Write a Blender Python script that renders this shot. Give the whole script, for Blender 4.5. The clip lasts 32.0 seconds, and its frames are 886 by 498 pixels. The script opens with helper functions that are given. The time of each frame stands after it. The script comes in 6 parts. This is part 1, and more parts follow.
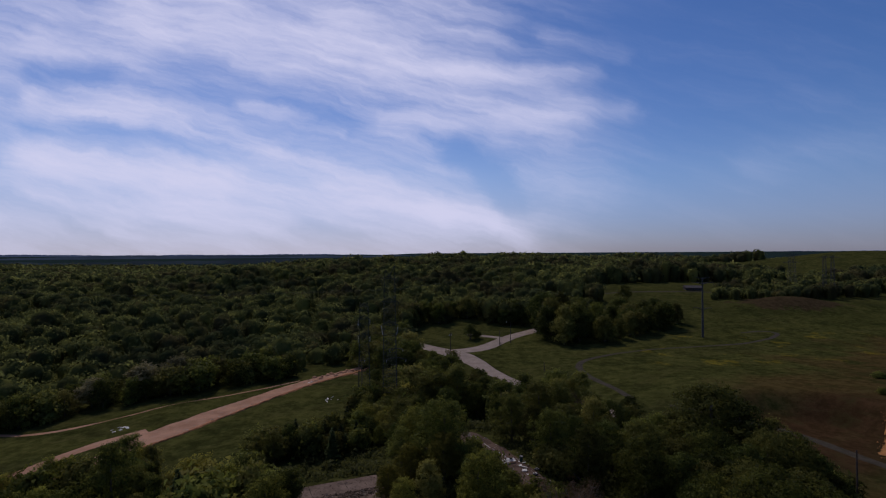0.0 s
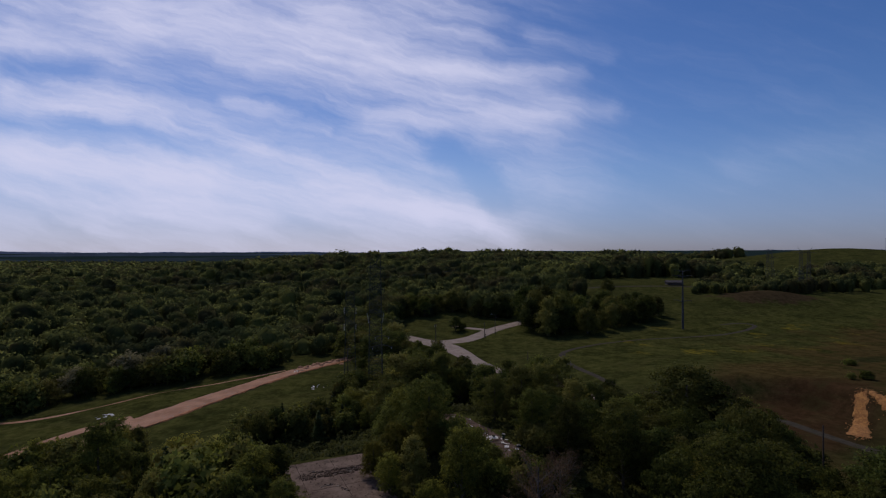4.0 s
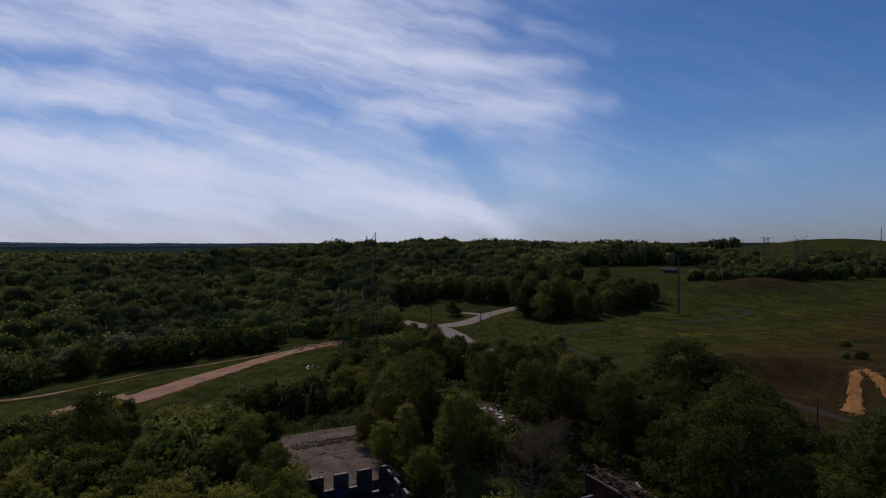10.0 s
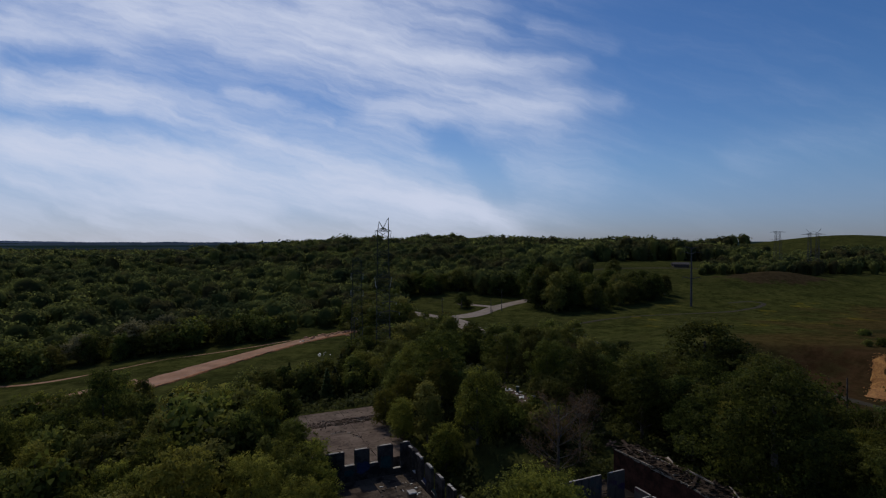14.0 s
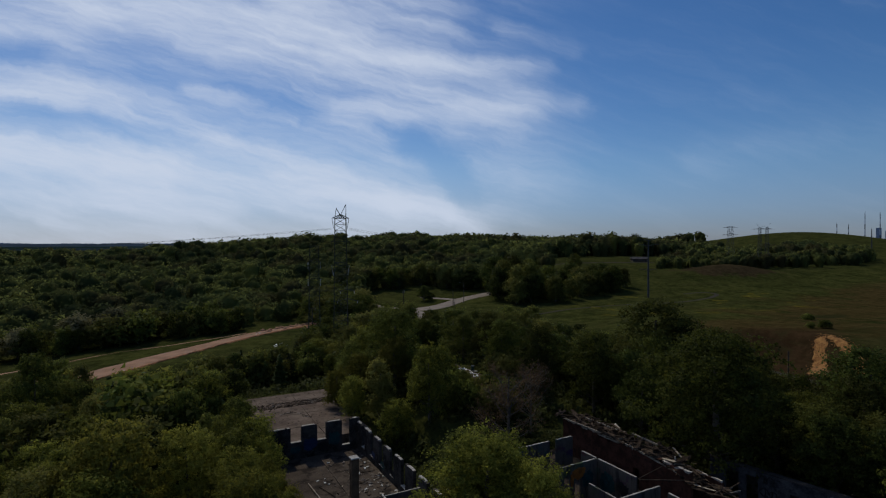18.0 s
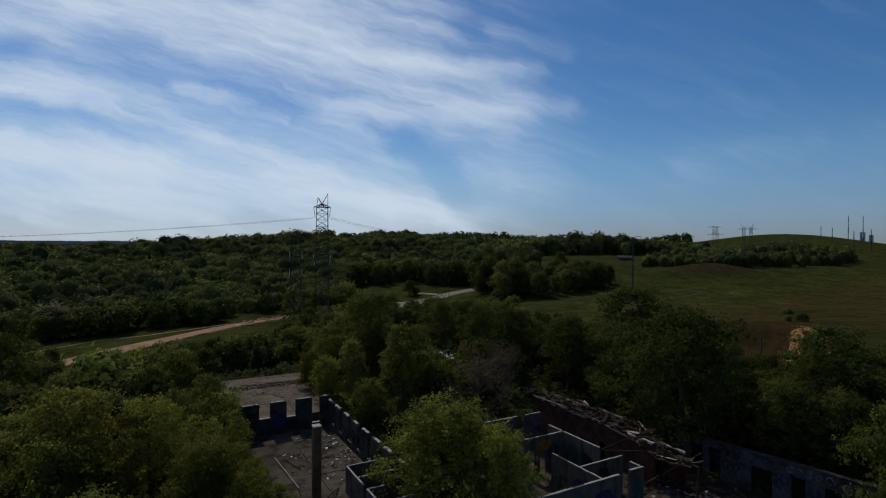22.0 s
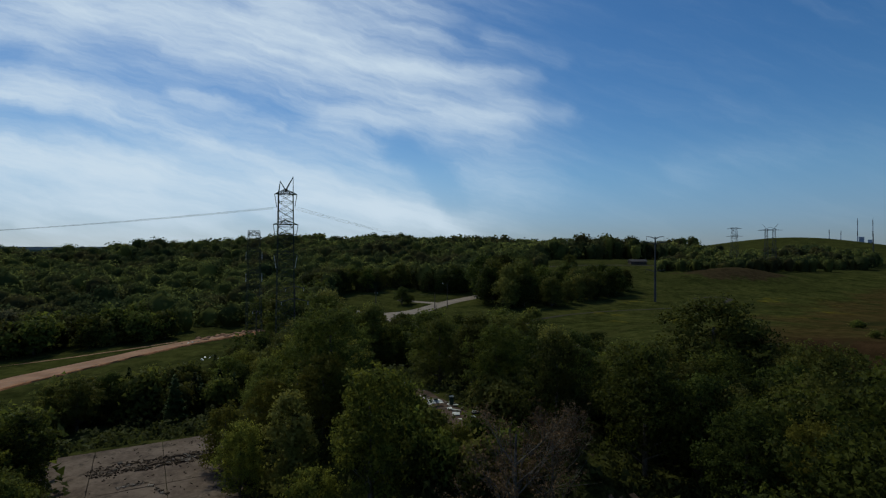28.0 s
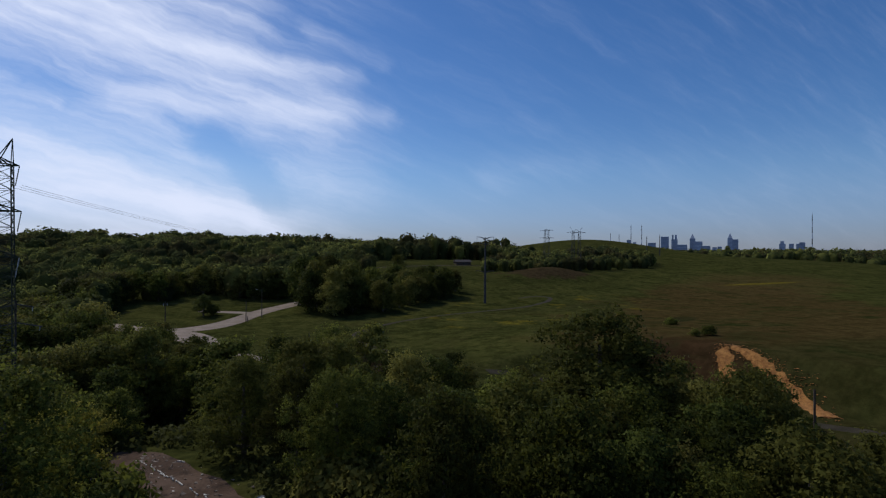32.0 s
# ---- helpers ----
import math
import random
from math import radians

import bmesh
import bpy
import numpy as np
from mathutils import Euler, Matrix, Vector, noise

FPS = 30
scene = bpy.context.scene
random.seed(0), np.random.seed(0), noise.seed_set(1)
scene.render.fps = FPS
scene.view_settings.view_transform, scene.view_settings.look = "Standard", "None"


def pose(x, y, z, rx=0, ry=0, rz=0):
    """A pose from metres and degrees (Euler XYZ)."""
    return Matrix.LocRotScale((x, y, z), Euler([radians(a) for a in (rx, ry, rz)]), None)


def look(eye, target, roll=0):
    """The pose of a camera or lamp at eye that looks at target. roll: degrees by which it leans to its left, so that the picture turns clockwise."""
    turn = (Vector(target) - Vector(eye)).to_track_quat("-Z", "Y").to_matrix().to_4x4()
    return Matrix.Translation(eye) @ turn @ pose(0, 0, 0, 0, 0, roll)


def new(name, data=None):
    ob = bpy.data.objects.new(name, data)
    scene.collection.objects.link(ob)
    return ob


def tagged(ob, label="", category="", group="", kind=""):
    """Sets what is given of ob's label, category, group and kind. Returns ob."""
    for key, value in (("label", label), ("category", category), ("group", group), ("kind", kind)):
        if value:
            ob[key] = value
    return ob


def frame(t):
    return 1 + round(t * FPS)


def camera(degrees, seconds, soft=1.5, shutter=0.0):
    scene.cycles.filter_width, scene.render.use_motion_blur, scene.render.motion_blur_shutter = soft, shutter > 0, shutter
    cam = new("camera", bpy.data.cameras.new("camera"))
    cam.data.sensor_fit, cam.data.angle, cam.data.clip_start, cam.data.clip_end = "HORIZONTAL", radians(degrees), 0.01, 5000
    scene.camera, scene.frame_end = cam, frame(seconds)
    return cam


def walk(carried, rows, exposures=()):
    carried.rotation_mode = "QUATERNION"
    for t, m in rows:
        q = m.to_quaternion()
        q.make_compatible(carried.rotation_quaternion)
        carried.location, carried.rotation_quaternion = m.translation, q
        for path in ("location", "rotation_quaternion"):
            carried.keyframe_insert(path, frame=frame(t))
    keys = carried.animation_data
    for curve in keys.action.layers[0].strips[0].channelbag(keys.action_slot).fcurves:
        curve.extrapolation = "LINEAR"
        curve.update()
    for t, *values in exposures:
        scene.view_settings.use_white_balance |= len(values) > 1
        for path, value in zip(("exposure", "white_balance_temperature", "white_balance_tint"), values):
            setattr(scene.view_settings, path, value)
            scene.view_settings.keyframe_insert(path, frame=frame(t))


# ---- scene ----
# ---- camera ----
cam = camera(80.4, 32.0, 1.2)
PATH = [
    (0, (0.0, 0.001, 50.0), (0.0, 2.0, 50.018), -0.3),
    (0.5, (0.108, -0.327, 49.54), (0.111, 1.673, 49.554), -0.4),
    (1, (-0.016, -0.96, 49.033), (-0.003, 1.04, 49.047), -0.2),
    (1.5, (-0.241, -1.197, 48.837), (-0.221, 0.803, 48.85), -0.1),
    (2, (-0.565, -1.539, 48.504), (-0.54, 0.461, 48.517), -0.2),
    (2.5, (-0.608, -1.776, 48.16), (-0.575, 0.224, 48.175), -0.3),
    (3, (-0.585, -2.102, 47.743), (-0.549, -0.102, 47.756), -0.3),
    (3.5, (-0.245, -2.441, 47.33), (-0.201, -0.441, 47.342), -0.2),
    (5.5, (0.916, -2.066, 45.295), (0.984, -0.067, 45.299), -0.2),
    (6, (0.869, -1.649, 45.019), (0.936, 0.35, 45.014), -0.2),
    (6.5, (1.071, -1.539, 45.021), (1.143, 0.46, 45.022), -0.2),
    (7, (0.717, -1.468, 44.851), (0.793, 0.53, 44.848), -0.1),
    (7.5, (1.025, -1.482, 44.643), (1.099, 0.517, 44.638), 0.1),
    (8, (1.268, -1.638, 44.339), (1.342, 0.361, 44.332), 0.1),
    (8.5, (1.1, -1.763, 43.878), (1.17, 0.235, 43.867), 0.1),
    (9, (1.104, -1.777, 43.473), (1.173, 0.222, 43.458), 0.1),
    (9.5, (0.799, -1.534, 43.001), (0.866, 0.465, 42.985), 0.1),
    (10, (0.71, -1.405, 42.44), (0.775, 0.594, 42.422), -0.0),
    (10.5, (0.476, -1.117, 41.698), (0.539, 0.882, 41.682), -0.1),
    (11, (0.406, -0.882, 41.151), (0.466, 1.117, 41.134), -0.2),
    (11.5, (0.066, -0.597, 40.606), (0.122, 1.402, 40.586), -0.1),
    (12, (-0.218, -0.458, 40.007), (-0.162, 1.542, 39.985), 0.0),
    (12.5, (-0.448, -0.143, 39.448), (-0.398, 1.856, 39.421), 0.1),
    (13, (-0.977, 0.203, 38.947), (-0.928, 2.202, 38.923), 0.1),
    (13.5, (-1.546, 0.514, 38.445), (-1.498, 2.514, 38.423), 0.1),
    (14, (-1.899, 0.821, 37.966), (-1.854, 2.82, 37.946), 0.0),
    (14.5, (-2.137, 1.307, 37.429), (-2.049, 3.305, 37.408), 0.1),
    (15, (-2.121, 1.484, 36.944), (-1.981, 3.479, 36.922), -0.2),
    (15.5, (-1.944, 1.761, 36.252), (-1.777, 3.754, 36.232), -0.2),
    (17.5, (0.09, 1.79, 34.035), (0.261, 3.782, 34.02), -0.2),
    (18, (0.662, 1.656, 33.577), (0.834, 3.649, 33.56), -0.2),
    (18.5, (1.158, 1.501, 33.085), (1.333, 3.493, 33.076), -0.2),
    (19, (1.583, 1.104, 32.716), (1.76, 3.097, 32.705), -0.0),
    (19.5, (2.014, 0.801, 32.2), (2.193, 2.793, 32.186), -0.1),
    (20, (2.362, 0.847, 31.788), (2.553, 2.837, 31.778), -0.0),
    (20.5, (2.644, 0.915, 31.401), (2.839, 2.905, 31.392), -0.0),
    (21, (3.088, 0.906, 30.972), (3.286, 2.896, 30.957), 0.2),
    (21.5, (3.291, 1.152, 30.596), (3.494, 3.141, 30.582), 0.3),
    (22, (3.338, 1.382, 30.169), (3.546, 3.371, 30.156), 0.3),
    (22.5, (3.35, 1.672, 29.749), (3.557, 3.661, 29.737), 0.3),
    (23, (3.42, 2.291, 29.557), (3.629, 4.28, 29.545), 0.3),
    (23.5, (3.59, 3.574, 29.449), (3.802, 5.563, 29.438), 0.1),
    (24, (3.888, 5.32, 29.412), (4.099, 7.309, 29.399), 0.1),
    (24.5, (4.244, 7.991, 29.186), (4.456, 9.98, 29.176), 0.1),
    (25, (4.681, 10.764, 29.089), (4.894, 12.753, 29.077), 0.0),
    (25.5, (5.184, 14.05, 28.942), (5.395, 16.039, 28.934), -0.0),
    (27.5, (6.131, 32.79, 28.363), (6.351, 34.778, 28.369), 0.2),
    (28, (6.735, 37.606, 28.182), (6.956, 39.593, 28.191), 0.2),
    (28.5, (7.161, 42.445, 27.995), (7.385, 44.433, 28.002), 0.0),
    (29, (7.755, 47.791, 27.988), (7.988, 49.778, 28.0), 0.2),
    (29.5, (8.214, 52.603, 27.995), (8.472, 54.587, 28.003), 0.1),
    (30, (8.823, 56.019, 27.955), (9.258, 57.971, 27.96), 0.0),
    (30.5, (9.374, 58.853, 27.934), (9.944, 60.771, 27.937), 0.1),
    (31, (9.845, 60.822, 28.048), (10.496, 62.713, 28.052), 0.1),
    (31.5, (10.223, 62.138, 28.099), (10.949, 64.001, 28.106), 0.2),
    (32, (10.504, 62.961, 28.357), (11.37, 64.764, 28.369), 0.3),
]
EXPOSURES = [(0.0, -0.03, 6500, 23), (6.0, -0.05, 6500, 18), (13.0, -0.06, 6500, 10), (19.0, -0.06, 6500, 3), (22.0, 0.0, 6500, -1), (28.0, 0.07, 6500, -6), (30.0, 0.05, 6500, 3), (32.0, 0.28, 6500, 9)]
walk(cam, [(t, look(eye, target, roll)) for t, eye, target, roll in PATH], EXPOSURES)

# ---- world and sun ----
SUN_AZ, SUN_EL = -24.0, 48.0          # degrees; azimuth from +y, negative to the left


def node(tree, kind, inputs=(), operation="", rotation=""):
    n = tree.nodes.new(kind)
    if operation:
        n.operation = operation
    if rotation:
        n.rotation_type = rotation
    for key, value in dict(inputs).items():
        if isinstance(value, bpy.types.NodeSocket):
            tree.links.new(value, n.inputs[key])
        else:
            n.inputs[key].default_value = value
    return n


def math_node(tree, operation, a, b=0.0):
    return node(tree, "ShaderNodeMath", {0: a, 1: b}, operation).outputs[0]


def ramp(tree, fac, low, high):
    """0 at low, 1 at high, smooth between."""
    n = node(tree, "ShaderNodeMapRange", {"Value": fac, "From Min": low, "From Max": high})
    n.interpolation_type = "SMOOTHSTEP"
    return n.outputs[0]


def mix(tree, fac, a, b):
    n = tree.nodes.new("ShaderNodeMix")
    n.data_type = "RGBA"
    for i, value in ((0, fac), (6, a), (7, b)):
        if isinstance(value, bpy.types.NodeSocket):
            tree.links.new(value, n.inputs[i])
        else:
            n.inputs[i].default_value = value if i == 0 else (*value, 1)
    return n.outputs[2]


def noise_tex(tree, vector, scale, detail=4.0, rough=0.55, out=0):
    return node(tree, "ShaderNodeTexNoise", {"Vector": vector, "Scale": scale, "Detail": detail, "Roughness": rough}).outputs[out]


world = bpy.data.worlds.new("sky")
scene.world = world
world.use_nodes = True
wt = world.node_tree
sky = wt.nodes.new("ShaderNodeTexSky")
sky.sky_type, sky.sun_disc = "NISHITA", False
sky.sun_elevation, sky.sun_rotation = radians(SUN_EL), radians(SUN_AZ)
sky.altitude, sky.air_density, sky.dust_density, sky.ozone_density = 300.0, 1.0, 0.5, 2.5
way = node(wt, "ShaderNodeTexCoord").outputs["Generated"]
xyz = node(wt, "ShaderNodeSeparateXYZ", {0: way}).outputs
height = math_node(wt, "MAXIMUM", xyz[2], 0.0)
# the cirrus sheet, in tangents of bearing and elevation, drawn out along its drift
ahead = math_node(wt, "MAXIMUM", xyz[1], 0.05)
slope = node(wt, "ShaderNodeCombineXYZ", {0: math_node(wt, "DIVIDE", xyz[0], ahead), 1: math_node(wt, "DIVIDE", xyz[2], ahead), 2: 0.0}).outputs[0]
drift = node(wt, "ShaderNodeVectorMath", {0: noise_tex(wt, slope, 4.5, 5.0, 0.62, 1), 1: (0.5, 0.5, 0.5)}, "SUBTRACT").outputs[0]
slope = node(wt, "ShaderNodeVectorMath", {0: drift, 1: (0.17, 0.06, 0.0), 2: slope}, "MULTIPLY_ADD").outputs[0]
tilted = node(wt, "ShaderNodeVectorRotate", {"Vector": slope, "Angle": radians(15)}, rotation="Z_AXIS").outputs[0]
bands = noise_tex(wt, node(wt, "ShaderNodeMapping", {"Vector": tilted, "Scale": (1.7, 8.0, 1.0), "Location": (3.1, 1.7, 0)}).outputs[0], 1.0, 4.0, 0.6)
wisps = noise_tex(wt, node(wt, "ShaderNodeMapping", {"Vector": tilted, "Scale": (4.0, 26.0, 1.0), "Location": (7.3, 0.4, 0)}).outputs[0], 1.0, 6.0, 0.66)
streak = math_node(wt, "ADD", math_node(wt, "MULTIPLY", bands, 0.5), math_node(wt, "MULTIPLY", wisps, 0.5))
# long trails of cirrus and the clear lanes between them, as tangents of bearing and elevation: from, to, breadth, weight
TRAILS = (
    (-0.810, 0.304, -0.495, 0.250, 0.028, 0.42),
    (-0.495, 0.250, -0.177, 0.137, 0.028, 0.42),
    (-0.177, 0.137, 0.125, 0.056, 0.028, 0.35),
    (-0.810, 0.193, -0.358, 0.139, 0.037, 0.42),
    (-0.358, 0.131, 0.179, 0.034, 0.032, 0.36),
    (-0.621, 0.482, -0.155, 0.342, 0.056, 0.45),
    (-0.155, 0.342, 0.266, 0.277, 0.047, 0.26),
    (-0.155, 0.361, 0.299, 0.344, 0.016, 0.22),
    (0.179, 0.415, 0.359, 0.374, 0.018, 0.22),
    (-0.123, 0.247, 0.375, 0.271, 0.022, 0.27),
    (0.103, 0.225, 0.266, 0.220, 0.022, 0.18),
    (-0.262, 0.449, 0.125, 0.439, 0.048, 0.22),
    (-0.810, 0.433, -0.537, 0.379, 0.039, 0.22),
)
WISPS_AND_LANES = (
    (0.179, 0.158, 0.353, 0.158, 0.062, 0.24),
    (0.562, 0.167, 0.906, 0.221, 0.035, 0.14),
    (-0.389, 0.288, -0.187, 0.225, 0.010, 0.26),
    (-0.810, 0.115, -0.283, 0.067, 0.024, 0.20),
    (-0.810, 0.252, -0.569, 0.225, 0.020, -0.22),
    (-0.569, 0.225, -0.347, 0.169, 0.019, -0.20),
    (-0.347, 0.167, -0.048, 0.102, 0.015, -0.24),
    (-0.464, 0.322, -0.315, 0.279, 0.018, -0.14),
    (-0.315, 0.279, -0.166, 0.227, 0.017, -0.14),
    (0.006, 0.199, 0.092, 0.158, 0.024, -0.34),
    (0.092, 0.158, 0.130, 0.078, 0.024, -0.36),
    (-0.810, 0.361, -0.611, 0.344, 0.019, -0.30),
)
trails = 0.0
for u0, v0, u1, v1, broad, weight in TRAILS + WISPS_AND_LANES:
    span = math.hypot(u1 - u0, v1 - v0)
    e = ((u1 - u0) / span, (v1 - v0) / span)
    off = node(wt, "ShaderNodeVectorMath", {0: slope, 1: (u0, v0, 0.0)}, "SUBTRACT").outputs[0]
    along = node(wt, "ShaderNodeVectorMath", {0: off, 1: (e[0], e[1], 0.0)}, "DOT_PRODUCT").outputs["Value"]
    across = math_node(wt, "ABSOLUTE", node(wt, "ShaderNodeVectorMath", {0: off, 1: (-e[1], e[0], 0.0)}, "DOT_PRODUCT").outputs["Value"])
    body = math_node(wt, "MULTIPLY", ramp(wt, along, -1.3 * broad, 1.3 * broad), ramp(wt, along, span + 1.3 * broad, span - 1.3 * broad))
    body = math_node(wt, "MULTIPLY", math_node(wt, "MULTIPLY", body, ramp(wt, across, 1.9 * broad, 0.0)), weight)
    trails = math_node(wt, "ADD", body, trails)
side = ramp(wt, math_node(wt, "DIVIDE", xyz[0], math_node(wt, "MAXIMUM", xyz[1], 0.15)), 0.42, -0.1)
# the filaments fade towards the clear side
grain = math_node(wt, "MULTIPLY", math_node(wt, "SUBTRACT", streak, 0.5), math_node(wt, "ADD", math_node(wt, "MULTIPLY", side, 0.65), 0.40))
cover = math_node(wt, "ADD", math_node(wt, "ADD", grain, 0.41), math_node(wt, "MULTIPLY", side, 0.23))
cover = math_node(wt, "ADD", cover, math_node(wt, "MULTIPLY", math_node(wt, "MULTIPLY", trails, math_node(wt, "ADD", math_node(wt, "MULTIPLY", streak, 1.5), 0.25)), 0.50))
cloud = math_node(wt, "MULTIPLY", ramp(wt, cover, 0.37, 1.04), 0.92)
# the sheet thins out behind and overhead
cloud = math_node(wt, "MULTIPLY", cloud, math_node(wt, "ADD", math_node(wt, "MULTIPLY", math_node(wt, "MULTIPLY", ramp(wt, xyz[1], -0.15, 0.25), ramp(wt, height, 0.85, 0.45)), 0.45), 0.55))
haze = math_node(wt, "MULTIPLY", ramp(wt, height, 0.24, 0.0), math_node(wt, "ADD", math_node(wt, "MULTIPLY", side, 0.26), 0.06))
veil = math_node(wt, "SUBTRACT", 1.0, math_node(wt, "MULTIPLY", math_node(wt, "SUBTRACT", 1.0, cloud), math_node(wt, "SUBTRACT", 1.0, haze)))
clear = node(wt, "ShaderNodeHueSaturation", {"Color": sky.outputs[0], "Saturation": 1.25, "Value": 1.07}).outputs[0]
clear = node(wt, "ShaderNodeVectorMath", {0: clear, 1: (1.0, 1.11, 1.37)}, "MULTIPLY").outputs[0]
# towards the horizon the clear air pales to blue-white
low_air = mix(wt, ramp(wt, height, 0.16, 0.0), (1.0, 1.0, 1.0), (0.56, 0.60, 0.84))
clear = node(wt, "ShaderNodeVectorMath", {0: clear, 1: low_air}, "MULTIPLY").outputs[0]
clouded = mix(wt, veil, clear, (12.4, 13.4, 16.6))
wt.nodes["Background"].inputs[1].default_value = 0.05
wt.links.new(clouded, wt.nodes["Background"].inputs[0])

sun_data = bpy.data.lights.new("sun", "SUN")
sun_data.energy, sun_data.angle, sun_data.color = 1.9, radians(0.6), (1.0, 0.93, 0.82)
sun = new("sun", sun_data)
sa, se = radians(SUN_AZ), radians(SUN_EL)
sun_way = Vector((math.sin(sa) * math.cos(se), math.cos(sa) * math.cos(se), math.sin(se)))
sun.matrix_world = look(sun_way * 300, (0, 0, 0))


# ---- materials ----
def material(name, roughness=0.9, metallic=0.0, specular=0.3):
    m = bpy.data.materials.new(name)
    m.use_nodes = True
    b = m.node_tree.nodes["Principled BSDF"]
    b.inputs["Roughness"].default_value, b.inputs["Metallic"].default_value = roughness, metallic
    b.inputs["Specular IOR Level"].default_value = specular
    return m, m.node_tree, b


def bump(tree, shader, value, strength, distance):
    n = node(tree, "ShaderNodeBump", {"Strength": strength, "Distance": distance, "Height": value})
    tree.links.new(n.outputs[0], shader.inputs["Normal"])


def mottled(name, dark, light, scale, roughness=0.9, metallic=0.0, fine=9.0, relief=0.4, distance=0.02, stain=None, vary=0.0, specular=0.3):
    """A surface of two tones at two scales, with relief and stains if wanted."""
    m, t, b = material(name, roughness, metallic, specular)
    where = node(t, "ShaderNodeTexCoord").outputs["Object"]
    if vary:
        shift = node(t, "ShaderNodeVectorMath", {0: node(t, "ShaderNodeObjectInfo").outputs["Location"], 1: where}, "ADD").outputs[0]
        where = shift
    big, small = noise_tex(t, where, scale, 4.0), noise_tex(t, where, scale * fine, 5.0, 0.65)
    tone = math_node(t, "ADD", math_node(t, "MULTIPLY", big, 0.6), math_node(t, "MULTIPLY", small, 0.4))
    colour = mix(t, ramp(t, tone, 0.36, 0.64), dark, light)
    if stain:
        colour = mix(t, math_node(t, "MULTIPLY", ramp(t, noise_tex(t, where, scale * 2.7, 6.0, 0.7), 0.52, 0.68), 0.8), colour, stain)
    if vary:
        r = node(t, "ShaderNodeObjectInfo").outputs["Random"]
        value = math_node(t, "ADD", math_node(t, "MULTIPLY", r, vary), 1 - vary / 2)
        colour = node(t, "ShaderNodeHueSaturation", {"Color": colour, "Value": value}).outputs[0]
    t.links.new(colour, b.inputs["Base Color"])
    bump(t, b, small, relief, distance)
    return m


def leafy(name, dark, light, warm, through_light=0.45, grain=0.28, clump=0.55):
    """Leaves: grain is the variation from spray to spray, clump the size (per metre) of lighter and darker patches."""
    m, t, b = material(name, 0.7, 0.0, 0.04)
    info, island = node(t, "ShaderNodeObjectInfo").outputs, node(t, "ShaderNodeNewGeometry").outputs
    where = node(t, "ShaderNodeTexCoord").outputs["Object"]
    patch = noise_tex(t, where, clump, 2.0)
    tone = math_node(t, "ADD", math_node(t, "MULTIPLY", island["Random Per Island"], grain), math_node(t, "MULTIPLY", patch, 1.1 - grain))
    colour = mix(t, ramp(t, tone, 0.28, 0.80), dark, light)
    colour = mix(t, math_node(t, "MULTIPLY", ramp(t, info["Random"], 0.35, 1.0), 0.7), colour, warm)
    value = math_node(t, "ADD", math_node(t, "MULTIPLY", math_node(t, "FRACT", math_node(t, "MULTIPLY", info["Random"], 7.3)), 0.9), 0.55)
    colour = node(t, "ShaderNodeHueSaturation", {"Color": colour, "Value": value}).outputs[0]
    t.links.new(colour, b.inputs["Base Color"])
    glow = node(t, "ShaderNodeBsdfTranslucent", {"Color": colour})
    both = node(t, "ShaderNodeMixShader", {0: through_light, 1: b.outputs[0], 2: glow.outputs[0]})
    t.links.new(both.outputs[0], t.nodes["Material Output"].inputs[0])
    return m


LEAF = leafy("broad_leaves", (0.036, 0.047, 0.012), (0.136, 0.150, 0.027), (0.146, 0.130, 0.034))
LEAF_DARK = leafy("dark_leaves", (0.020, 0.029, 0.008), (0.069, 0.085, 0.017), (0.076, 0.072, 0.016))
LEAF_BRIGHT = leafy("young_leaves", (0.053, 0.063, 0.014), (0.204, 0.206, 0.034), (0.208, 0.180, 0.032), 0.5)
LEAF_PALE = leafy("pale_blossom_leaves", (0.09, 0.085, 0.04), (0.19, 0.18, 0.09), (0.18, 0.16, 0.08))
TWIG = leafy("budding_twigs", (0.055, 0.034, 0.018), (0.115, 0.074, 0.040), (0.095, 0.062, 0.034), 0.3)
NEEDLE = leafy("cedar_needles", (0.018, 0.028, 0.008), (0.042, 0.058, 0.015), (0.04, 0.052, 0.014), 0.15)
BRUSH = leafy("low_brush", (0.017, 0.022, 0.009), (0.056, 0.064, 0.017), (0.058, 0.060, 0.017))


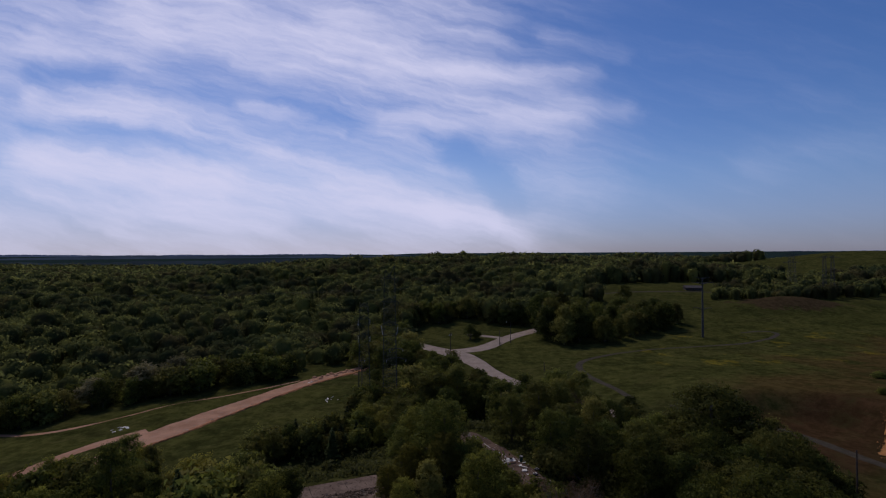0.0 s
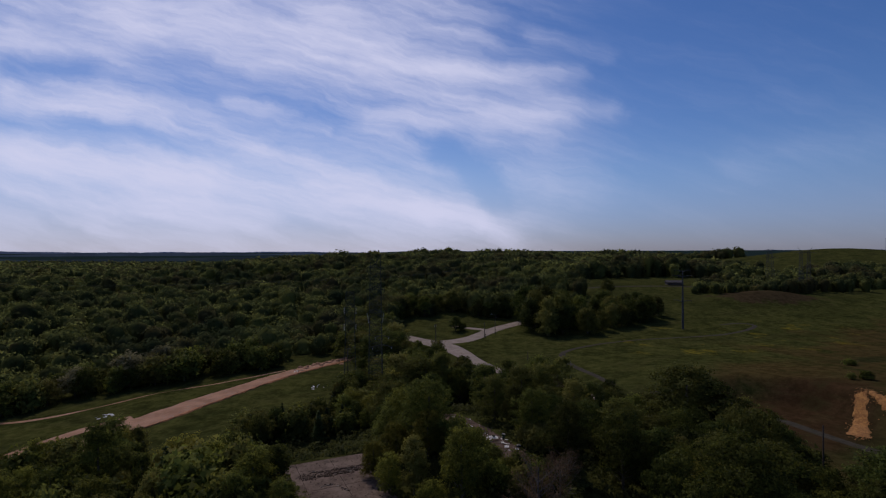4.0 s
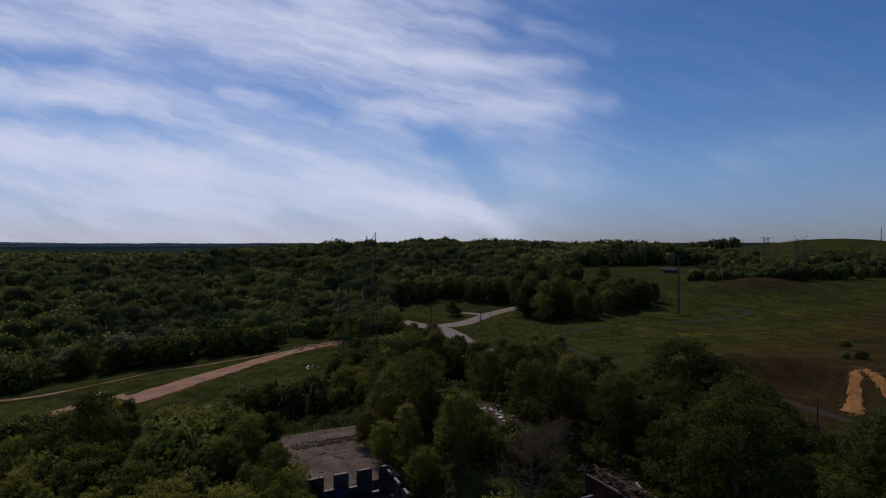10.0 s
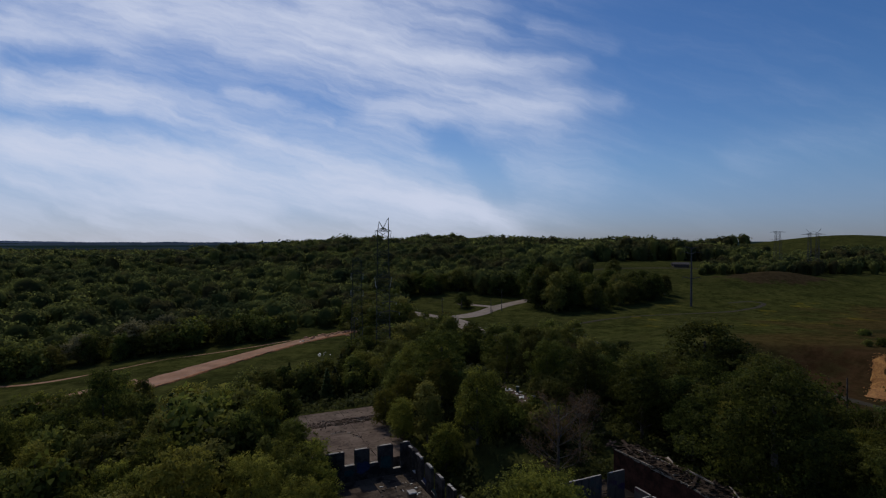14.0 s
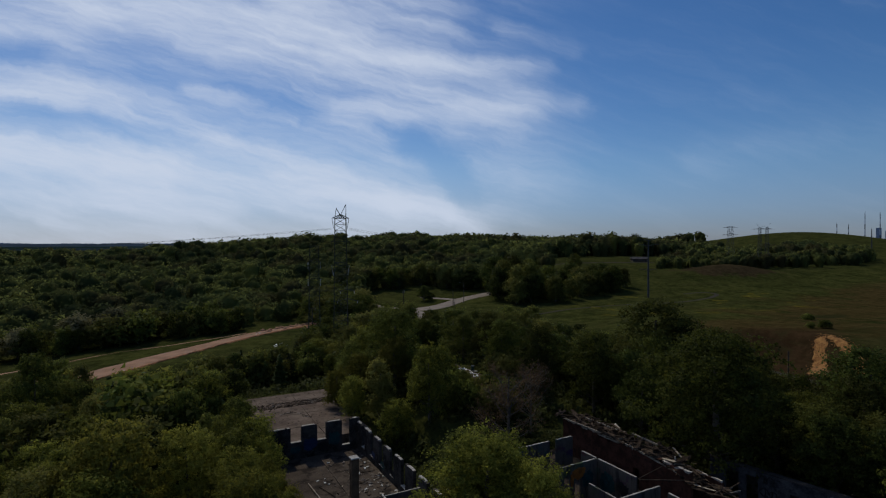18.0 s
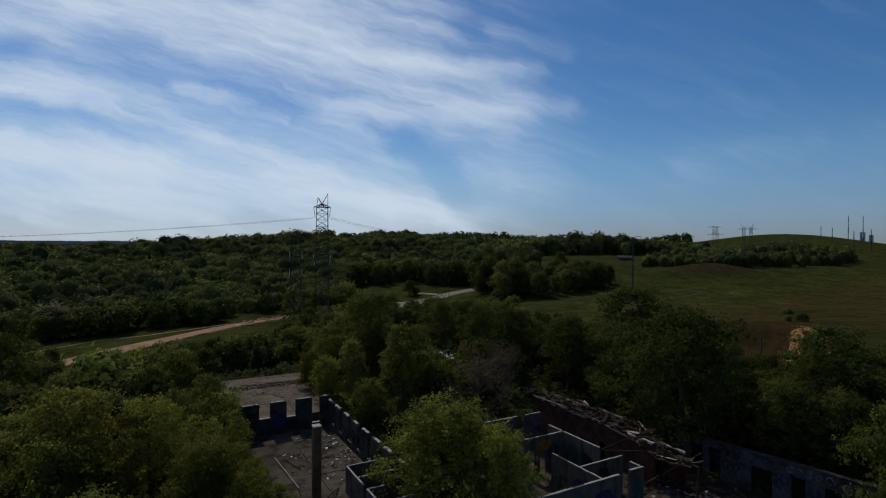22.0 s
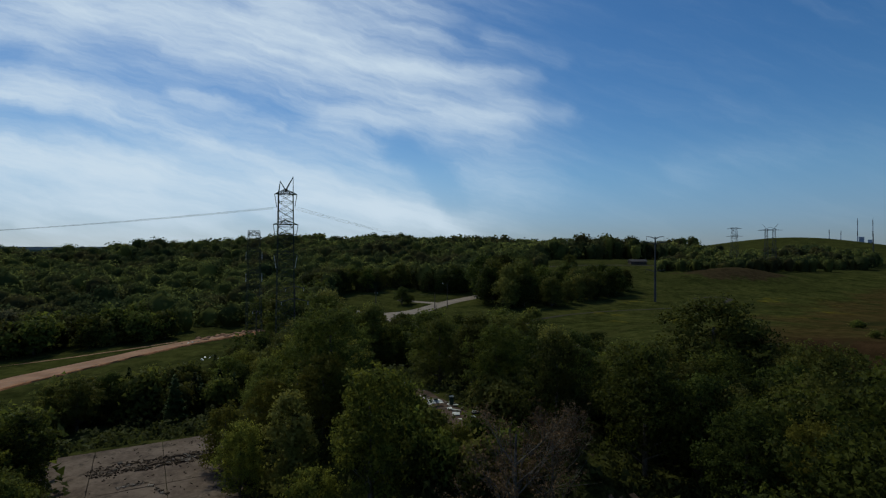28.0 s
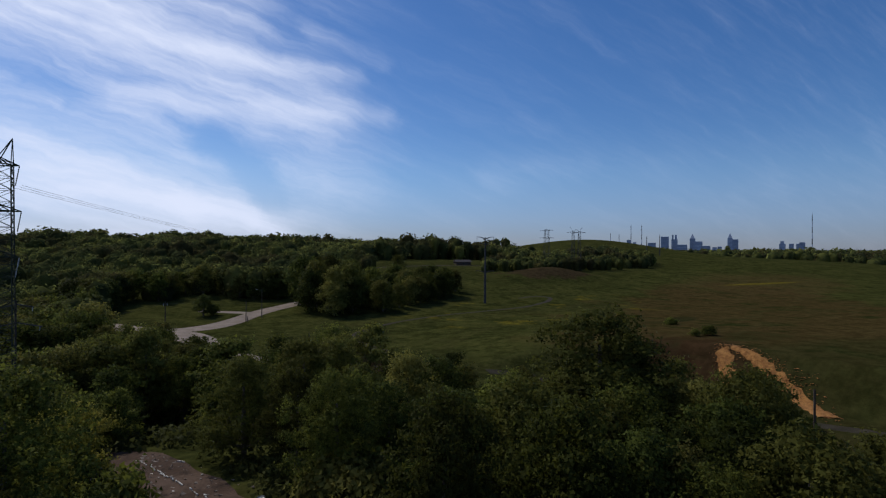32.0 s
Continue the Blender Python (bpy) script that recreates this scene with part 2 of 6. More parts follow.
def woods():
    """The canopy far off: one tone a crown, with greener, browner and yellower stretches."""
    m, t, b = material("wood_canopy", 0.8, 0.0, 0.0)
    where = node(t, "ShaderNodeTexCoord").outputs["Object"]
    flat = node(t, "ShaderNodeMapping", {"Vector": where, "Scale": (1.0, 1.0, 0.0)}).outputs[0]
    grain = node(t, "ShaderNodeNewGeometry").outputs["Random Per Island"]
    crown, stretch = noise_tex(t, flat, 0.11, 1.0, 0.4), noise_tex(t, flat, 0.014, 3.0, 0.6)
    tone = math_node(t, "ADD", math_node(t, "MULTIPLY", crown, 0.85), math_node(t, "MULTIPLY", grain, 0.22))
    colour = mix(t, ramp(t, tone, 0.38, 0.78), (0.061, 0.076, 0.029), (0.206, 0.218, 0.061))
    colour = mix(t, math_node(t, "MULTIPLY", ramp(t, noise_tex(t, flat, 0.07, 2.0, 0.5), 0.58, 0.69), 0.6), colour, (0.122, 0.095, 0.040))
    colour = mix(t, math_node(t, "MULTIPLY", ramp(t, stretch, 0.46, 0.58), 0.75), colour, mix(t, ramp(t, noise_tex(t, flat, 0.02, 2.0, 0.5), 0.42, 0.58), (0.042, 0.059, 0.028), (0.068, 0.057, 0.030)))
    t.links.new(colour, b.inputs["Base Color"])
    glow = node(t, "ShaderNodeBsdfTranslucent", {"Color": colour})
    both = node(t, "ShaderNodeMixShader", {0: 0.58, 1: b.outputs[0], 2: glow.outputs[0]})
    t.links.new(both.outputs[0], t.nodes["Material Output"].inputs[0])
    return m


WOODS = woods()
BARK = mottled("bark", (0.05, 0.04, 0.03), (0.13, 0.11, 0.085), 3.0, 0.95, relief=0.8, distance=0.03)
ASPHALT = mottled("worn_asphalt", (0.16, 0.122, 0.092), (0.235, 0.185, 0.145), 0.25, 0.92, fine=30.0, relief=0.2, distance=0.01, stain=(0.12, 0.10, 0.085))
DIRT = mottled("red_dirt", (0.205, 0.100, 0.052), (0.315, 0.172, 0.100), 0.18, 0.97, fine=14.0, relief=0.5, distance=0.05, stain=(0.23, 0.150, 0.106))
BERM = mottled("turned_red_earth", (0.20, 0.075, 0.028), (0.36, 0.165, 0.070), 0.8, 0.97, fine=8.0, relief=0.9, distance=0.08, stain=(0.16, 0.075, 0.035))
SAND = mottled("orange_sand", (0.19, 0.078, 0.020), (0.37, 0.180, 0.052), 0.9, 0.97, fine=7.0, relief=1.0, distance=0.12, stain=(0.13, 0.060, 0.022))
GRAVEL = mottled("grey_gravel", (0.031, 0.027, 0.019), (0.052, 0.045, 0.033), 0.5, 0.97, fine=20.0, relief=0.5, distance=0.03, stain=(0.032, 0.034, 0.014), specular=0.03)
DUSTY = mottled("dusty_brown_concrete", (0.078, 0.054, 0.040), (0.155, 0.114, 0.086), 0.22, 0.97, fine=9.0, relief=0.5, distance=0.03, stain=(0.030, 0.022, 0.016), specular=0.1)


# ---- the lie of the land ----
def ease(v, a, b):
    v = np.clip((np.asarray(v, float) - a) / (b - a), 0, 1)
    return v * v * (3 - 2 * v)


def bell(x, y, cx, cy, rx, ry):
    return np.exp(-((x - cx) / rx) ** 2 - ((y - cy) / ry) ** 2)


RUIN_U, RUIN_V = np.array((0.396, -0.918)), np.array((-0.918, -0.396))    # the old works' two directions
WEST, EAST = np.array((-5.4, 80.6)), np.array((24.3, 62.3))               # a corner of each shell


def spot(corner, u, v):
    return tuple(corner + RUIN_U * u + RUIN_V * v)


def pad(z, x, y, corner, u0, u1, v0, v1, level):
    """Levels the ground under a floor."""
    u = (x - corner[0]) * RUIN_U[0] + (y - corner[1]) * RUIN_U[1]
    v = (x - corner[0]) * RUIN_V[0] + (y - corner[1]) * RUIN_V[1]
    k = ease(u, u0 - 6, u0) * (1 - ease(u, u1, u1 + 6)) * ease(v, v0 - 6, v0) * (1 - ease(v, v1, v1 + 6))
    return z * (1 - k) + level * k


def knoll(x, y):
    """The rise that carries the littered lane."""
    q = ((np.asarray(x, float) - 10) / 24) ** 2 + ((np.asarray(y, float) - 113) / 30) ** 2
    return 6.4 * np.exp(-q * q)


def land(x, y):
    """The ground's height: a broad valley floor, wooded hills beyond it, a meadow that climbs, a capped hill far off."""
    x, y = np.asarray(x, float), np.asarray(y, float)
    z = 20 * ease(y, 215, 600) * (1 - 0.4 * ease(y, 900, 1700)) * (1 - 0.9 * ease(-x, 180, 520) * ease(y, 350, 700))
    z = z + 10 * bell(x, y, 0, 700, 230, 210) - 6 * ease(-x, 40, 170) * (1 - ease(y, 170, 330))
    z = z + 4 * bell(x, y, 15, 65, 60, 45) + 6.5 * ease(x, 50, 110) * (1 - ease(y, 120, 290))
    z = z + 5 * bell(x, y, 214, 440, 120, 90) + 30 * bell(x, y, 620, 760, 150, 150) + 6.5 * bell(x, y, 252, 380, 34, 15)
    z = z + 11 * bell(x, y, 230, 930, 330, 170)
    q = (np.abs(x - 85) / 45) ** 4 + (np.abs(y - 115) / 60) ** 4                 # the hollow below the sandy bank
    z = z + (-2 - z) * (1 - ease(q ** 0.25, 0.80, 1.0)) * ease(x, 64, 84) * ease(y, 74, 96)
    z = z + knoll(x, y)
    z = z + 3.2 * np.sin(x / 43 + 1.3) * np.sin(y / 57 + 0.4) * ease(y, 300, 400) * (1 - ease(x, 60, 130)) * (1 - ease(y, 700, 900))
    z = z + 42 * ease(np.hypot(x, y), 1500, 4500)
    z = pad(z, x, y, WEST, -10, 40, -6, 24, 1.2)
    z = pad(z, x, y, WEST, -31, -9, -5, 22, 4.3)
    return pad(z, x, y, EAST, -14, 18, -9, 16, 3.2)


def high(x, y):
    return float(land(x, y))


# ---- mesh helpers ----
def quads(name, verts, faces, mat, normals=None):
    """A mesh of faces with equally many corners, from arrays; normals: a shading normal for each vertex."""
    me = bpy.data.meshes.new(name)
    faces = np.asarray(faces, np.int32)
    n, k = faces.shape
    me.vertices.add(len(verts))
    me.vertices.foreach_set("co", np.asarray(verts, np.float32).ravel())
    me.loops.add(k * n)
    me.loops.foreach_set("vertex_index", faces.ravel())
    me.polygons.add(n)
    me.polygons.foreach_set("loop_start", np.arange(n, dtype=np.int32) * k)
    me.update(calc_edges=True)
    if normals is not None:
        me.normals_split_custom_set_from_vertices(np.asarray(normals, np.float32))
    me.materials.append(mat)
    return me


def smooth(me):
    me.polygons.foreach_set("use_smooth", np.ones(len(me.polygons), bool))
    return me


def grid(name, X, Y, Z, mat):
    r, c = X.shape
    k = np.arange(r * c).reshape(r, c)
    f = np.stack([k[:-1, :-1], k[:-1, 1:], k[1:, 1:], k[1:, :-1]], -1).reshape(-1, 4)
    return smooth(quads(name, np.stack([X, Y, Z], -1).reshape(-1, 3), f, mat))


def part(name, me, parent, label=""):
    ob = new(name, me)
    ob.parent = parent
    return tagged(ob, label)


def bm_mesh(name, bm, mat):
    me = bpy.data.meshes.new(name)
    bm.to_mesh(me)
    bm.free()
    me.materials.append(mat)
    return me


def box(bm, cx, cy, cz, sx, sy, sz, rz=0.0, rx=0.0, ry=0.0):
    m = pose(cx, cy, cz, rx, ry, rz) @ Matrix.Diagonal((sx, sy, sz, 1))
    bmesh.ops.create_cube(bm, size=1, matrix=m)


def beam(bm, a, b, w, h=None):
    """A square bar from a to b."""
    a, b = Vector(a), Vector(b)
    q = (b - a).to_track_quat("Z", "Y").to_matrix().to_4x4()
    m = Matrix.Translation((a + b) / 2) @ q @ Matrix.Diagonal((w, h or w, (b - a).length, 1))
    bmesh.ops.create_cube(bm, size=1, matrix=m)


def tube(points, radii, sides=6):
    """Rings along a line, as arrays of verts and faces."""
    P, R = np.asarray(points, float), np.asarray(radii, float)
    d = np.gradient(P, axis=0)
    d /= np.linalg.norm(d, axis=1, keepdims=True) + 1e-9
    ref = np.where(np.abs(d[:, 2:3]) > 0.9, [[1.0, 0, 0]], [[0, 0, 1.0]])
    u = np.cross(d, ref)
    u /= np.linalg.norm(u, axis=1, keepdims=True) + 1e-9
    v = np.cross(d, u)
    a = np.arange(sides) / sides * 2 * np.pi
    V = (P[:, None] + R[:, None, None] * (np.cos(a)[None, :, None] * u[:, None] + np.sin(a)[None, :, None] * v[:, None])).reshape(-1, 3)
    n = len(P)
    k, j = np.meshgrid(np.arange(n - 1), np.arange(sides), indexing="ij")
    F = np.stack([k * sides + j, k * sides + (j + 1) % sides, (k + 1) * sides + (j + 1) % sides, (k + 1) * sides + j], -1).reshape(-1, 4)
    return V, F


def merged(pieces):
    V, F, at = [], [], 0
    for v, f in pieces:
        V.append(v), F.append(f + at)
        at += len(v)
    return np.concatenate(V), np.concatenate(F)


# ---- ground ----
def reach(n, near, far, step):
    """Coordinates that are step apart near zero and spread out towards far."""
    k = np.linspace(-1, 1, n)
    return np.sign(k) * (near * np.abs(k) + (far - near) * np.abs(k) ** 5)


gx = reach(361, 420, 4700, 3)
gy = reach(361, 420, 4700, 3) + 190
gx, gy = np.union1d(gx, np.arange(104, 134, 0.75)), np.union1d(gy, np.arange(110, 156, 1.0))    # finer where the bank falls
GX, GY = np.meshgrid(gx, gy)


def grass():
    m, t, b = material("meadow_grass", 0.95, 0.0, 0.0)
    where = node(t, "ShaderNodeTexCoord").outputs["Object"]
    xyz = node(t, "ShaderNodeSeparateXYZ", {0: where}).outputs
    wide, mid, fine = noise_tex(t, where, 0.012, 3.0), noise_tex(t, where, 0.07, 4.0, 0.6), noise_tex(t, where, 0.9, 5.0, 0.7)
    tone = math_node(t, "ADD", math_node(t, "MULTIPLY", mid, 0.6), math_node(t, "MULTIPLY", fine, 0.4))
    green = mix(t, ramp(t, tone, 0.35, 0.65), (0.022, 0.026, 0.008), (0.052, 0.054, 0.015))
    # dry red-brown sward across the middle of the open meadow, its rim frayed
    def field(cx, cy, turn, a, b, fray):
        off = node(t, "ShaderNodeVectorMath", {0: where, 1: (cx, cy, 0.0)}, "SUBTRACT").outputs[0]
        off = node(t, "ShaderNodeVectorRotate", {"Vector": off, "Angle": radians(-turn)}, rotation="Z_AXIS").outputs[0]
        off = node(t, "ShaderNodeVectorMath", {0: off, 1: (1 / a, 1 / b, 0.0)}, "MULTIPLY").outputs[0]
        rim = math_node(t, "MULTIPLY", math_node(t, "SUBTRACT", noise_tex(t, where, 0.022, 5.0, 0.62), 0.5), fray)
        return math_node(t, "ADD", node(t, "ShaderNodeVectorMath", {0: off}, "LENGTH").outputs["Value"], rim)
    dry = mix(t, fine, (0.034, 0.019, 0.009), (0.066, 0.036, 0.016))
    sward = math_node(t, "MULTIPLY", ramp(t, field(240, 222, 33, 190, 66, 1.5), 1.08, 0.72), ramp(t, mid, 0.28, 0.52))
    colour = mix(t, math_node(t, "MULTIPLY", sward, 0.62), green, dry)
    colour = mix(t, math_node(t, "MULTIPLY", ramp(t, field(108, 143, 38, 36, 17, 1.2), 1.05, 0.6), 0.8), colour, mix(t, fine, (0.026, 0.014, 0.008), (0.047, 0.025, 0.013)))
    # tan stubble far out on the right and on the far rise
    colour = mix(t, math_node(t, "MULTIPLY", ramp(t, field(420, 330, 20, 150, 60, 1.6), 1.1, 0.5), 0.55), colour, mix(t, fine, (0.048, 0.032, 0.012), (0.080, 0.056, 0.022)))
    # dark rank growth in the hollows and on the damp ground beyond the sand
    rank = math_node(t, "MULTIPLY", ramp(t, noise_tex(t, where, 0.035, 5.0, 0.65), 0.56, 0.68), 0.6)
    colour = mix(t, rank, colour, (0.017, 0.020, 0.007))
    colour = mix(t, math_node(t, "MULTIPLY", ramp(t, field(142, 118, 10, 46, 30, 1.0), 1.05, 0.6), 0.55), colour, (0.020, 0.025, 0.008))
    colour = mix(t, math_node(t, "MULTIPLY", ramp(t, field(178, 203, 30, 17, 7, 0.8), 1.0, 0.5), 0.7), colour, (0.016, 0.020, 0.008))
    # mustard in flower: small scattered patches and one thin line far out
    bloom = math_node(t, "MULTIPLY", ramp(t, noise_tex(t, where, 0.055, 5.0, 0.7), 0.575, 0.66), math_node(t, "MULTIPLY", ramp(t, xyz[0], 80, 110), ramp(t, field(150, 262, 18, 110, 48, 0.8), 1.0, 0.7)))
    bloom = math_node(t, "MAXIMUM", bloom, math_node(t, "MULTIPLY", ramp(t, field(425, 331, 3, 62, 5.5, 0.5), 1.0, 0.5), 0.9))
    colour = mix(t, math_node(t, "MULTIPLY", bloom, 0.7), colour, (0.125, 0.10, 0.012))
    # old wheel marks and swathes across the grass
    swathe = node(t, "ShaderNodeMapping", {"Vector": node(t, "ShaderNodeVectorRotate", {"Vector": where, "Angle": radians(-24)}, rotation="Z_AXIS").outputs[0], "Scale": (0.01, 0.10, 1.0)}).outputs[0]
    colour = mix(t, math_node(t, "MULTIPLY", ramp(t, noise_tex(t, swathe, 1.0, 4.0, 0.6), 0.52, 0.66), 0.18), colour, (0.060, 0.052, 0.020))
    # the bare earth of the mound
    off = node(t, "ShaderNodeVectorMath", {0: where, 1: (252.0, 380.0, 0.0)}, "SUBTRACT").outputs[0]
    off = node(t, "ShaderNodeVectorMath", {0: off, 1: (0.024, 0.05, 0.0)}, "MULTIPLY").outputs[0]
    heap = math_node(t, "ADD", node(t, "ShaderNodeVectorMath", {0: off}, "LENGTH").outputs["Value"], math_node(t, "MULTIPLY", math_node(t, "SUBTRACT", noise_tex(t, where, 0.12, 4.0, 0.65), 0.5), 1.6))
    colour = mix(t, math_node(t, "MULTIPLY", ramp(t, heap, 1.05, 0.75), 0.9), colour, mix(t, fine, (0.022, 0.016, 0.009), (0.062, 0.042, 0.022)))
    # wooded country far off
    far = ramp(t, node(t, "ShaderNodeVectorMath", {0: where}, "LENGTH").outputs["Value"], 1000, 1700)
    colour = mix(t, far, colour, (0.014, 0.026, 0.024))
    tuft = math_node(t, "ADD", math_node(t, "MULTIPLY", ramp(t, noise_tex(t, where, 0.28, 6.0, 0.72), 0.36, 0.64), 0.45), 0.78)
    colour = node(t, "ShaderNodeHueSaturation", {"Color": colour, "Value": tuft}).outputs[0]
    t.links.new(colour, b.inputs["Base Color"])
    bump(t, b, fine, 0.7, 0.25)
    return m


GRASS = grass()
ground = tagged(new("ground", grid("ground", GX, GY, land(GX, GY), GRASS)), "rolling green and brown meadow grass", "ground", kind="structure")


def ribbon(name, line, mat, label, lift=0.07, rough_edge=0.6, step=2.0, across=6, seed=1):
    """A way laid on the ground: line holds x, y, width; the edges wander a little."""
    L = np.asarray(line, float)
    s = np.r_[0, np.cumsum(np.hypot(*np.diff(L[:, :2], axis=0).T))]
    u = np.linspace(0, s[-1], max(int(s[-1] / step), 4))
    def curve(k):
        v = np.interp(u, s, L[:, k])
        w = max(int(7 / step), 1)
        pad = np.r_[np.full(w, v[0]), v, np.full(w, v[-1])]
        return np.convolve(pad, np.ones(2 * w + 1) / (2 * w + 1), "valid")
    x, y, w = curve(0), curve(1), curve(2)
    d = np.stack([np.gradient(x), np.gradient(y)], -1)
    d /= np.linalg.norm(d, axis=1, keepdims=True)
    rng = np.random.default_rng(seed)
    edge = rng.normal(0, rough_edge / 2, (2, len(u)))
    edge = np.stack([np.convolve(np.pad(e, 1, "edge"), [0.3, 0.4, 0.3], "valid") for e in edge])
    a = np.linspace(-1, 1, across + 1)[None]
    off = a * (w / 2)[:, None] + np.where(a < 0, -a, 0) * edge[0][:, None] + np.where(a > 0, a, 0) * edge[1][:, None]
    X, Y = x[:, None] + d[:, 1:] * off, y[:, None] - d[:, :1] * off
    Z = land(X, Y) + lift * (1 - np.abs(a) ** 6 * 1.3)
    return tagged(new(name, grid(name, X, Y, Z, mat)), label, kind="structure")


ribbon("dirt_road", [(-96, 96, 8), (-91, 112, 8), (-88, 127, 7), (-86, 138, 8), (-82, 150, 13), (-79, 157, 12.5), (-74, 167, 11.5), (-67, 179, 10.5), (-60, 194, 9.5), (-50, 210, 8), (-42, 222, 5), (-35, 233, 2.5)], DIRT, "wide red dirt road with crumbling edges", 0.08, 1.4)
ribbon("dirt_road_branch", [(-108, 100, 5), (-105, 115, 5), (-102.5, 130, 5), (-99, 142, 5), (-93, 150, 6), (-86, 156, 6)], DIRT, "narrow brown dirt track joining the road", 0.06, 0.8, seed=3)
ribbon("dirt_road_verge", [(-150, 166, 1.2), (-134, 160, 1.8), (-124, 159, 2.6), (-114, 163.5, 2.2), (-107, 170, 0.8), (-95, 184, 0.7), (-80, 190, 0.8), (-66, 200, 1.2), (-56, 210, 1.2)], DIRT, "thin strip of bare red earth by the woods", 0.05, 0.6, seed=4)
ribbon("dirt_road_berm", [(-83.5, 133, 0.8), (-81.5, 139, 1.2), (-75.5, 147, 1.3), (-72, 157, 1.0), (-68, 166, 1.3), (-61.5, 180, 1.1), (-55, 195, 1.4), (-47, 208, 1.8), (-40, 218, 2.6), (-33, 228, 1.6), (-28, 236, 0.8)], BERM, "ragged ridge of orange earth thrown up beside the dirt road", 0.36, 0.9, 1.0, seed=17)
ribbon("road", [(-44, 300, 7.5), (-28, 292, 8), (-14, 279, 9), (-3, 267, 10), (8, 255, 14), (14.5, 240, 10.5), (19, 224, 8), (26, 206, 6.5), (40, 184, 6.5), (55, 160, 6)], ASPHALT, "pale worn asphalt lane", 0.10, 0.25, seed=5)
ribbon("road_east", [(2, 263, 8), (13, 265, 11), (22, 272, 10), (29, 284, 9), (39, 299, 8.5), (54, 314, 8.5), (74, 332, 8), (95, 352, 8)], ASPHALT, "pale worn asphalt lane to the woods", 0.13, 0.25, seed=6)
ribbon("road_spur", [(34, 294, 5), (27, 298, 6), (19, 303, 4.5), (12, 306, 3)], ASPHALT, "short worn spur of asphalt on the verge", 0.16, 0.5, seed=16)
ribbon("gravel_track", [(64, 176, 2.6), (63, 190, 2.8), (59, 208, 3), (58, 222, 3), (60, 235, 3), (67, 244, 2.8), (84, 255, 2.4), (108, 265, 2.0), (131, 270, 2.0), (159, 277, 2.2), (183, 291, 2.8), (194, 303, 3.2), (188, 309, 2.6), (170, 303, 1.6)], GRAVEL, "narrow grey gravel track curving through meadow", 0.07, 0.6, seed=7)
ribbon("gravel_track_near", [(70.7, 168, 2.8), (85, 166, 3), (95.5, 159, 3.4), (101, 150, 3.6), (103.5, 140.5, 3.6), (105.5, 131, 3.6), (108, 124, 3.6), (110.5, 118.5, 3.6), (113.4, 114.7, 3.6), (115.6, 110.6, 3.6), (120, 103, 3.4), (124.5, 94.5, 3.2)], GRAVEL, "narrow grey gravel track past the sand cut", 0.07, 0.4, seed=8)
ribbon("sand_cut", [(127.9, 150.0, 2.6), (126.6, 148.2, 3.4), (124.4, 145.5, 3.5), (122.0, 142.6, 3.6), (117.8, 138.2, 4.2), (111.6, 131.0, 5.6)], SAND, "bare orange sand washed down the meadow bank", 0.24, 0.9, 0.5, across=12, seed=9)
ribbon("sand_cut_short", [(128.6, 148.6, 1.4), (128.2, 145.5, 1.6), (127.3, 141.8, 1.7), (126.2, 137.8, 1.8), (124.8, 133.6, 2.0), (123.2, 129, 2.4), (120.8, 124, 3.2), (115.8, 118.3, 5.0)], SAND, "second arm of the orange sand, slanting down the bank", 0.20, 0.8, 0.5, across=10, seed=10)


# ---- trees ----
def sprays(c, out, size, rng, jitter=0.5, puff=0.6):
    """Leaf sprays: a small three-cornered blade at each place c that faces out, with soft shading normals."""
    shape = c.shape[:-1]
    nrm = out + rng.normal(0, jitter, c.shape)
    nrm /= np.linalg.norm(nrm, axis=-1, keepdims=True)
    t = np.cross(nrm, rng.normal(size=c.shape))
    t /= np.linalg.norm(t, axis=-1, keepdims=True)
    b = np.cross(nrm, t)
    s = size * rng.uniform(0.55, 1.4, (*shape, 1))
    V = np.stack([c - t * s * 0.8 - b * s * 0.45, c + t * s * 0.8 - b * s * 0.45, c + b * s * 0.95 + nrm * s * 0.2], -2).reshape(-1, 3)
    soft = out * puff + nrm * (1 - puff) + [0, 0, 0.25]
    soft /= np.linalg.norm(soft, axis=-1, keepdims=True)
    N = np.repeat(soft.reshape(-1, 3), 3, axis=0)
    return V, np.arange(len(V)).reshape(-1, 3), N


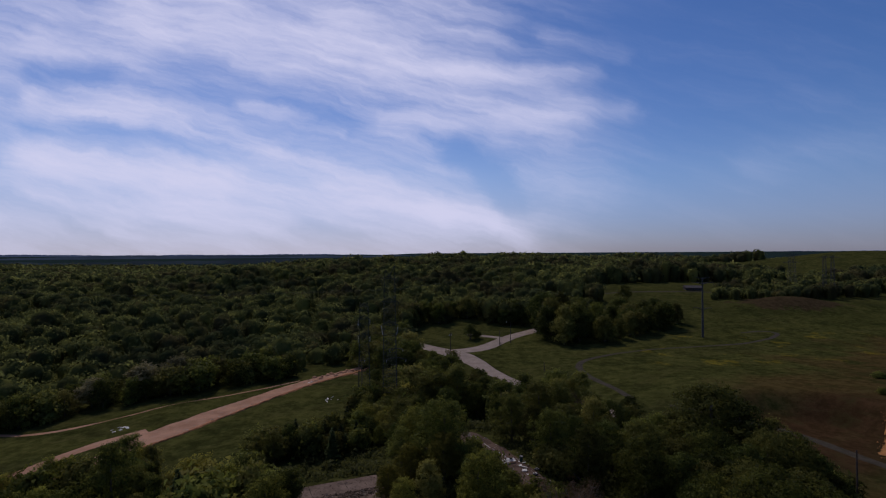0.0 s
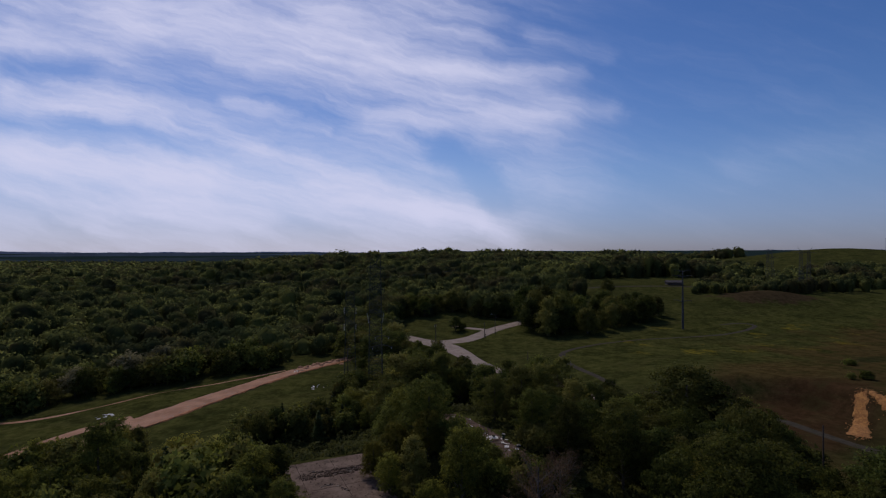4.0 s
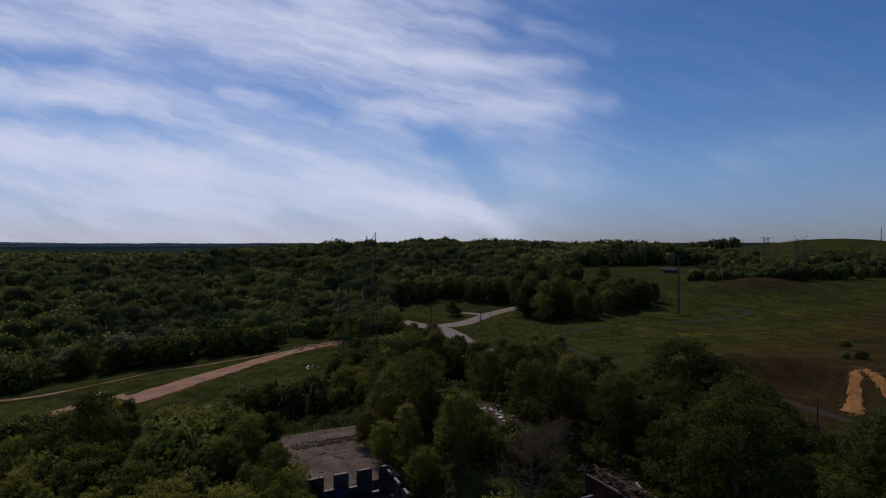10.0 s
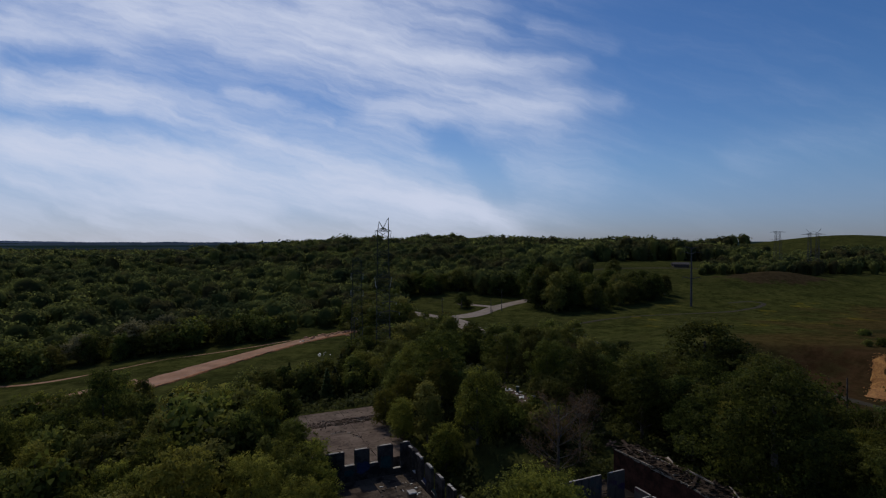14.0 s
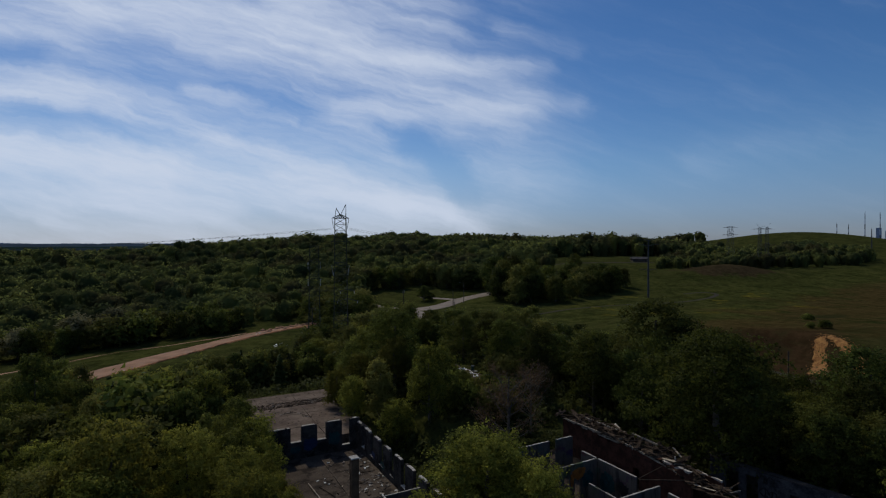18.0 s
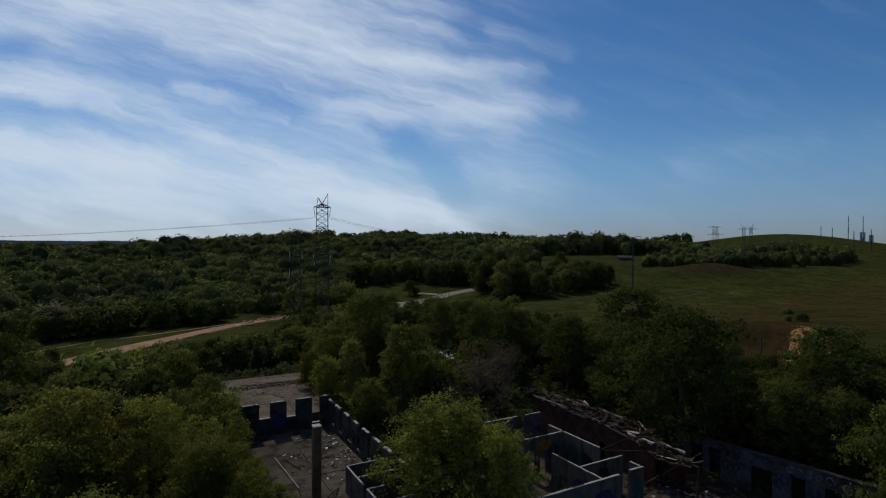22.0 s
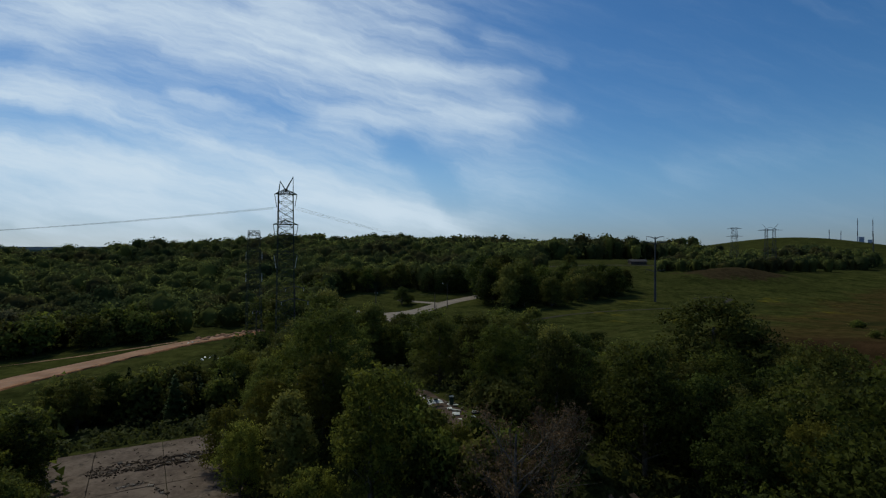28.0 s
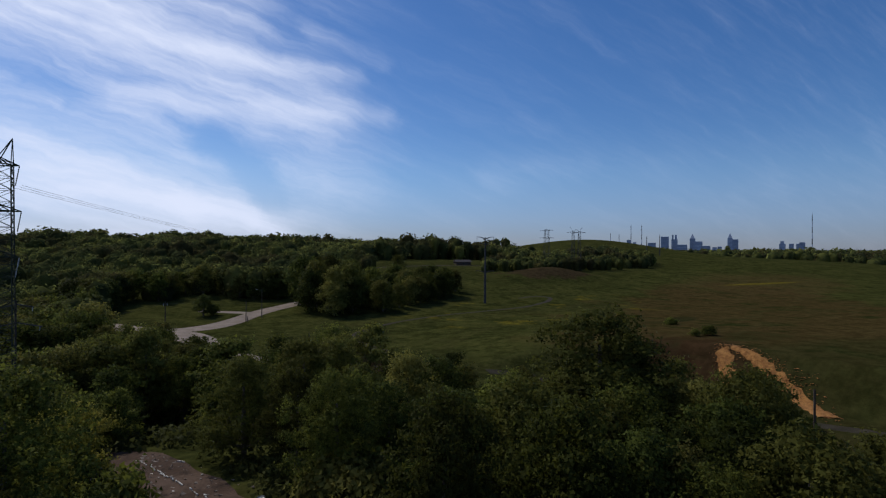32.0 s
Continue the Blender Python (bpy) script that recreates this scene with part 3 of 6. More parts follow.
def foliage(rng, lobes, count, size, squash=0.85, bunch=20):
    """Leaf sprays in loose bunches, one to a twig end, over and in some lobes (x, y, z, radius); gaps stay between the bunches."""
    L = np.asarray(lobes, float)
    n = count // bunch
    pick = rng.choice(len(L), n, p=L[:, 3] ** 2 / (L[:, 3] ** 2).sum())
    d = rng.normal(size=(n, 3))
    d /= np.linalg.norm(d, axis=1, keepdims=True)
    d[:, 2] = np.where(d[:, 2] < -0.35, -d[:, 2] * 0.6, d[:, 2])
    r = L[pick, 3:] * np.where(rng.uniform(0, 1, (n, 1)) < 0.22, rng.uniform(1.05, 1.5, (n, 1)), rng.uniform(0.45, 1.12, (n, 1)) ** 0.6)
    twig = L[pick, :3] + d * r * [1, 1, squash]
    # a bunch reaches outwards and hangs a little
    wide = size * rng.uniform(1.2, 2.6, (n, 1, 1))
    off = rng.normal(size=(n, bunch, 3)) * wide * [1.0, 1.0, 0.7]
    off = off + d[:, None] * np.abs(rng.normal(size=(n, bunch, 1))) * wide * 0.7
    c = (twig[:, None] + off).reshape(-1, 3)
    out = np.repeat(d, bunch, axis=0) * 0.6 + off.reshape(-1, 3) / (np.linalg.norm(off.reshape(-1, 3), axis=1, keepdims=True) + 1e-6) * 0.6
    out /= np.linalg.norm(out, axis=1, keepdims=True) + 1e-6
    return sprays(c, out, size, rng, 0.7, 0.5)


def crown_lobes(rng, h, spread, base, n, top=0.35, heart=0.62):
    """Lobes from the crown's base to its top; spread is its radius."""
    out = []
    n = int(n * 1.6)
    for i in range(n):
        f = (i + 0.5) / n
        a, ring = i * 2.4 + rng.uniform(-0.7, 0.7), rng.uniform(0.3, 0.92)
        wide = spread * math.sin(math.pi * (0.22 + 0.70 * f)) ** 0.8
        r = spread * rng.uniform(0.16, 0.42) * (1 - top * f)
        out.append((math.cos(a) * wide * ring, math.sin(a) * wide * ring, base + (h - base - r * 0.8) * f + r * 0.4, r))
    out.append((0, 0, h - spread * 0.42, spread * 0.42))
    out.append((0, 0, base + (h - base) * 0.45, spread * heart))
    # shoots that stand out from the crown
    for k in range(n // 3):
        a, f = rng.uniform(0, 6.283), rng.uniform(0.35, 1.0)
        wide = spread * math.sin(math.pi * (0.22 + 0.70 * f)) ** 0.8 * rng.uniform(0.55, 1.08)
        out.append((math.cos(a) * wide, math.sin(a) * wide, base + (h - base) * f * rng.uniform(0.9, 1.04), spread * rng.uniform(0.10, 0.17)))
    return out


def trunk_mesh(rng, lobes, h, girth):
    pieces = []
    n = 6
    lean = rng.normal(0, 0.02, 2) * h
    z = np.linspace(-0.4, h * 0.78, n)
    f = z.clip(0) / h
    pieces.append(tube(np.stack([lean[0] * f * f + rng.normal(0, 0.05, n), lean[1] * f * f + rng.normal(0, 0.05, n), z], -1), girth * (1.25 - 1.1 * f) + 0.02, 7))
    for x, y, zz, r in lobes[:9]:
        s = zz * rng.uniform(0.35, 0.6)
        p = np.array([(0, 0, s), (x * 0.5, y * 0.5, s + (zz - s) * 0.6), (x * 1.15, y * 1.15, zz + r * 0.4)])
        pieces.append(tube(p, [girth * 0.5, girth * 0.3, 0.025], 5))
    return pieces


def tree_kind(name, seed, h, spread, base, n, count, size, leaf, girth, squash=0.85, top=0.35, heart=0.55):
    rng = np.random.default_rng(seed)
    lobes = crown_lobes(rng, h, spread, base, n, top, heart)
    tv, tf = merged(trunk_mesh(rng, lobes, h, girth))
    cv, cf, cn = foliage(rng, lobes, count, size, squash)
    return smooth(quads("trunk", tv, tf, BARK)), quads("crown", cv, cf, leaf, cn), name


def conifer_kind(seed, h, spread, count):
    rng = np.random.default_rng(seed)
    f = 1 - np.sqrt(rng.uniform(0, 1, count))
    a = rng.uniform(0, 2 * np.pi, count)
    tier = 0.8 + 0.25 * np.sin(f * h * 4.4 + a * 2)
    rad = spread * (1 - f) ** 0.8 * tier * rng.uniform(0.5, 1.05, count) + 0.05
    c = np.stack([np.cos(a) * rad, np.sin(a) * rad, 0.5 + f * (h - 0.5)], -1)
    out = np.stack([np.cos(a), np.sin(a), np.full(count, -0.25)], -1)
    side = np.stack([-np.sin(a), np.cos(a), rng.normal(0, 0.4, count)], -1)
    s = 0.34 * rng.uniform(0.5, 1.3, (count, 1))
    V = np.stack([c - out * s, c - side * s * 0.55, c + out * s, c + side * s * 0.55], 1).reshape(-1, 3)
    tv, tf = tube([(0, 0, -0.3), (0, 0, h * 0.5), (0, 0, h * 0.97)], [0.16, 0.1, 0.02], 6)
    return smooth(quads("trunk", tv, tf, BARK)), quads("crown", V, np.arange(count * 4).reshape(-1, 4), NEEDLE), "conifer"


def bare_kind(seed, h, spread):
    """A tree still almost bare: limbs that fork into many thin upright twigs, with a haze of buds at their ends."""
    rng = np.random.default_rng(seed)
    pieces, tips = [], []
    z = np.linspace(-0.4, h * 0.8, 6)
    pieces.append(tube(np.stack([rng.normal(0, 0.06, 6), rng.normal(0, 0.06, 6), z], -1), 0.24 * (1.2 - 1.1 * z.clip(0) / h), 6))
    for k in range(20):
        a, f = k * 2.4 + rng.uniform(-0.4, 0.4), rng.uniform(0.12, 0.7)
        reach_ = spread * (1 - 0.55 * f) * rng.uniform(0.7, 1.05)
        root = np.array((0, 0, h * f))
        end = root + np.array((math.cos(a) * reach_, math.sin(a) * reach_, reach_ * rng.uniform(0.7, 1.3)))
        end[2] = min(end[2], h * 0.97)
        mid = root * 0.45 + end * 0.55 - [0, 0, reach_ * 0.12]
        pieces.append(tube([root, mid, end], [0.09, 0.055, 0.02], 4))
        for q in range(13):
            g = rng.uniform(0.25, 1.0)
            start = root + (end - root) * g - [0, 0, reach_ * 0.12 * math.sin(math.pi * g)]
            out = np.array((math.cos(a) + rng.normal(0, 0.7), math.sin(a) + rng.normal(0, 0.7), rng.uniform(0.6, 2.0)))
            tip = start + out / np.linalg.norm(out) * rng.uniform(0.9, 2.6)
            pieces.append(tube([start, (start + tip) / 2 + rng.normal(0, 0.08, 3), tip], [0.028, 0.018, 0.008], 3))
            tips.append((*((start + tip) / 2), 0.5))
            tips.append((*tip, 0.4))
    tv, tf = merged([(v, f) for v, f in pieces])
    cv, cf, cn = foliage(rng, tips, 7000, 0.085, 1.0, 7)
    return smooth(quads("trunk", tv, tf, BARK)), quads("crown", cv, cf, TWIG, cn), "bare_tree"


KINDS = {
    "broad": [tree_kind("tree", 11 + i, 15, 5.4 + 0.4 * i, 2.6, 22, 12500, 0.20, LEAF, 0.28) for i in range(4)],
    "dark": [tree_kind("large_tree", 31 + i, 16, 6.2, 2.4, 24, 13500, 0.205, LEAF_DARK, 0.34) for i in range(3)],
    "tall": [tree_kind("slender_tree", 41 + i, 14, 3.9, 2.2, 16, 6400, 0.24, LEAF, 0.22, 1.0, 0.5) for i in range(3)],
    "bright": [tree_kind("young_tree", 51 + i, 10, 4.6, 0.8, 20, 11000, 0.155, LEAF_BRIGHT, 0.18, 0.95, 0.35, 0.45) for i in range(3)],
    "near_bright": [tree_kind("young_tree", 56 + i, 10, 4.6, 0.8, 26, 26000, 0.105, LEAF_BRIGHT, 0.18, 1.0, 0.35, 0.42) for i in range(2)],
    "pale": [tree_kind("tree", 61 + i, 12, 5.0, 1.5, 15, 4200, 0.33, LEAF_PALE, 0.2) for i in range(2)],
    "near_broad": [tree_kind("tree", 121 + i, 13, 6.0, 1.4, 28, 26000, 0.13, LEAF, 0.30, 0.95, 0.35, 0.45) for i in range(2)],
    "bare": [bare_kind(71 + i, 15, 5.6) for i in range(2)],
    "shrub": [tree_kind("shrub", 81 + i, 4.2, 2.5, 0.3, 9, 2400, 0.25, LEAF, 0.09) for i in range(3)],
    "edge": [tree_kind("tree", 101 + i, 9, 4.4, 0.2, 13, 2600, 0.31, LEAF, 0.16) for i in range(3)],
    "clump": [tree_kind("large_tree", 111 + i, 16, 7.2, 0.3, 20, 4600, 0.44, LEAF if i % 2 else LEAF_DARK, 0.3, 1.0, 0.25) for i in range(4)],
    "conifer": [conifer_kind(91 + i, 9, 1.9 + 0.3 * i, 1600) for i in range(2)],
}
SIZE = {"near_broad": 13, "broad": 15, "dark": 16, "tall": 14, "bright": 10, "near_bright": 10, "pale": 12, "bare": 15, "shrub": 4.2, "conifer": 9, "edge": 9, "clump": 16}
TREE_TEXT = {
    "broad": ("leafy green broad-crowned tree", "tree"), "dark": ("dense dark green broad-crowned tree", "tree"),
    "tall": ("slender upright green tree", "tree"), "bright": ("young tree with bright yellow-green leaves", "tree"),
    "near_broad": ("leafy green broad-crowned tree", "tree"),
    "near_bright": ("young tree with bright yellow-green leaves", "tree"),
    "pale": ("pale grey-green tree in blossom", "tree"), "bare": ("brown thinly leaved tree just budding", "tree"),
    "edge": ("round low-crowned green tree", "tree"), "clump": ("tall rounded dark green tree", "tree"),
    "shrub": ("low leafy green shrub", "shrub"), "conifer": ("small pointed dark green cedar", "tree"),
}
plant_rng = random.Random(5)
planted = []


def plant(kind, x, y, h, where, wide=1.0):
    trunk, crown, name = KINDS[kind][plant_rng.randrange(len(KINDS[kind]))]
    h = max(h - 0.85 * float(knoll(x, y)), min(h, 4.5))
    s = h / SIZE[kind]
    ob = new(name)
    ob.matrix_basis = pose(x, y, high(x, y) - 0.1, 0, 0, plant_rng.uniform(0, 360))
    ob.scale = (s * wide, s * wide, s)
    part("trunk", trunk, ob)
    part("crown", crown, ob)
    text, category = TREE_TEXT[kind]
    planted.append((x, y, h * 0.4 * wide))
    return tagged(ob, text + " " + where, category, where)


def crowded(x, y, gap):
    return any((x - a) ** 2 + (y - b) ** 2 < (gap + 0.35 * r) ** 2 for a, b, r in planted)


def inside(x, y, ring):
    hit = False
    for (x1, y1), (x2, y2) in zip(ring, ring[1:] + ring[:1]):
        if (y1 > y) != (y2 > y) and x < (x2 - x1) * (y - y1) / (y2 - y1) + x1:
            hit = not hit
    return hit


def scatter(ring, count, kinds, heights, gap, where, seed, keep_off=()):
    """Plants up to count trees within a ring, no two too close, off the areas to keep clear."""
    r = random.Random(seed)
    xs, ys = [p[0] for p in ring], [p[1] for p in ring]
    done = 0
    for _ in range(count * 14):
        if done == count:
            break
        x, y = r.uniform(min(xs), max(xs)), r.uniform(min(ys), max(ys))
        if inside(x, y, ring) and not crowded(x, y, gap) and not any(inside(x, y, k) for k in keep_off):
            plant(r.choice(kinds), x, y, r.uniform(*heights), where, r.uniform(0.85, 1.15))
            done += 1

# ---- trees and shrubs near the ruins ----
SLAB_AREA = [spot(WEST, -30, -4.5), spot(WEST, -31.5, 18.5), spot(WEST, -22, 15), spot(WEST, -14, 11), spot(WEST, -2, 11), spot(WEST, -2, 0), spot(WEST, -18, -3)]
RUIN_WEST = [spot(WEST, -4, -2), spot(WEST, -4, 11.5), spot(WEST, 42, 11.5), spot(WEST, 42, -2)]
RUIN_EAST = [spot(EAST, -14, 7), spot(EAST, -14, -9), spot(EAST, 4, -13), spot(EAST, 24, -19), spot(EAST, 34, 0), spot(EAST, 30, 16), spot(EAST, 8, 9)]
LANE = [(1, 129), (11, 128), (15, 114), (20, 100), (22, 91), (14, 91), (8, 103), (3.5, 114)]
LANE_VIEW = [(2, 124), (5, 100), (5, 84), (17.5, 84), (20, 100), (13, 127)]
SAND_VIEW = [(50, 82), (62, 80), (96, 84), (135, 150), (110, 146), (84, 116), (66, 104)]
DUMP = [(-50, 168), (-30, 164), (-28, 206), (-50, 206)]
CLEAR = (SLAB_AREA, RUIN_WEST, RUIN_EAST, LANE, DUMP)
COPSE, THICKET = "in the overgrown copse", "in the thicket by the ruin"
SHELLS, SLAB_SIDE = "between the two ruined shells", "beside the old floor slab"
# the trees that stand out, with the height of each
plant("dark", 59, 116, 19.5, COPSE, 1.3)
plant("dark", 67, 119, 15, COPSE, 1.1)
plant("dark", 55, 107, 13, COPSE, 1.0)
plant("near_broad", 0, 104, 18, COPSE, 1.05)
plant("broad", -9, 111, 12, COPSE, 0.9)
plant("tall", 15, 137, 15.6, COPSE, 1.3)
plant("dark", 25, 138, 15.3, COPSE, 1.05)
plant("broad", 31, 144, 14, COPSE, 1.0)
plant("bare", 38, 146, 12, COPSE, 1.2)
plant("dark", 42, 129, 13, COPSE, 1.0)
plant("bright", 5.5, 84.5, 14.0, COPSE, 0.85)
plant("bare", 16.5, 76, 14.5, COPSE, 1.1)
plant("bare", 21, 81, 13, COPSE, 0.9)
plant("broad", 45, 92, 10.5, COPSE, 1.1)
plant("near_bright", 9.3, 53.7, 11.5, SHELLS, 1.3)
plant("near_bright", 9.0, 58.5, 8.0, SHELLS, 1.05)
plant("near_bright", 11.5, 60, 8, SHELLS, 1.2)
plant("near_bright", 13.5, 49, 10, SHELLS, 0.9)
plant("near_broad", 48.6, 41, 16, "before the sprayed wall", 0.8)
plant("near_broad", 15.5, 120, 15.5, COPSE, 1.0)
plant("near_broad", 21.5, 106, 15.5, COPSE, 0.95)
plant("dark", 19.5, 113, 15, COPSE, 0.85)
plant("near_broad", 45, 88, 10.5, COPSE, 1.0)
plant("dark", 42, 93, 12.0, COPSE, 1.1)
plant("dark", 49, 96, 11.5, COPSE, 1.1)
plant("dark", 55, 95, 13.0, COPSE, 1.0)
plant("dark", 60, 97, 14.6, COPSE, 0.95)
plant("dark", 66.5, 100, 13.4, COPSE, 0.9)
plant("dark", 71.5, 100.5, 10.0, COPSE, 0.95)
plant("bright", 0.5, 84, 9.5, COPSE, 0.95)
plant("dark", 57, 82, 13, COPSE, 1.15)
plant("near_bright", 46, 80, 10.5, COPSE, 1.1)
plant("near_broad", 41.5, 66, 18.4, COPSE, 1.12)
plant("broad", 53, 63, 10.5, COPSE, 1.05)
plant("bright", 57, 70, 10, COPSE, 1.05)
plant("dark", 66.5, 70, 15.5, COPSE, 1.15)
plant("dark", 72, 66, 12, COPSE, 1.1)
plant("dark", 26, 95, 15.5, COPSE, 0.85)
plant("broad", 36, 94, 14.5, COPSE, 0.95)
plant("dark", 27, 109, 14, COPSE, 0.9)
plant("broad", -2.5, 137, 11, COPSE, 1.0)
plant("broad", -29.5, 78.5, 9.5, THICKET, 0.9)
plant("bright", -10.3, 97, 9.0, SLAB_SIDE, 0.85)
plant("bright", -7.0, 90, 9.0, SLAB_SIDE, 0.8)
plant("bright", -30, 60, 12.5, THICKET, 1.0)
plant("near_bright", -23, 63, 11.5, THICKET, 0.9)
plant("near_bright", -14.5, 55, 9.5, THICKET, 0.8)
for u, v, h in ((1.0, 14.2, 9), (6, 15.4, 8), (11, 15.4, 7.0), (16, 15.2, 7), (21, 15.2, 7), (26, 15.0, 8), (3.5, 18, 10.5), (9, 18.5, 10), (15, 18.5, 10), (22, 18.5, 10)):
    x, y = spot(WEST, u, v)
    plant("near_bright" if u > 9 else "bright", x, y, h, THICKET, 0.95)
plant("conifer", -48, 95, 11, THICKET)
plant("broad", -62, 98, 14.5, THICKET, 0.75)
plant("conifer", -27, 127, 8, SLAB_SIDE)
plant("conifer", 20, 172, 9, COPSE)
scatter([(3, 86), (5, 108), (9, 106), (13, 100), (21, 98), (20, 84)], 26, ["shrub", "shrub", "bright"], (3.2, 5.4), 1.6, COPSE, 35, (LANE,))
scatter([(-28, 140), (-12, 138), (-8, 168), (-22, 172)], 26, ["edge", "broad", "bright"], (5, 8.5), 2.2, SLAB_SIDE, 36)
scatter([(-9, 154), (4, 154), (4, 170), (-8, 172)], 10, ["broad", "broad", "tall", "dark"], (13, 15.5), 2.6, COPSE, 40, (LANE,))
scatter([(4, 157), (13, 157), (12, 174), (4, 175)], 8, ["broad", "broad", "tall", "dark"], (10.5, 12.2), 2.6, COPSE, 41, (LANE,))
scatter([(-14, 204), (5, 204), (7, 222), (-10, 226)], 15, ["edge", "broad", "dark"], (7.0, 9.0), 2.6, COPSE, 37)
scatter([(20, 100), (26, 101), (24, 107), (19.5, 105)], 5, ["shrub", "bright"], (4, 5.5), 1.2, COPSE, 39)
scatter([(-6, 92), (-8, 128), (4, 128), (18, 104), (22, 86), (6, 84)], 18, ["broad", "bright", "tall", "dark"], (10, 14), 3.4, COPSE, 21, CLEAR + (LANE_VIEW,))
scatter([(-12, 122), (-10, 166), (0, 166), (4, 140), (2, 122)], 18, ["broad", "tall", "dark"], (9, 13), 3.2, COPSE, 26, CLEAR + (LANE_VIEW,))
scatter([(12, 150), (22, 128), (34, 98), (42, 84), (60, 76), (80, 76), (84, 98), (72, 118), (52, 136), (38, 160), (16, 164)], 58, ["broad", "broad", "tall", "dark", "dark"], (8.5, 15.0), 3.6, COPSE, 27, CLEAR + (LANE_VIEW, SAND_VIEW))
scatter([(38, 82), (47, 62), (56, 50), (80, 36), (90, 70), (60, 80)], 34, ["dark"], (9.5, 13), 3.2, COPSE, 28, CLEAR)
scatter([(48, 84), (62, 86), (82, 102), (74, 112), (58, 102)], 16, ["broad", "dark", "shrub"], (5.0, 8.0), 2.6, COPSE, 43)
scatter([(74, 30), (96, 60), (104, 92), (84, 92), (76, 66), (60, 40)], 22, ["shrub", "broad", "bright"], (4, 8), 3.0, COPSE, 33, CLEAR + (SAND_VIEW,))
scatter([(-95, 118), (-72, 122), (-40, 104), (-26, 84), (-20, 60), (-14, 22), (-60, 22), (-100, 70)], 135, ["broad", "bright", "bright", "tall", "shrub"], (6.0, 10.5), 2.6, THICKET, 22, CLEAR)
scatter([(-44, 116), (-34, 128), (-10, 136), (-10, 154), (-26, 150), (-46, 132)], 44, ["tall", "shrub", "shrub", "dark", "conifer"], (3.5, 8), 1.7, SLAB_SIDE, 23, CLEAR)
scatter([spot(WEST, -31, 20), spot(WEST, -31, 28), spot(WEST, -2, 24), spot(WEST, -2, 13.0), spot(WEST, -13, 12.5), spot(WEST, -22, 17)], 30, ["broad", "tall", "shrub", "bright"], (5, 9), 2.2, SLAB_SIDE, 34)
scatter([(-28, 160), (-6, 166), (-2, 196), (-24, 204), (-28, 190)], 26, ["shrub", "broad", "shrub", "dark"], (3.5, 8.0), 2.6, "under the tall pylon", 29, CLEAR)
scatter([(-2, 164), (34, 164), (30, 188), (16, 196), (0, 186)], 24, ["broad", "dark", "tall"], (4.5, 6.6), 3.0, COPSE, 30, CLEAR)

# ---- edges of the woods, tree by tree ----
scatter([(-205, 95), (-150, 150), (-118, 184), (-84, 203), (-60, 216), (-64, 226), (-92, 214), (-126, 196), (-158, 164), (-212, 108)], 84, ["edge", "edge", "edge", "shrub"], (7, 11.5), 2.9, "at the edge of the woods", 31)
plant("pale", -104, 203, 13, "at the edge of the woods", 1.2)
plant("pale", -112, 197, 12, "at the edge of the woods", 1.3)
plant("pale", -126, 188, 10, "at the edge of the woods", 1.2)
scatter([(-40, 236), (-22, 212), (-10, 224), (-11, 246), (-18, 258), (-30, 262)], 28, ["edge", "clump"], (9, 13), 3.2, "at the edge of the woods", 32)
scatter([(-40, 262), (-24, 262), (-19, 272), (-24, 284), (-40, 290)], 10, ["edge", "clump"], (9, 13), 3.2, "at the edge of the woods", 42)
scatter([(-27, 300), (-11, 331), (18, 345), (44, 327), (53, 317), (47, 338), (20, 358), (-16, 346), (-32, 310)], 26, ["clump", "clump", "edge"], (9, 15), 3.4, "at the edge of the woods", 44)
plant("dark", 15, 292, 8.5, "alone on the roadside grass", 1.25)
plant("shrub", 19, 294, 4, "alone on the roadside grass")
BELT = "in the clump beside the meadow"
for x, y, h, w in ((57, 291, 18, 1.0), (66, 284, 19, 0.95), (74, 289, 20, 0.95), (62, 302, 21, 1.0), (78, 303, 21, 1.0), (70, 312, 22, 1.0), (88, 293, 14, 1.0), (98, 292, 11, 1.15), (106, 299, 13, 1.05), (118, 305, 11, 1.15), (128, 312, 13, 1.0), (138, 323, 14, 0.95), (147, 331, 12, 1.05), (90, 308, 17, 0.95), (60, 318, 22, 1.0)):
    plant("clump", x, y, h, BELT, 0.8 * w)
scatter([(50, 286), (66, 272), (96, 286), (122, 304), (150, 330), (128, 352), (96, 338), (60, 322)], 26, ["clump"], (9, 15), 4.0, BELT, 24)
plant("dark", 135, 392, 14, "alone by the far lane", 1.1)


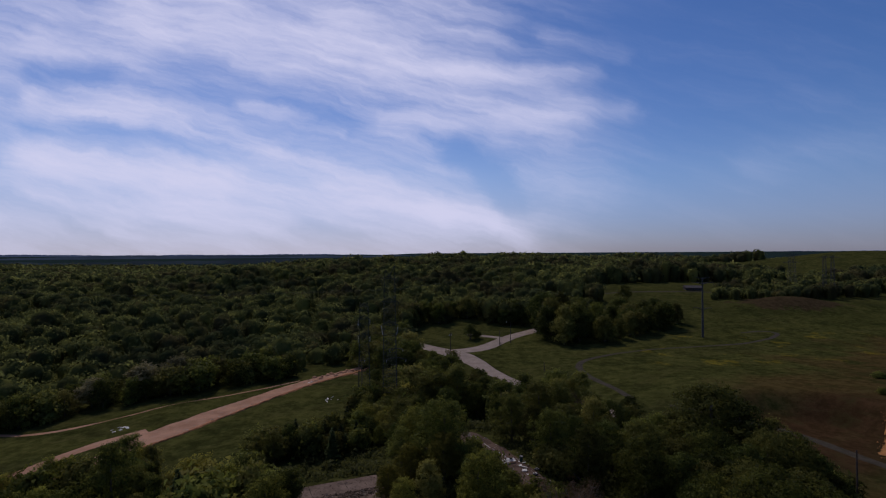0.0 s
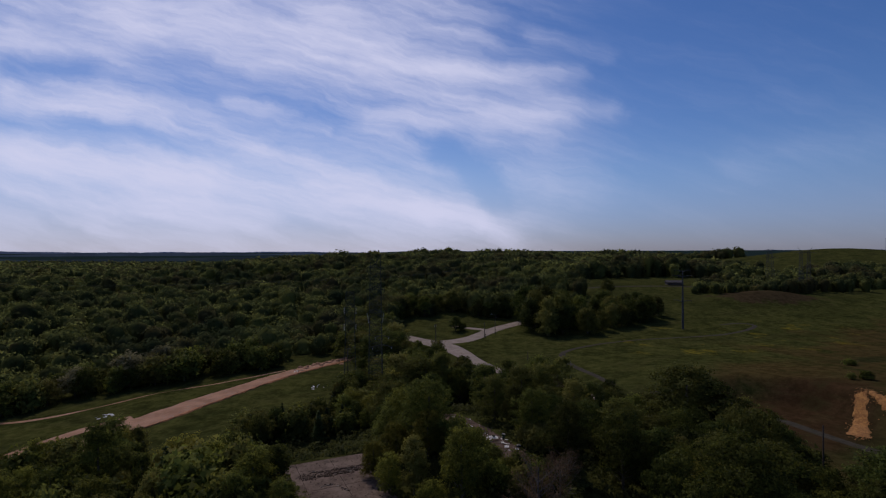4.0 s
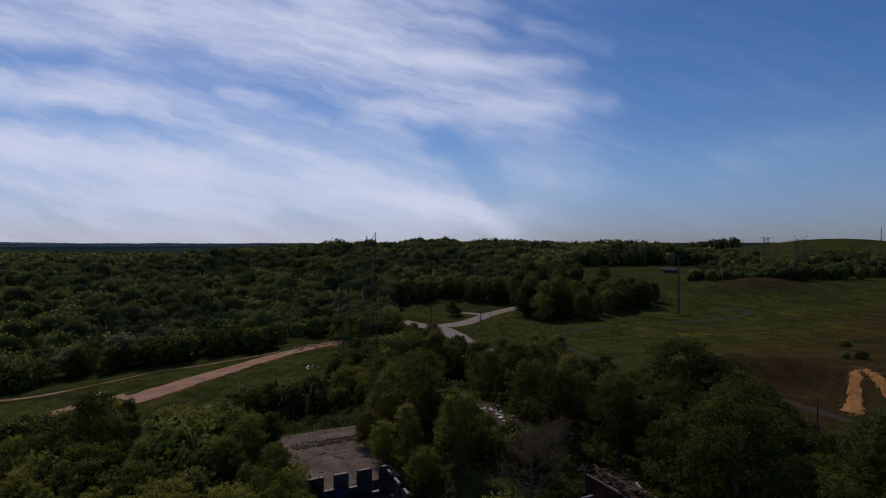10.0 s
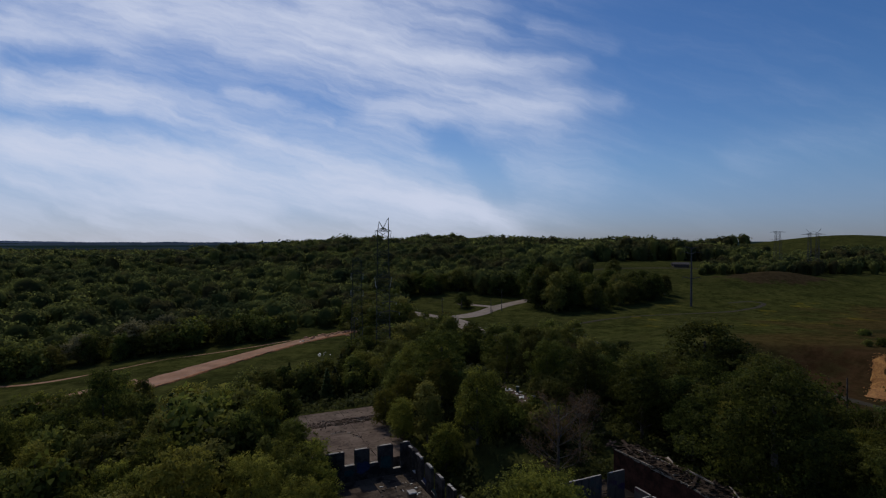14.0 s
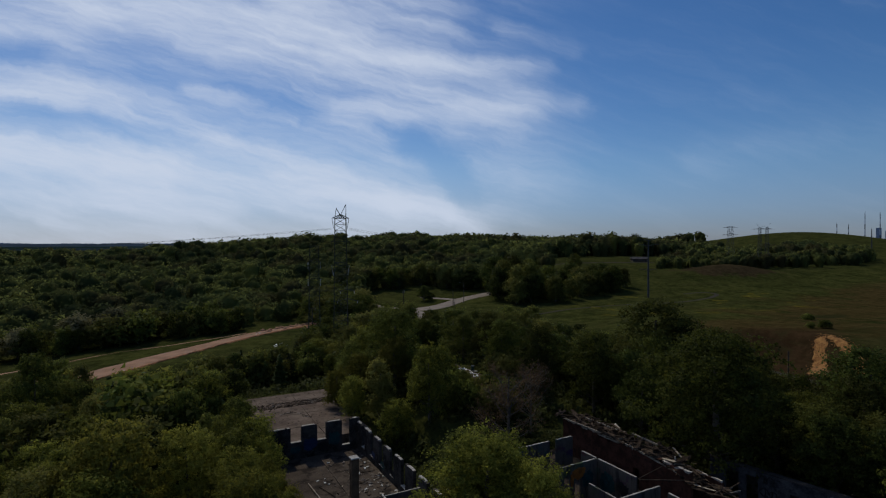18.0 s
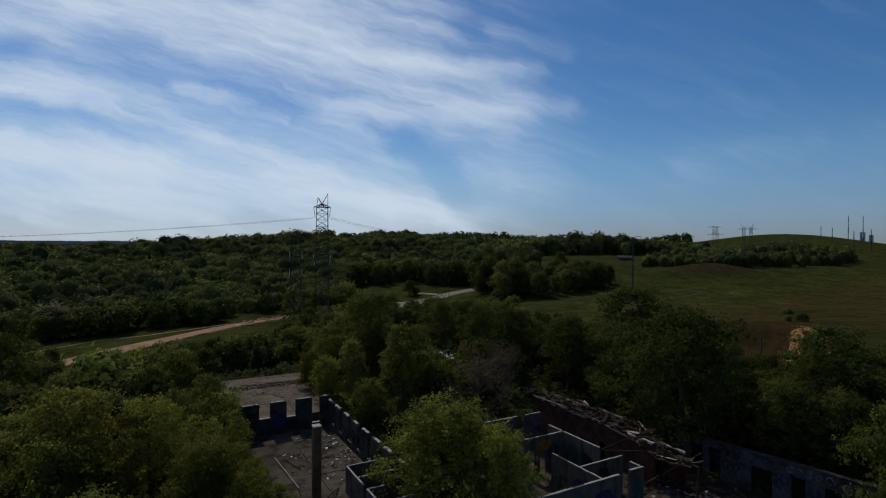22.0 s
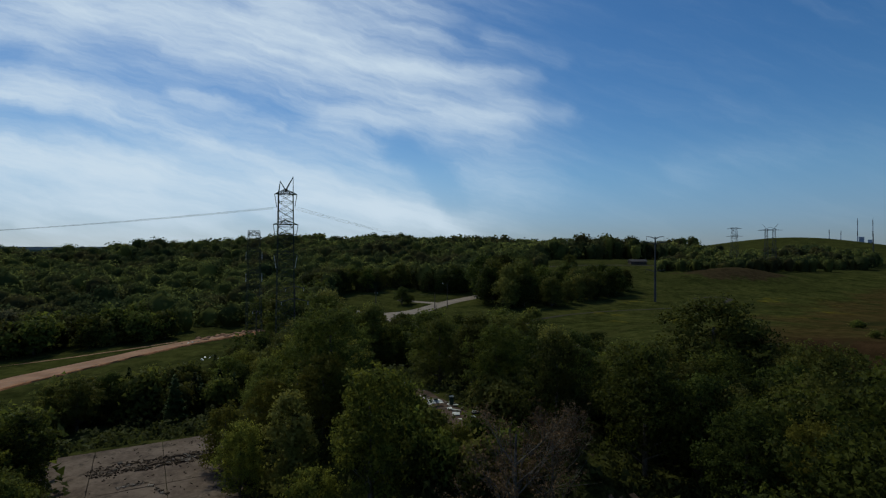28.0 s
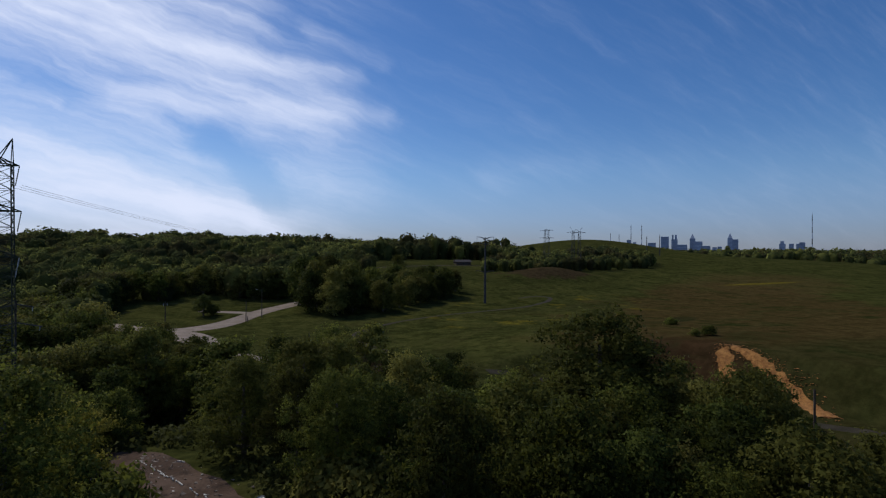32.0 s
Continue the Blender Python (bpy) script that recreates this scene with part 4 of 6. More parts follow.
# ---- far woods ----
def canopy(name, ring, spacing, heights, seed, label, clumps=80, size=0.95, mat=None, lobes=5):
    """Many crowns in one object: each has a rounded leafy core, a few lobes and many small leaf sprays over them."""
    rng = np.random.default_rng(seed)
    xs, ys = [p[0] for p in ring], [p[1] for p in ring]
    nx, ny = int((max(xs) - min(xs)) / spacing), int((max(ys) - min(ys)) / spacing)
    PX, PY = np.meshgrid(np.linspace(min(xs), max(xs), nx), np.linspace(min(ys), max(ys), ny))
    P = np.stack([PX.ravel(), PY.ravel()], -1) + rng.uniform(-0.5, 0.5, (nx * ny, 2)) * spacing
    P = np.array([p for p in P if inside(p[0], p[1], ring)])
    n = len(P)
    h = rng.uniform(*heights, n) * (0.88 + 0.20 * np.sin(P[:, 0] * 0.031 + 1) * np.sin(P[:, 1] * 0.027) + 0.10 * np.sin(P[:, 0] * 0.11 + P[:, 1] * 0.07))
    r = spacing * np.clip(rng.lognormal(-0.50, 0.25, n), 0.34, 1.0)
    h = h * (0.62 + 0.55 * r / spacing)
    base = land(P[:, 0], P[:, 1])
    mid = np.stack([P[:, 0], P[:, 1], base + h - r * 0.95], -1)
    # lobes round the crown's shoulder
    a = rng.uniform(0, 6.283, (n, 1)) + np.arange(lobes)[None] * 6.283 / lobes + rng.normal(0, 0.3, (n, lobes))
    up = rng.uniform(-0.25, 0.45, (n, lobes))
    LC = mid[:, None] + np.stack([np.cos(a) * 0.55, np.sin(a) * 0.55, up], -1) * r[:, None, None]
    LC = np.concatenate([LC, mid[:, None] + [0, 0, 0.1]], 1)
    LR = np.concatenate([rng.uniform(0.40, 0.58, (n, lobes)), np.full((n, 1), 0.85)], 1) * r[:, None]
    pick = np.where(rng.uniform(0, 1, (n, clumps)) < 0.35, lobes, rng.integers(0, lobes, (n, clumps)))
    row = np.arange(n)[:, None]
    d = rng.normal(size=(n, clumps, 3))
    d /= np.linalg.norm(d, axis=2, keepdims=True)
    d[..., 2] = np.where(d[..., 2] < -0.3, -d[..., 2], d[..., 2])
    c = LC[row, pick] + d * LR[row, pick][..., None] * rng.uniform(0.88, 1.10, (n, clumps, 1))
    low = rng.uniform(0, 1, (n, clumps)) < 0.16
    c[..., 2] = np.where(low, base[:, None] + rng.uniform(0.08, 0.7, (n, clumps)) * (h - r)[:, None], c[..., 2])
    out = 0.55 * d + 0.45 * (c - mid[:, None]) / np.linalg.norm(c - mid[:, None], axis=2, keepdims=True)
    out /= np.linalg.norm(out, axis=2, keepdims=True)
    V, F, N = sprays(c, out, size * (r / 5)[:, None, None], rng, 0.45, 0.75)
    # the cores: a low dome that closes the crown from its top down to the ground
    m = 7
    b = np.arange(m) / m * 6.283
    ring_r, ring_z = np.array((0.03, 0.56, 0.72, 0.62, 0.45)), np.array((0.72, 0.44, 0.0, -0.55, -3.0))
    K = mid[:, None, None] + np.stack([np.cos(b)[None] * ring_r[:, None], np.sin(b)[None] * ring_r[:, None], np.repeat(ring_z[:, None], m, 1)], -1)[None] * r[:, None, None, None]
    K = K + rng.normal(0, 0.05, K.shape) * r[:, None, None, None]
    K[:, 4, :, 2] = base[:, None] - 0.3
    q = (np.arange(n)[:, None, None] * 5 + np.arange(4)[None, :, None]) * m
    i0, i1 = q + np.arange(m), q + (np.arange(m) + 1) % m
    KF = np.concatenate([np.stack([i0, i0 + m, i1 + m], -1).reshape(-1, 3), np.stack([i0, i1 + m, i1], -1).reshape(-1, 3)])
    KN = K - mid[:, None, None]
    KN[..., 2] = np.maximum(KN[..., 2], -0.2 * r[:, None, None])
    KN = (KN / np.linalg.norm(KN, axis=3, keepdims=True)).reshape(-1, 3)
    F = np.concatenate([F, KF + len(V)])
    V, N = np.concatenate([V, K.reshape(-1, 3)]), np.concatenate([N, KN])
    return tagged(new(name, quads(name, V, F, mat or WOODS, N)), label, "woods", kind="stuff")


WEST_EDGE = [(-330, 70), (-215, 105), (-160, 166), (-126, 198), (-92, 216), (-62, 230), (-38, 250), (-16, 262), (-26, 300), (-8, 335), (20, 350), (45, 332), (60, 330), (95, 350), (120, 400), (118, 470), (60, 640), (-300, 640), (-420, 420)]
canopy("woods_west", WEST_EDGE, 8.9, (8.0, 16.5), 41, "dense green spring woods rolling over low hills", 240, 0.46)
canopy("woods_north", [(-420, 420), (-300, 640), (60, 640), (125, 470), (150, 490), (250, 505), (320, 500), (360, 560), (330, 700), (260, 900), (-100, 980), (-700, 900)], 12, (14, 18), 42, "distant dark woods along the ridge", 90, 0.9)
canopy("woods_back", [(40, 860), (300, 840), (520, 850), (560, 990), (300, 1020), (60, 1020)], 13, (15, 19), 49, "far dark woods on the skyline ridge", 60, 0.9)
canopy("woods_ridge", [(122, 478), (180, 500), (250, 512), (340, 505), (362, 560), (240, 575), (125, 550)], 10, (17, 21), 48, "tall dark woods along the eastern ridge", 110, 0.75)
canopy("woods_east_strip", [(205, 398), (225, 384), (262, 396), (300, 408), (372, 428), (350, 450), (300, 455), (230, 440)], 7, (9, 13), 43, "dark belt of trees beside the meadow", 120, 0.75)
canopy("woods_hill_foot", [(330, 450), (420, 446), (490, 500), (480, 540), (400, 540), (330, 500)], 7.5, (11, 17), 44, "dark trees at the foot of the hill", 120, 0.75)
canopy("woods_far_west", [(-2200, 500), (-420, 420), (-700, 900), (-100, 980), (260, 900), (420, 1700), (-2400, 1900)], 21, (12, 19), 45, "hazy woods reaching the horizon", 24, 1.3)
canopy("woods_far_east", [(820, 560), (900, 430), (1500, 380), (2400, 1500), (800, 1900), (640, 1100), (860, 800)], 19, (13, 19), 46, "hazy woods below the skyline", 24, 1.3)
UNDERGROWTH = "tangled green undergrowth round the ruins"


def brush(name, ring, spacing, heights, seed, label):
    """Low growth that fills the ground between the trees, off the floors and the lane."""
    keep = [p for p in CLEAR if p is not RUIN_EAST] + [[(31, 66), (40, 64), (53, 43), (44, 36), (33, 48)]] + [[spot(EAST, -13, 7), spot(EAST, -13, -8), spot(EAST, 12, -8), spot(EAST, 30, -10), spot(EAST, 30, 15), spot(EAST, 10, 15)]]
    rng = np.random.default_rng(seed)
    n = 26
    P = np.array([(rng.uniform(-98, 92), rng.uniform(18, 165)) for _ in range(int(190 * 147 / spacing ** 2))])
    P = np.array([p for p in P if inside(p[0], p[1], ring) and not any(inside(p[0], p[1], k) for k in keep)])
    h = rng.uniform(*heights, len(P))
    d = rng.normal(size=(len(P), n, 3))
    d /= np.linalg.norm(d, axis=2, keepdims=True)
    d[..., 2] = np.abs(d[..., 2])
    r = spacing * rng.uniform(0.5, 1.0, len(P))
    c = np.stack([P[:, 0, None] + d[..., 0] * r[:, None], P[:, 1, None] + d[..., 1] * r[:, None], land(P[:, 0], P[:, 1])[:, None] + d[..., 2] * h[:, None]], -1)
    V, F, N = sprays(c, d, 0.34, rng)
    tagged(new(name, quads(name, V, F, BRUSH, N)), label, "undergrowth", kind="stuff")


brush("undergrowth", [(-95, 118), (-72, 124), (-40, 112), (-30, 128), (-8, 150), (-4, 165), (36, 162), (52, 138), (74, 120), (88, 96), (92, 60), (80, 20), (-60, 20), (-98, 70)], 2.0, (0.7, 2.2), 51, UNDERGROWTH)

# ---- the ruined works ----
BRICK = mottled("dark_brick", (0.015, 0.013, 0.012), (0.072, 0.062, 0.054), 0.55, 0.97, fine=14.0, relief=0.6, distance=0.02, stain=(0.075, 0.066, 0.06), specular=0.05)
BROWN_BRICK = mottled("brown_stack_brick", (0.066, 0.040, 0.023), (0.132, 0.082, 0.050), 0.9, 0.97, fine=12.0, relief=0.6, distance=0.02, specular=0.05)
RED_BRICK = mottled("dark_red_brick", (0.034, 0.016, 0.012), (0.095, 0.042, 0.028), 0.8, 0.97, fine=14.0, relief=0.6, distance=0.02, stain=(0.018, 0.015, 0.013), specular=0.05)
# Pale mortar tone; on wall tops and sills it paints in their sunlight.
COPING = mottled("pale_mortar_sunlit", (0.20, 0.175, 0.15), (0.42, 0.38, 0.33), 1.5, 0.95, relief=0.8, distance=0.03)
TIMBER = mottled("charred_timber", (0.018, 0.013, 0.010), (0.075, 0.052, 0.036), 1.2, 0.95, fine=9.0, relief=0.6, distance=0.02, vary=0.8, specular=0.05)
PALE_WOOD = mottled("bleached_timber", (0.17, 0.135, 0.10), (0.32, 0.265, 0.20), 1.5, 0.9, vary=0.5)
WHITE = mottled("dirty_white_plastic", (0.32, 0.31, 0.28), (0.6, 0.58, 0.54), 1.4, 0.6, fine=6.0, relief=0.1, vary=0.5)
DARK_STEEL = mottled("dark_galvanised_steel", (0.036, 0.041, 0.028), (0.058, 0.065, 0.043), 2.0, 0.9, 0.0, relief=0.1, specular=0.05)
GREY_STEEL = mottled("weathered_grey_steel", (0.040, 0.041, 0.042), (0.072, 0.073, 0.074), 1.0, 0.85, 0.0, relief=0.1, specular=0.1)
POLE_WOOD = mottled("creosoted_wood", (0.035, 0.028, 0.022), (0.085, 0.068, 0.052), 2.0, 0.9, fine=8.0)
GLASSY = mottled("white_glazed_porcelain", (0.34, 0.35, 0.34), (0.48, 0.48, 0.47), 3.0, 0.4, relief=0.0)
RUBBLE = mottled("broken_masonry", (0.05, 0.038, 0.03), (0.17, 0.14, 0.115), 2.0, 0.95, vary=0.9)
BIN_GREEN = mottled("dark_green_plastic", (0.012, 0.035, 0.026), (0.025, 0.06, 0.045), 2.0, 0.5)
RUBBER = mottled("old_rubber", (0.012, 0.012, 0.012), (0.03, 0.03, 0.03), 3.0, 0.85)
SPRAY = [mottled("spray_" + n, tuple(v * 0.45 for v in c), c, 1.6, 0.8, fine=5.0, relief=0.1) for n, c in (("orange", (0.30, 0.10, 0.012)), ("teal", (0.012, 0.055, 0.055)), ("black", (0.010, 0.010, 0.012)), ("violet", (0.03, 0.022, 0.075)), ("blue", (0.016, 0.03, 0.085)), ("white", (0.17, 0.17, 0.165)))]


def sooted_floor():
    """Cast concrete with dust, damp and soot in patches at several sizes."""
    m, t, b = material("sooted_concrete_floor", 0.97, 0.0, 0.05)
    where = node(t, "ShaderNodeTexCoord").outputs["Object"]
    wide, mid, fine = noise_tex(t, where, 0.16, 4.0, 0.6), noise_tex(t, where, 0.55, 6.0, 0.68), noise_tex(t, where, 5.0, 4.0, 0.7)
    colour = mix(t, ramp(t, math_node(t, "ADD", math_node(t, "MULTIPLY", wide, 0.6), math_node(t, "MULTIPLY", fine, 0.4)), 0.35, 0.65), (0.045, 0.034, 0.026), (0.095, 0.072, 0.054))
    colour = mix(t, math_node(t, "MULTIPLY", ramp(t, mid, 0.48, 0.62), 0.85), colour, (0.017, 0.013, 0.011))
    colour = mix(t, math_node(t, "MULTIPLY", ramp(t, noise_tex(t, where, 1.7, 5.0, 0.7), 0.62, 0.70), 0.6), colour, (0.15, 0.125, 0.10))
    t.links.new(colour, b.inputs["Base Color"])
    bump(t, b, fine, 0.5, 0.03)
    return m


def painted_plaster():
    """Limewashed wall gone grey, with broad faded fields of sprayed colour and streaks of damp."""
    m, t, b = material("sprayed_plaster", 0.95, 0.0, 0.05)
    where = node(t, "ShaderNodeTexCoord").outputs["Object"]
    base = mix(t, noise_tex(t, where, 0.5, 6.0, 0.7), (0.042, 0.036, 0.031), (0.145, 0.126, 0.106))
    hue = noise_tex(t, where, 0.35, 1.0, 0.4, 1)
    spray = node(t, "ShaderNodeHueSaturation", {"Color": hue, "Saturation": 1.7, "Value": 0.12}).outputs[0]
    colour = mix(t, math_node(t, "MULTIPLY", ramp(t, noise_tex(t, where, 0.42, 4.0, 0.6), 0.52, 0.60), 0.6), base, spray)
    damp = node(t, "ShaderNodeMapping", {"Vector": where, "Scale": (1.6, 1.6, 0.25)}).outputs[0]
    colour = mix(t, math_node(t, "MULTIPLY", ramp(t, noise_tex(t, damp, 1.0, 5.0, 0.7), 0.50, 0.68), 0.75), colour, (0.022, 0.02, 0.018))
    t.links.new(colour, b.inputs["Base Color"])
    bump(t, b, noise_tex(t, where, 6.0, 5.0, 0.7), 0.4, 0.02)
    return m


FLOORING = sooted_floor()
# Facade plaster toned down, with the surrounding trees' shade put into its colour.
SHADED_PLASTER = mottled("shaded_plaster", (0.021, 0.021, 0.024), (0.070, 0.070, 0.076), 0.5, 0.96, fine=7.0, relief=0.4, distance=0.02, stain=(0.012, 0.012, 0.013), specular=0.05)
PLASTER = painted_plaster()
TURN = math.degrees(math.atan2(RUIN_U[1], RUIN_U[0]))     # bearing of the works' long side


def ragged_box(bm, corner, u0, u1, v0, v1, z0, z1, rng, chip=0.0):
    """A block of masonry in the works' directions whose top edge is chipped."""
    n = max(int(max(u1 - u0, v1 - v0) / 0.5), 1)
    along_u = (u1 - u0) >= (v1 - v0)
    rings = []
    for i in range(n + 1):
        f = i / n
        top = z1 - (abs(rng.gauss(0, chip)) if chip else 0)
        pts = [(u0 + (u1 - u0) * f, v0), (u0 + (u1 - u0) * f, v1)] if along_u else [(u0, v0 + (v1 - v0) * f), (u1, v0 + (v1 - v0) * f)]
        (xa, ya), (xb, yb) = spot(corner, *pts[0]), spot(corner, *pts[1])
        rings.append([bm.verts.new(p) for p in ((xa, ya, z0), (xa, ya, top), (xb, yb, top), (xb, yb, z0))])
    for a, b in zip(rings, rings[1:]):
        for k in range(4):
            bm.faces.new((a[k], a[(k + 1) % 4], b[(k + 1) % 4], b[k]))
    bm.faces.new(rings[0]), bm.faces.new(rings[-1][::-1])
    bmesh.ops.recalc_face_normals(bm, faces=bm.faces)


def wall(name, corner, along, at, start, end, z0, z1, thick, openings, mat, label, sill_part=True, seed=0, chip=0.12, lintel=None):
    """A wall along u or v with openings (start, end, sill height, head height or None where the top is gone)."""
    rng = random.Random(seed)
    thing = tagged(new(name), label, kind="structure")
    def block(kind, a, b, lo, hi, m, c, grow=0.0):
        bm = bmesh.new()
        if along == "u":
            ragged_box(bm, corner, a, b, at - thick / 2 - grow, at + thick / 2 + grow, lo, hi, rng, c)
        else:
            ragged_box(bm, corner, at - thick / 2 - grow, at + thick / 2 + grow, a, b, lo, hi, rng, c)
        return part(kind, bm_mesh(kind, bm, m), thing)
    edge = start
    for a, b, sill, head in openings:
        if a > edge:
            block("pier", edge, a, z0, z1, mat, chip)
            # thin pale strip that puts the sunlit look on the pier's top
            block("coping", edge + rng.uniform(0.05, 0.5), a - rng.uniform(0.05, 0.5), z1 - chip - 0.03, z1 + 0.02, COPING, chip * 0.4, -0.02)
        if sill > 0:
            block("apron", a, b, z0, z0 + sill - 0.08, mat, 0)
            block("sill", a, b, z0 + sill - 0.078, z0 + sill, COPING, 0, 0.04)
        if head:
            block("lintel", a, b, z0 + head, z1, mat, chip * 0.6)
        edge = b
    if end > edge:
        block("pier", edge, end, z0, z1, mat, chip)
        block("coping", edge + 0.05, end - 0.05, z1 - chip - 0.03, z1 + 0.02, COPING, chip * 0.4, -0.02)
    return thing


def floor(name, corner, u0, u1, v0, v1, z, nu, nv, label, seed, mat=None, gap=0.015):
    """A floor of cast panels, a little uneven, with open joints."""
    rng = random.Random(seed)
    thing = tagged(new(name), label, kind="structure")
    for i in range(nu):
        for j in range(nv):
            a, b = u0 + (u1 - u0) * i / nu, u0 + (u1 - u0) * (i + 1) / nu
            c, d = v0 + (v1 - v0) * j / nv, v0 + (v1 - v0) * (j + 1) / nv
            bm = bmesh.new()
            h = z + rng.uniform(-0.025, 0.02)
            ring = []
            for (p, q), (s, w) in (((a, c), (b, c)), ((b, c), (b, d)), ((b, d), (a, d)), ((a, d), (a, c))):
                for k in range(5):
                    f = k / 5
                    uu, vv = p + (s - p) * f, q + (w - q) * f
                    cu, cv = (a + b) / 2 - uu, (c + d) / 2 - vv
                    r = (gap + abs(rng.gauss(0, 0.025))) / max(math.hypot(cu, cv), 0.1)
                    ring.append(spot(corner, uu + cu * r, vv + cv * r))
            top = [bm.verts.new((x, y, h + rng.gauss(0, 0.008))) for x, y in ring]
            low = [bm.verts.new((x, y, z - 2.4)) for x, y in ring]
            bm.faces.new(top[::-1]), bm.faces.new(low)
            for k in range(len(ring)):
                bm.faces.new((top[k], top[(k + 1) % len(ring)], low[(k + 1) % len(ring)], low[k]))
            bmesh.ops.recalc_face_normals(bm, faces=bm.faces)
            part("panel", bm_mesh("panel", bm, mat or FLOORING), thing)
    return thing


def notches(start, end, pier, gap, sill, head=None, first=0.0):
    out, a = [], start + (first or pier)
    while a + gap < end:
        out.append((a, a + gap, sill, head))
        a += gap + pier
    return out


FLOOR_Z = 3.4
SLAB_Z = 4.75
floor("floor_slab", WEST, -28.6, -2.4, -3.0, 17.5, SLAB_Z, 4, 3, "cracked dusty brown concrete floor slab open to the sky", 3, DUSTY)
floor("floor_west", WEST, 0.2, 40, 0.2, 12, FLOOR_Z, 5, 2, "grimy concrete floor strewn with rubbish", 4)
wall("wall_north", WEST, "v", 0, -0.2, 14.6, 1.2, 7.9, 0.4, [(1.3, 2.5, 3.0, None), (4.85, 6.15, 4.4, None), (8.4, 9.9, 4.6, None), (12.6, 14.0, 4.5, None)], BRICK, "roofless dark brick wall with empty window bays", seed=5, chip=0.05)
wall("wall_east", WEST, "u", 0, 0.2, 40, 1.2, 7.4, 0.4, notches(0, 40, 2.3, 1.25, 3.1, None, 2.2), BRICK, "roofless brick wall with broken window bays", seed=6, chip=0.16)
wall("partition_long", WEST, "u", 4.65, 21.8, 40, FLOOR_Z, 6.3, 0.22, [(26.9, 27.9, 0, None), (33.4, 34.4, 0, None)], PLASTER, "low broken partition wall covered in spray paint", seed=7, chip=0.05)
for k, u in enumerate((21.9, 24.75, 28.0, 30.85, 34.8, 38.4)):
    wall("partition_short", WEST, "v", u, 0.2 if k != 2 else 2.8, 4.53, FLOOR_Z, 6.3 - 0.15 * (k % 2), 0.2, [], PLASTER, "low broken cross wall of a small room", seed=8 + k, chip=0.05)

def wall_paint():
    """Faded sprayed fields on the inner faces of the western shell."""
    for name, along, at, s0, z0, w, h, c, seed in (
            ("wall_north", "v", 0.203, 3.6, 5.4, 1.7, 2.0, 1, 41), ("wall_north", "v", 0.203, 7.2, 5.2, 1.9, 1.7, 4, 42), ("wall_north", "v", 0.203, 9.2, 4.7, 1.4, 1.0, 1, 43),
            ("wall_north", "v", 0.203, 5.4, 4.5, 1.6, 1.2, 2, 44), ("wall_east", "u", 0.203, 7.0, 4.6, 1.2, 1.0, 4, 45), ("wall_east", "u", 0.203, 10.4, 4.5, 1.4, 1.0, 1, 46), ("wall_east", "u", 0.203, 14.0, 4.6, 1.4, 1.0, 2, 47)):
        blotch("sprayed_field", WEST, along, at, s0, z0, w, h, SPRAY[c], bpy.data.objects[name], seed)


stack = tagged(new("chimney_stack"), "free-standing square brown brick chimney stack in the ruin", "chimney")
sx, sy = spot(WEST, 22.4, 8.1)
bm = bmesh.new()
box(bm, sx, sy, (FLOOR_Z + 11.3) / 2, 0.8, 0.8, 11.3 - FLOOR_Z, TURN)
bmesh.ops.bevel(bm, geom=list(bm.edges), offset=0.05, segments=1, affect="EDGES")
part("shaft", bm_mesh("shaft", bm, BROWN_BRICK), stack)
brick_rng = random.Random(88)
for course in range(20):
    # a few proud courses of brick at the corners and the top
    bm = bmesh.new()
    z = FLOOR_Z + 0.4 + course * 0.38
    box(bm, sx, sy, z, 0.815 + brick_rng.uniform(0, 0.03), 0.815 + brick_rng.uniform(0, 0.03), 0.07, TURN + brick_rng.gauss(0, 0.3))
    part("brick_course", bm_mesh("brick_course", bm, BROWN_BRICK), stack)
bm = bmesh.new()
box(bm, sx, sy, 11.37, 0.9, 0.9, 0.13, TURN)
bmesh.ops.bevel(bm, geom=list(bm.edges), offset=0.03, segments=1, affect="EDGES")
part("cap", bm_mesh("cap", bm, COPING), stack, "pale cap tinted as a sunlit top")

# eastern shell
EZ, ET = 3.6, 8.0
floor("floor_east", EAST, -13.5, 17.5, -6.5, 15.5, EZ, 5, 4, "littered concrete floor of the roofless rooms", 9)
wall("wall_room_back", EAST, "v", 0, 0, 5.8, EZ, ET, 0.25, [(2.7, 3.6, 0, 3.0), (4.3, 5.2, 0, 3.2)], PLASTER, "sprayed plaster wall of a roofless room", seed=20, chip=0.03)
wall("wall_room_side", EAST, "u", 0, 0.15, 5.9, EZ, ET, 0.25, [], PLASTER, "sprayed plaster side wall of a roofless room", seed=21, chip=0.03)
wall("wall_room_spur", EAST, "u", 0, -2.6, -0.15, EZ, ET, 0.25, [], PLASTER, "short sprayed wall beyond the room", seed=19, chip=0.03)
wall("wall_room_cross", EAST, "v", 8.2, -0.9, 5.1, EZ, ET - 0.2, 0.22, [], PLASTER, "sprayed plaster cross wall", seed=22, chip=0.04)
wall("wall_room_front", EAST, "v", 11.7, 3.3, 15, EZ, ET, 0.28, [(8.2, 9.4, 1.0, 2.6)], PLASTER, "long sprayed front wall with pale coping", seed=23, chip=0.03)
wall("wall_room_pier", EAST, "v", 11.5, -0.2, 1.8, EZ, ET, 0.28, [], PLASTER, "short sprayed wall end", seed=24, chip=0.03)
wall("wall_room_end", EAST, "u", 0, 10.0, 11.3, EZ, ET, 0.25, [], PLASTER, "short sprayed wall end", seed=25, chip=0.03)
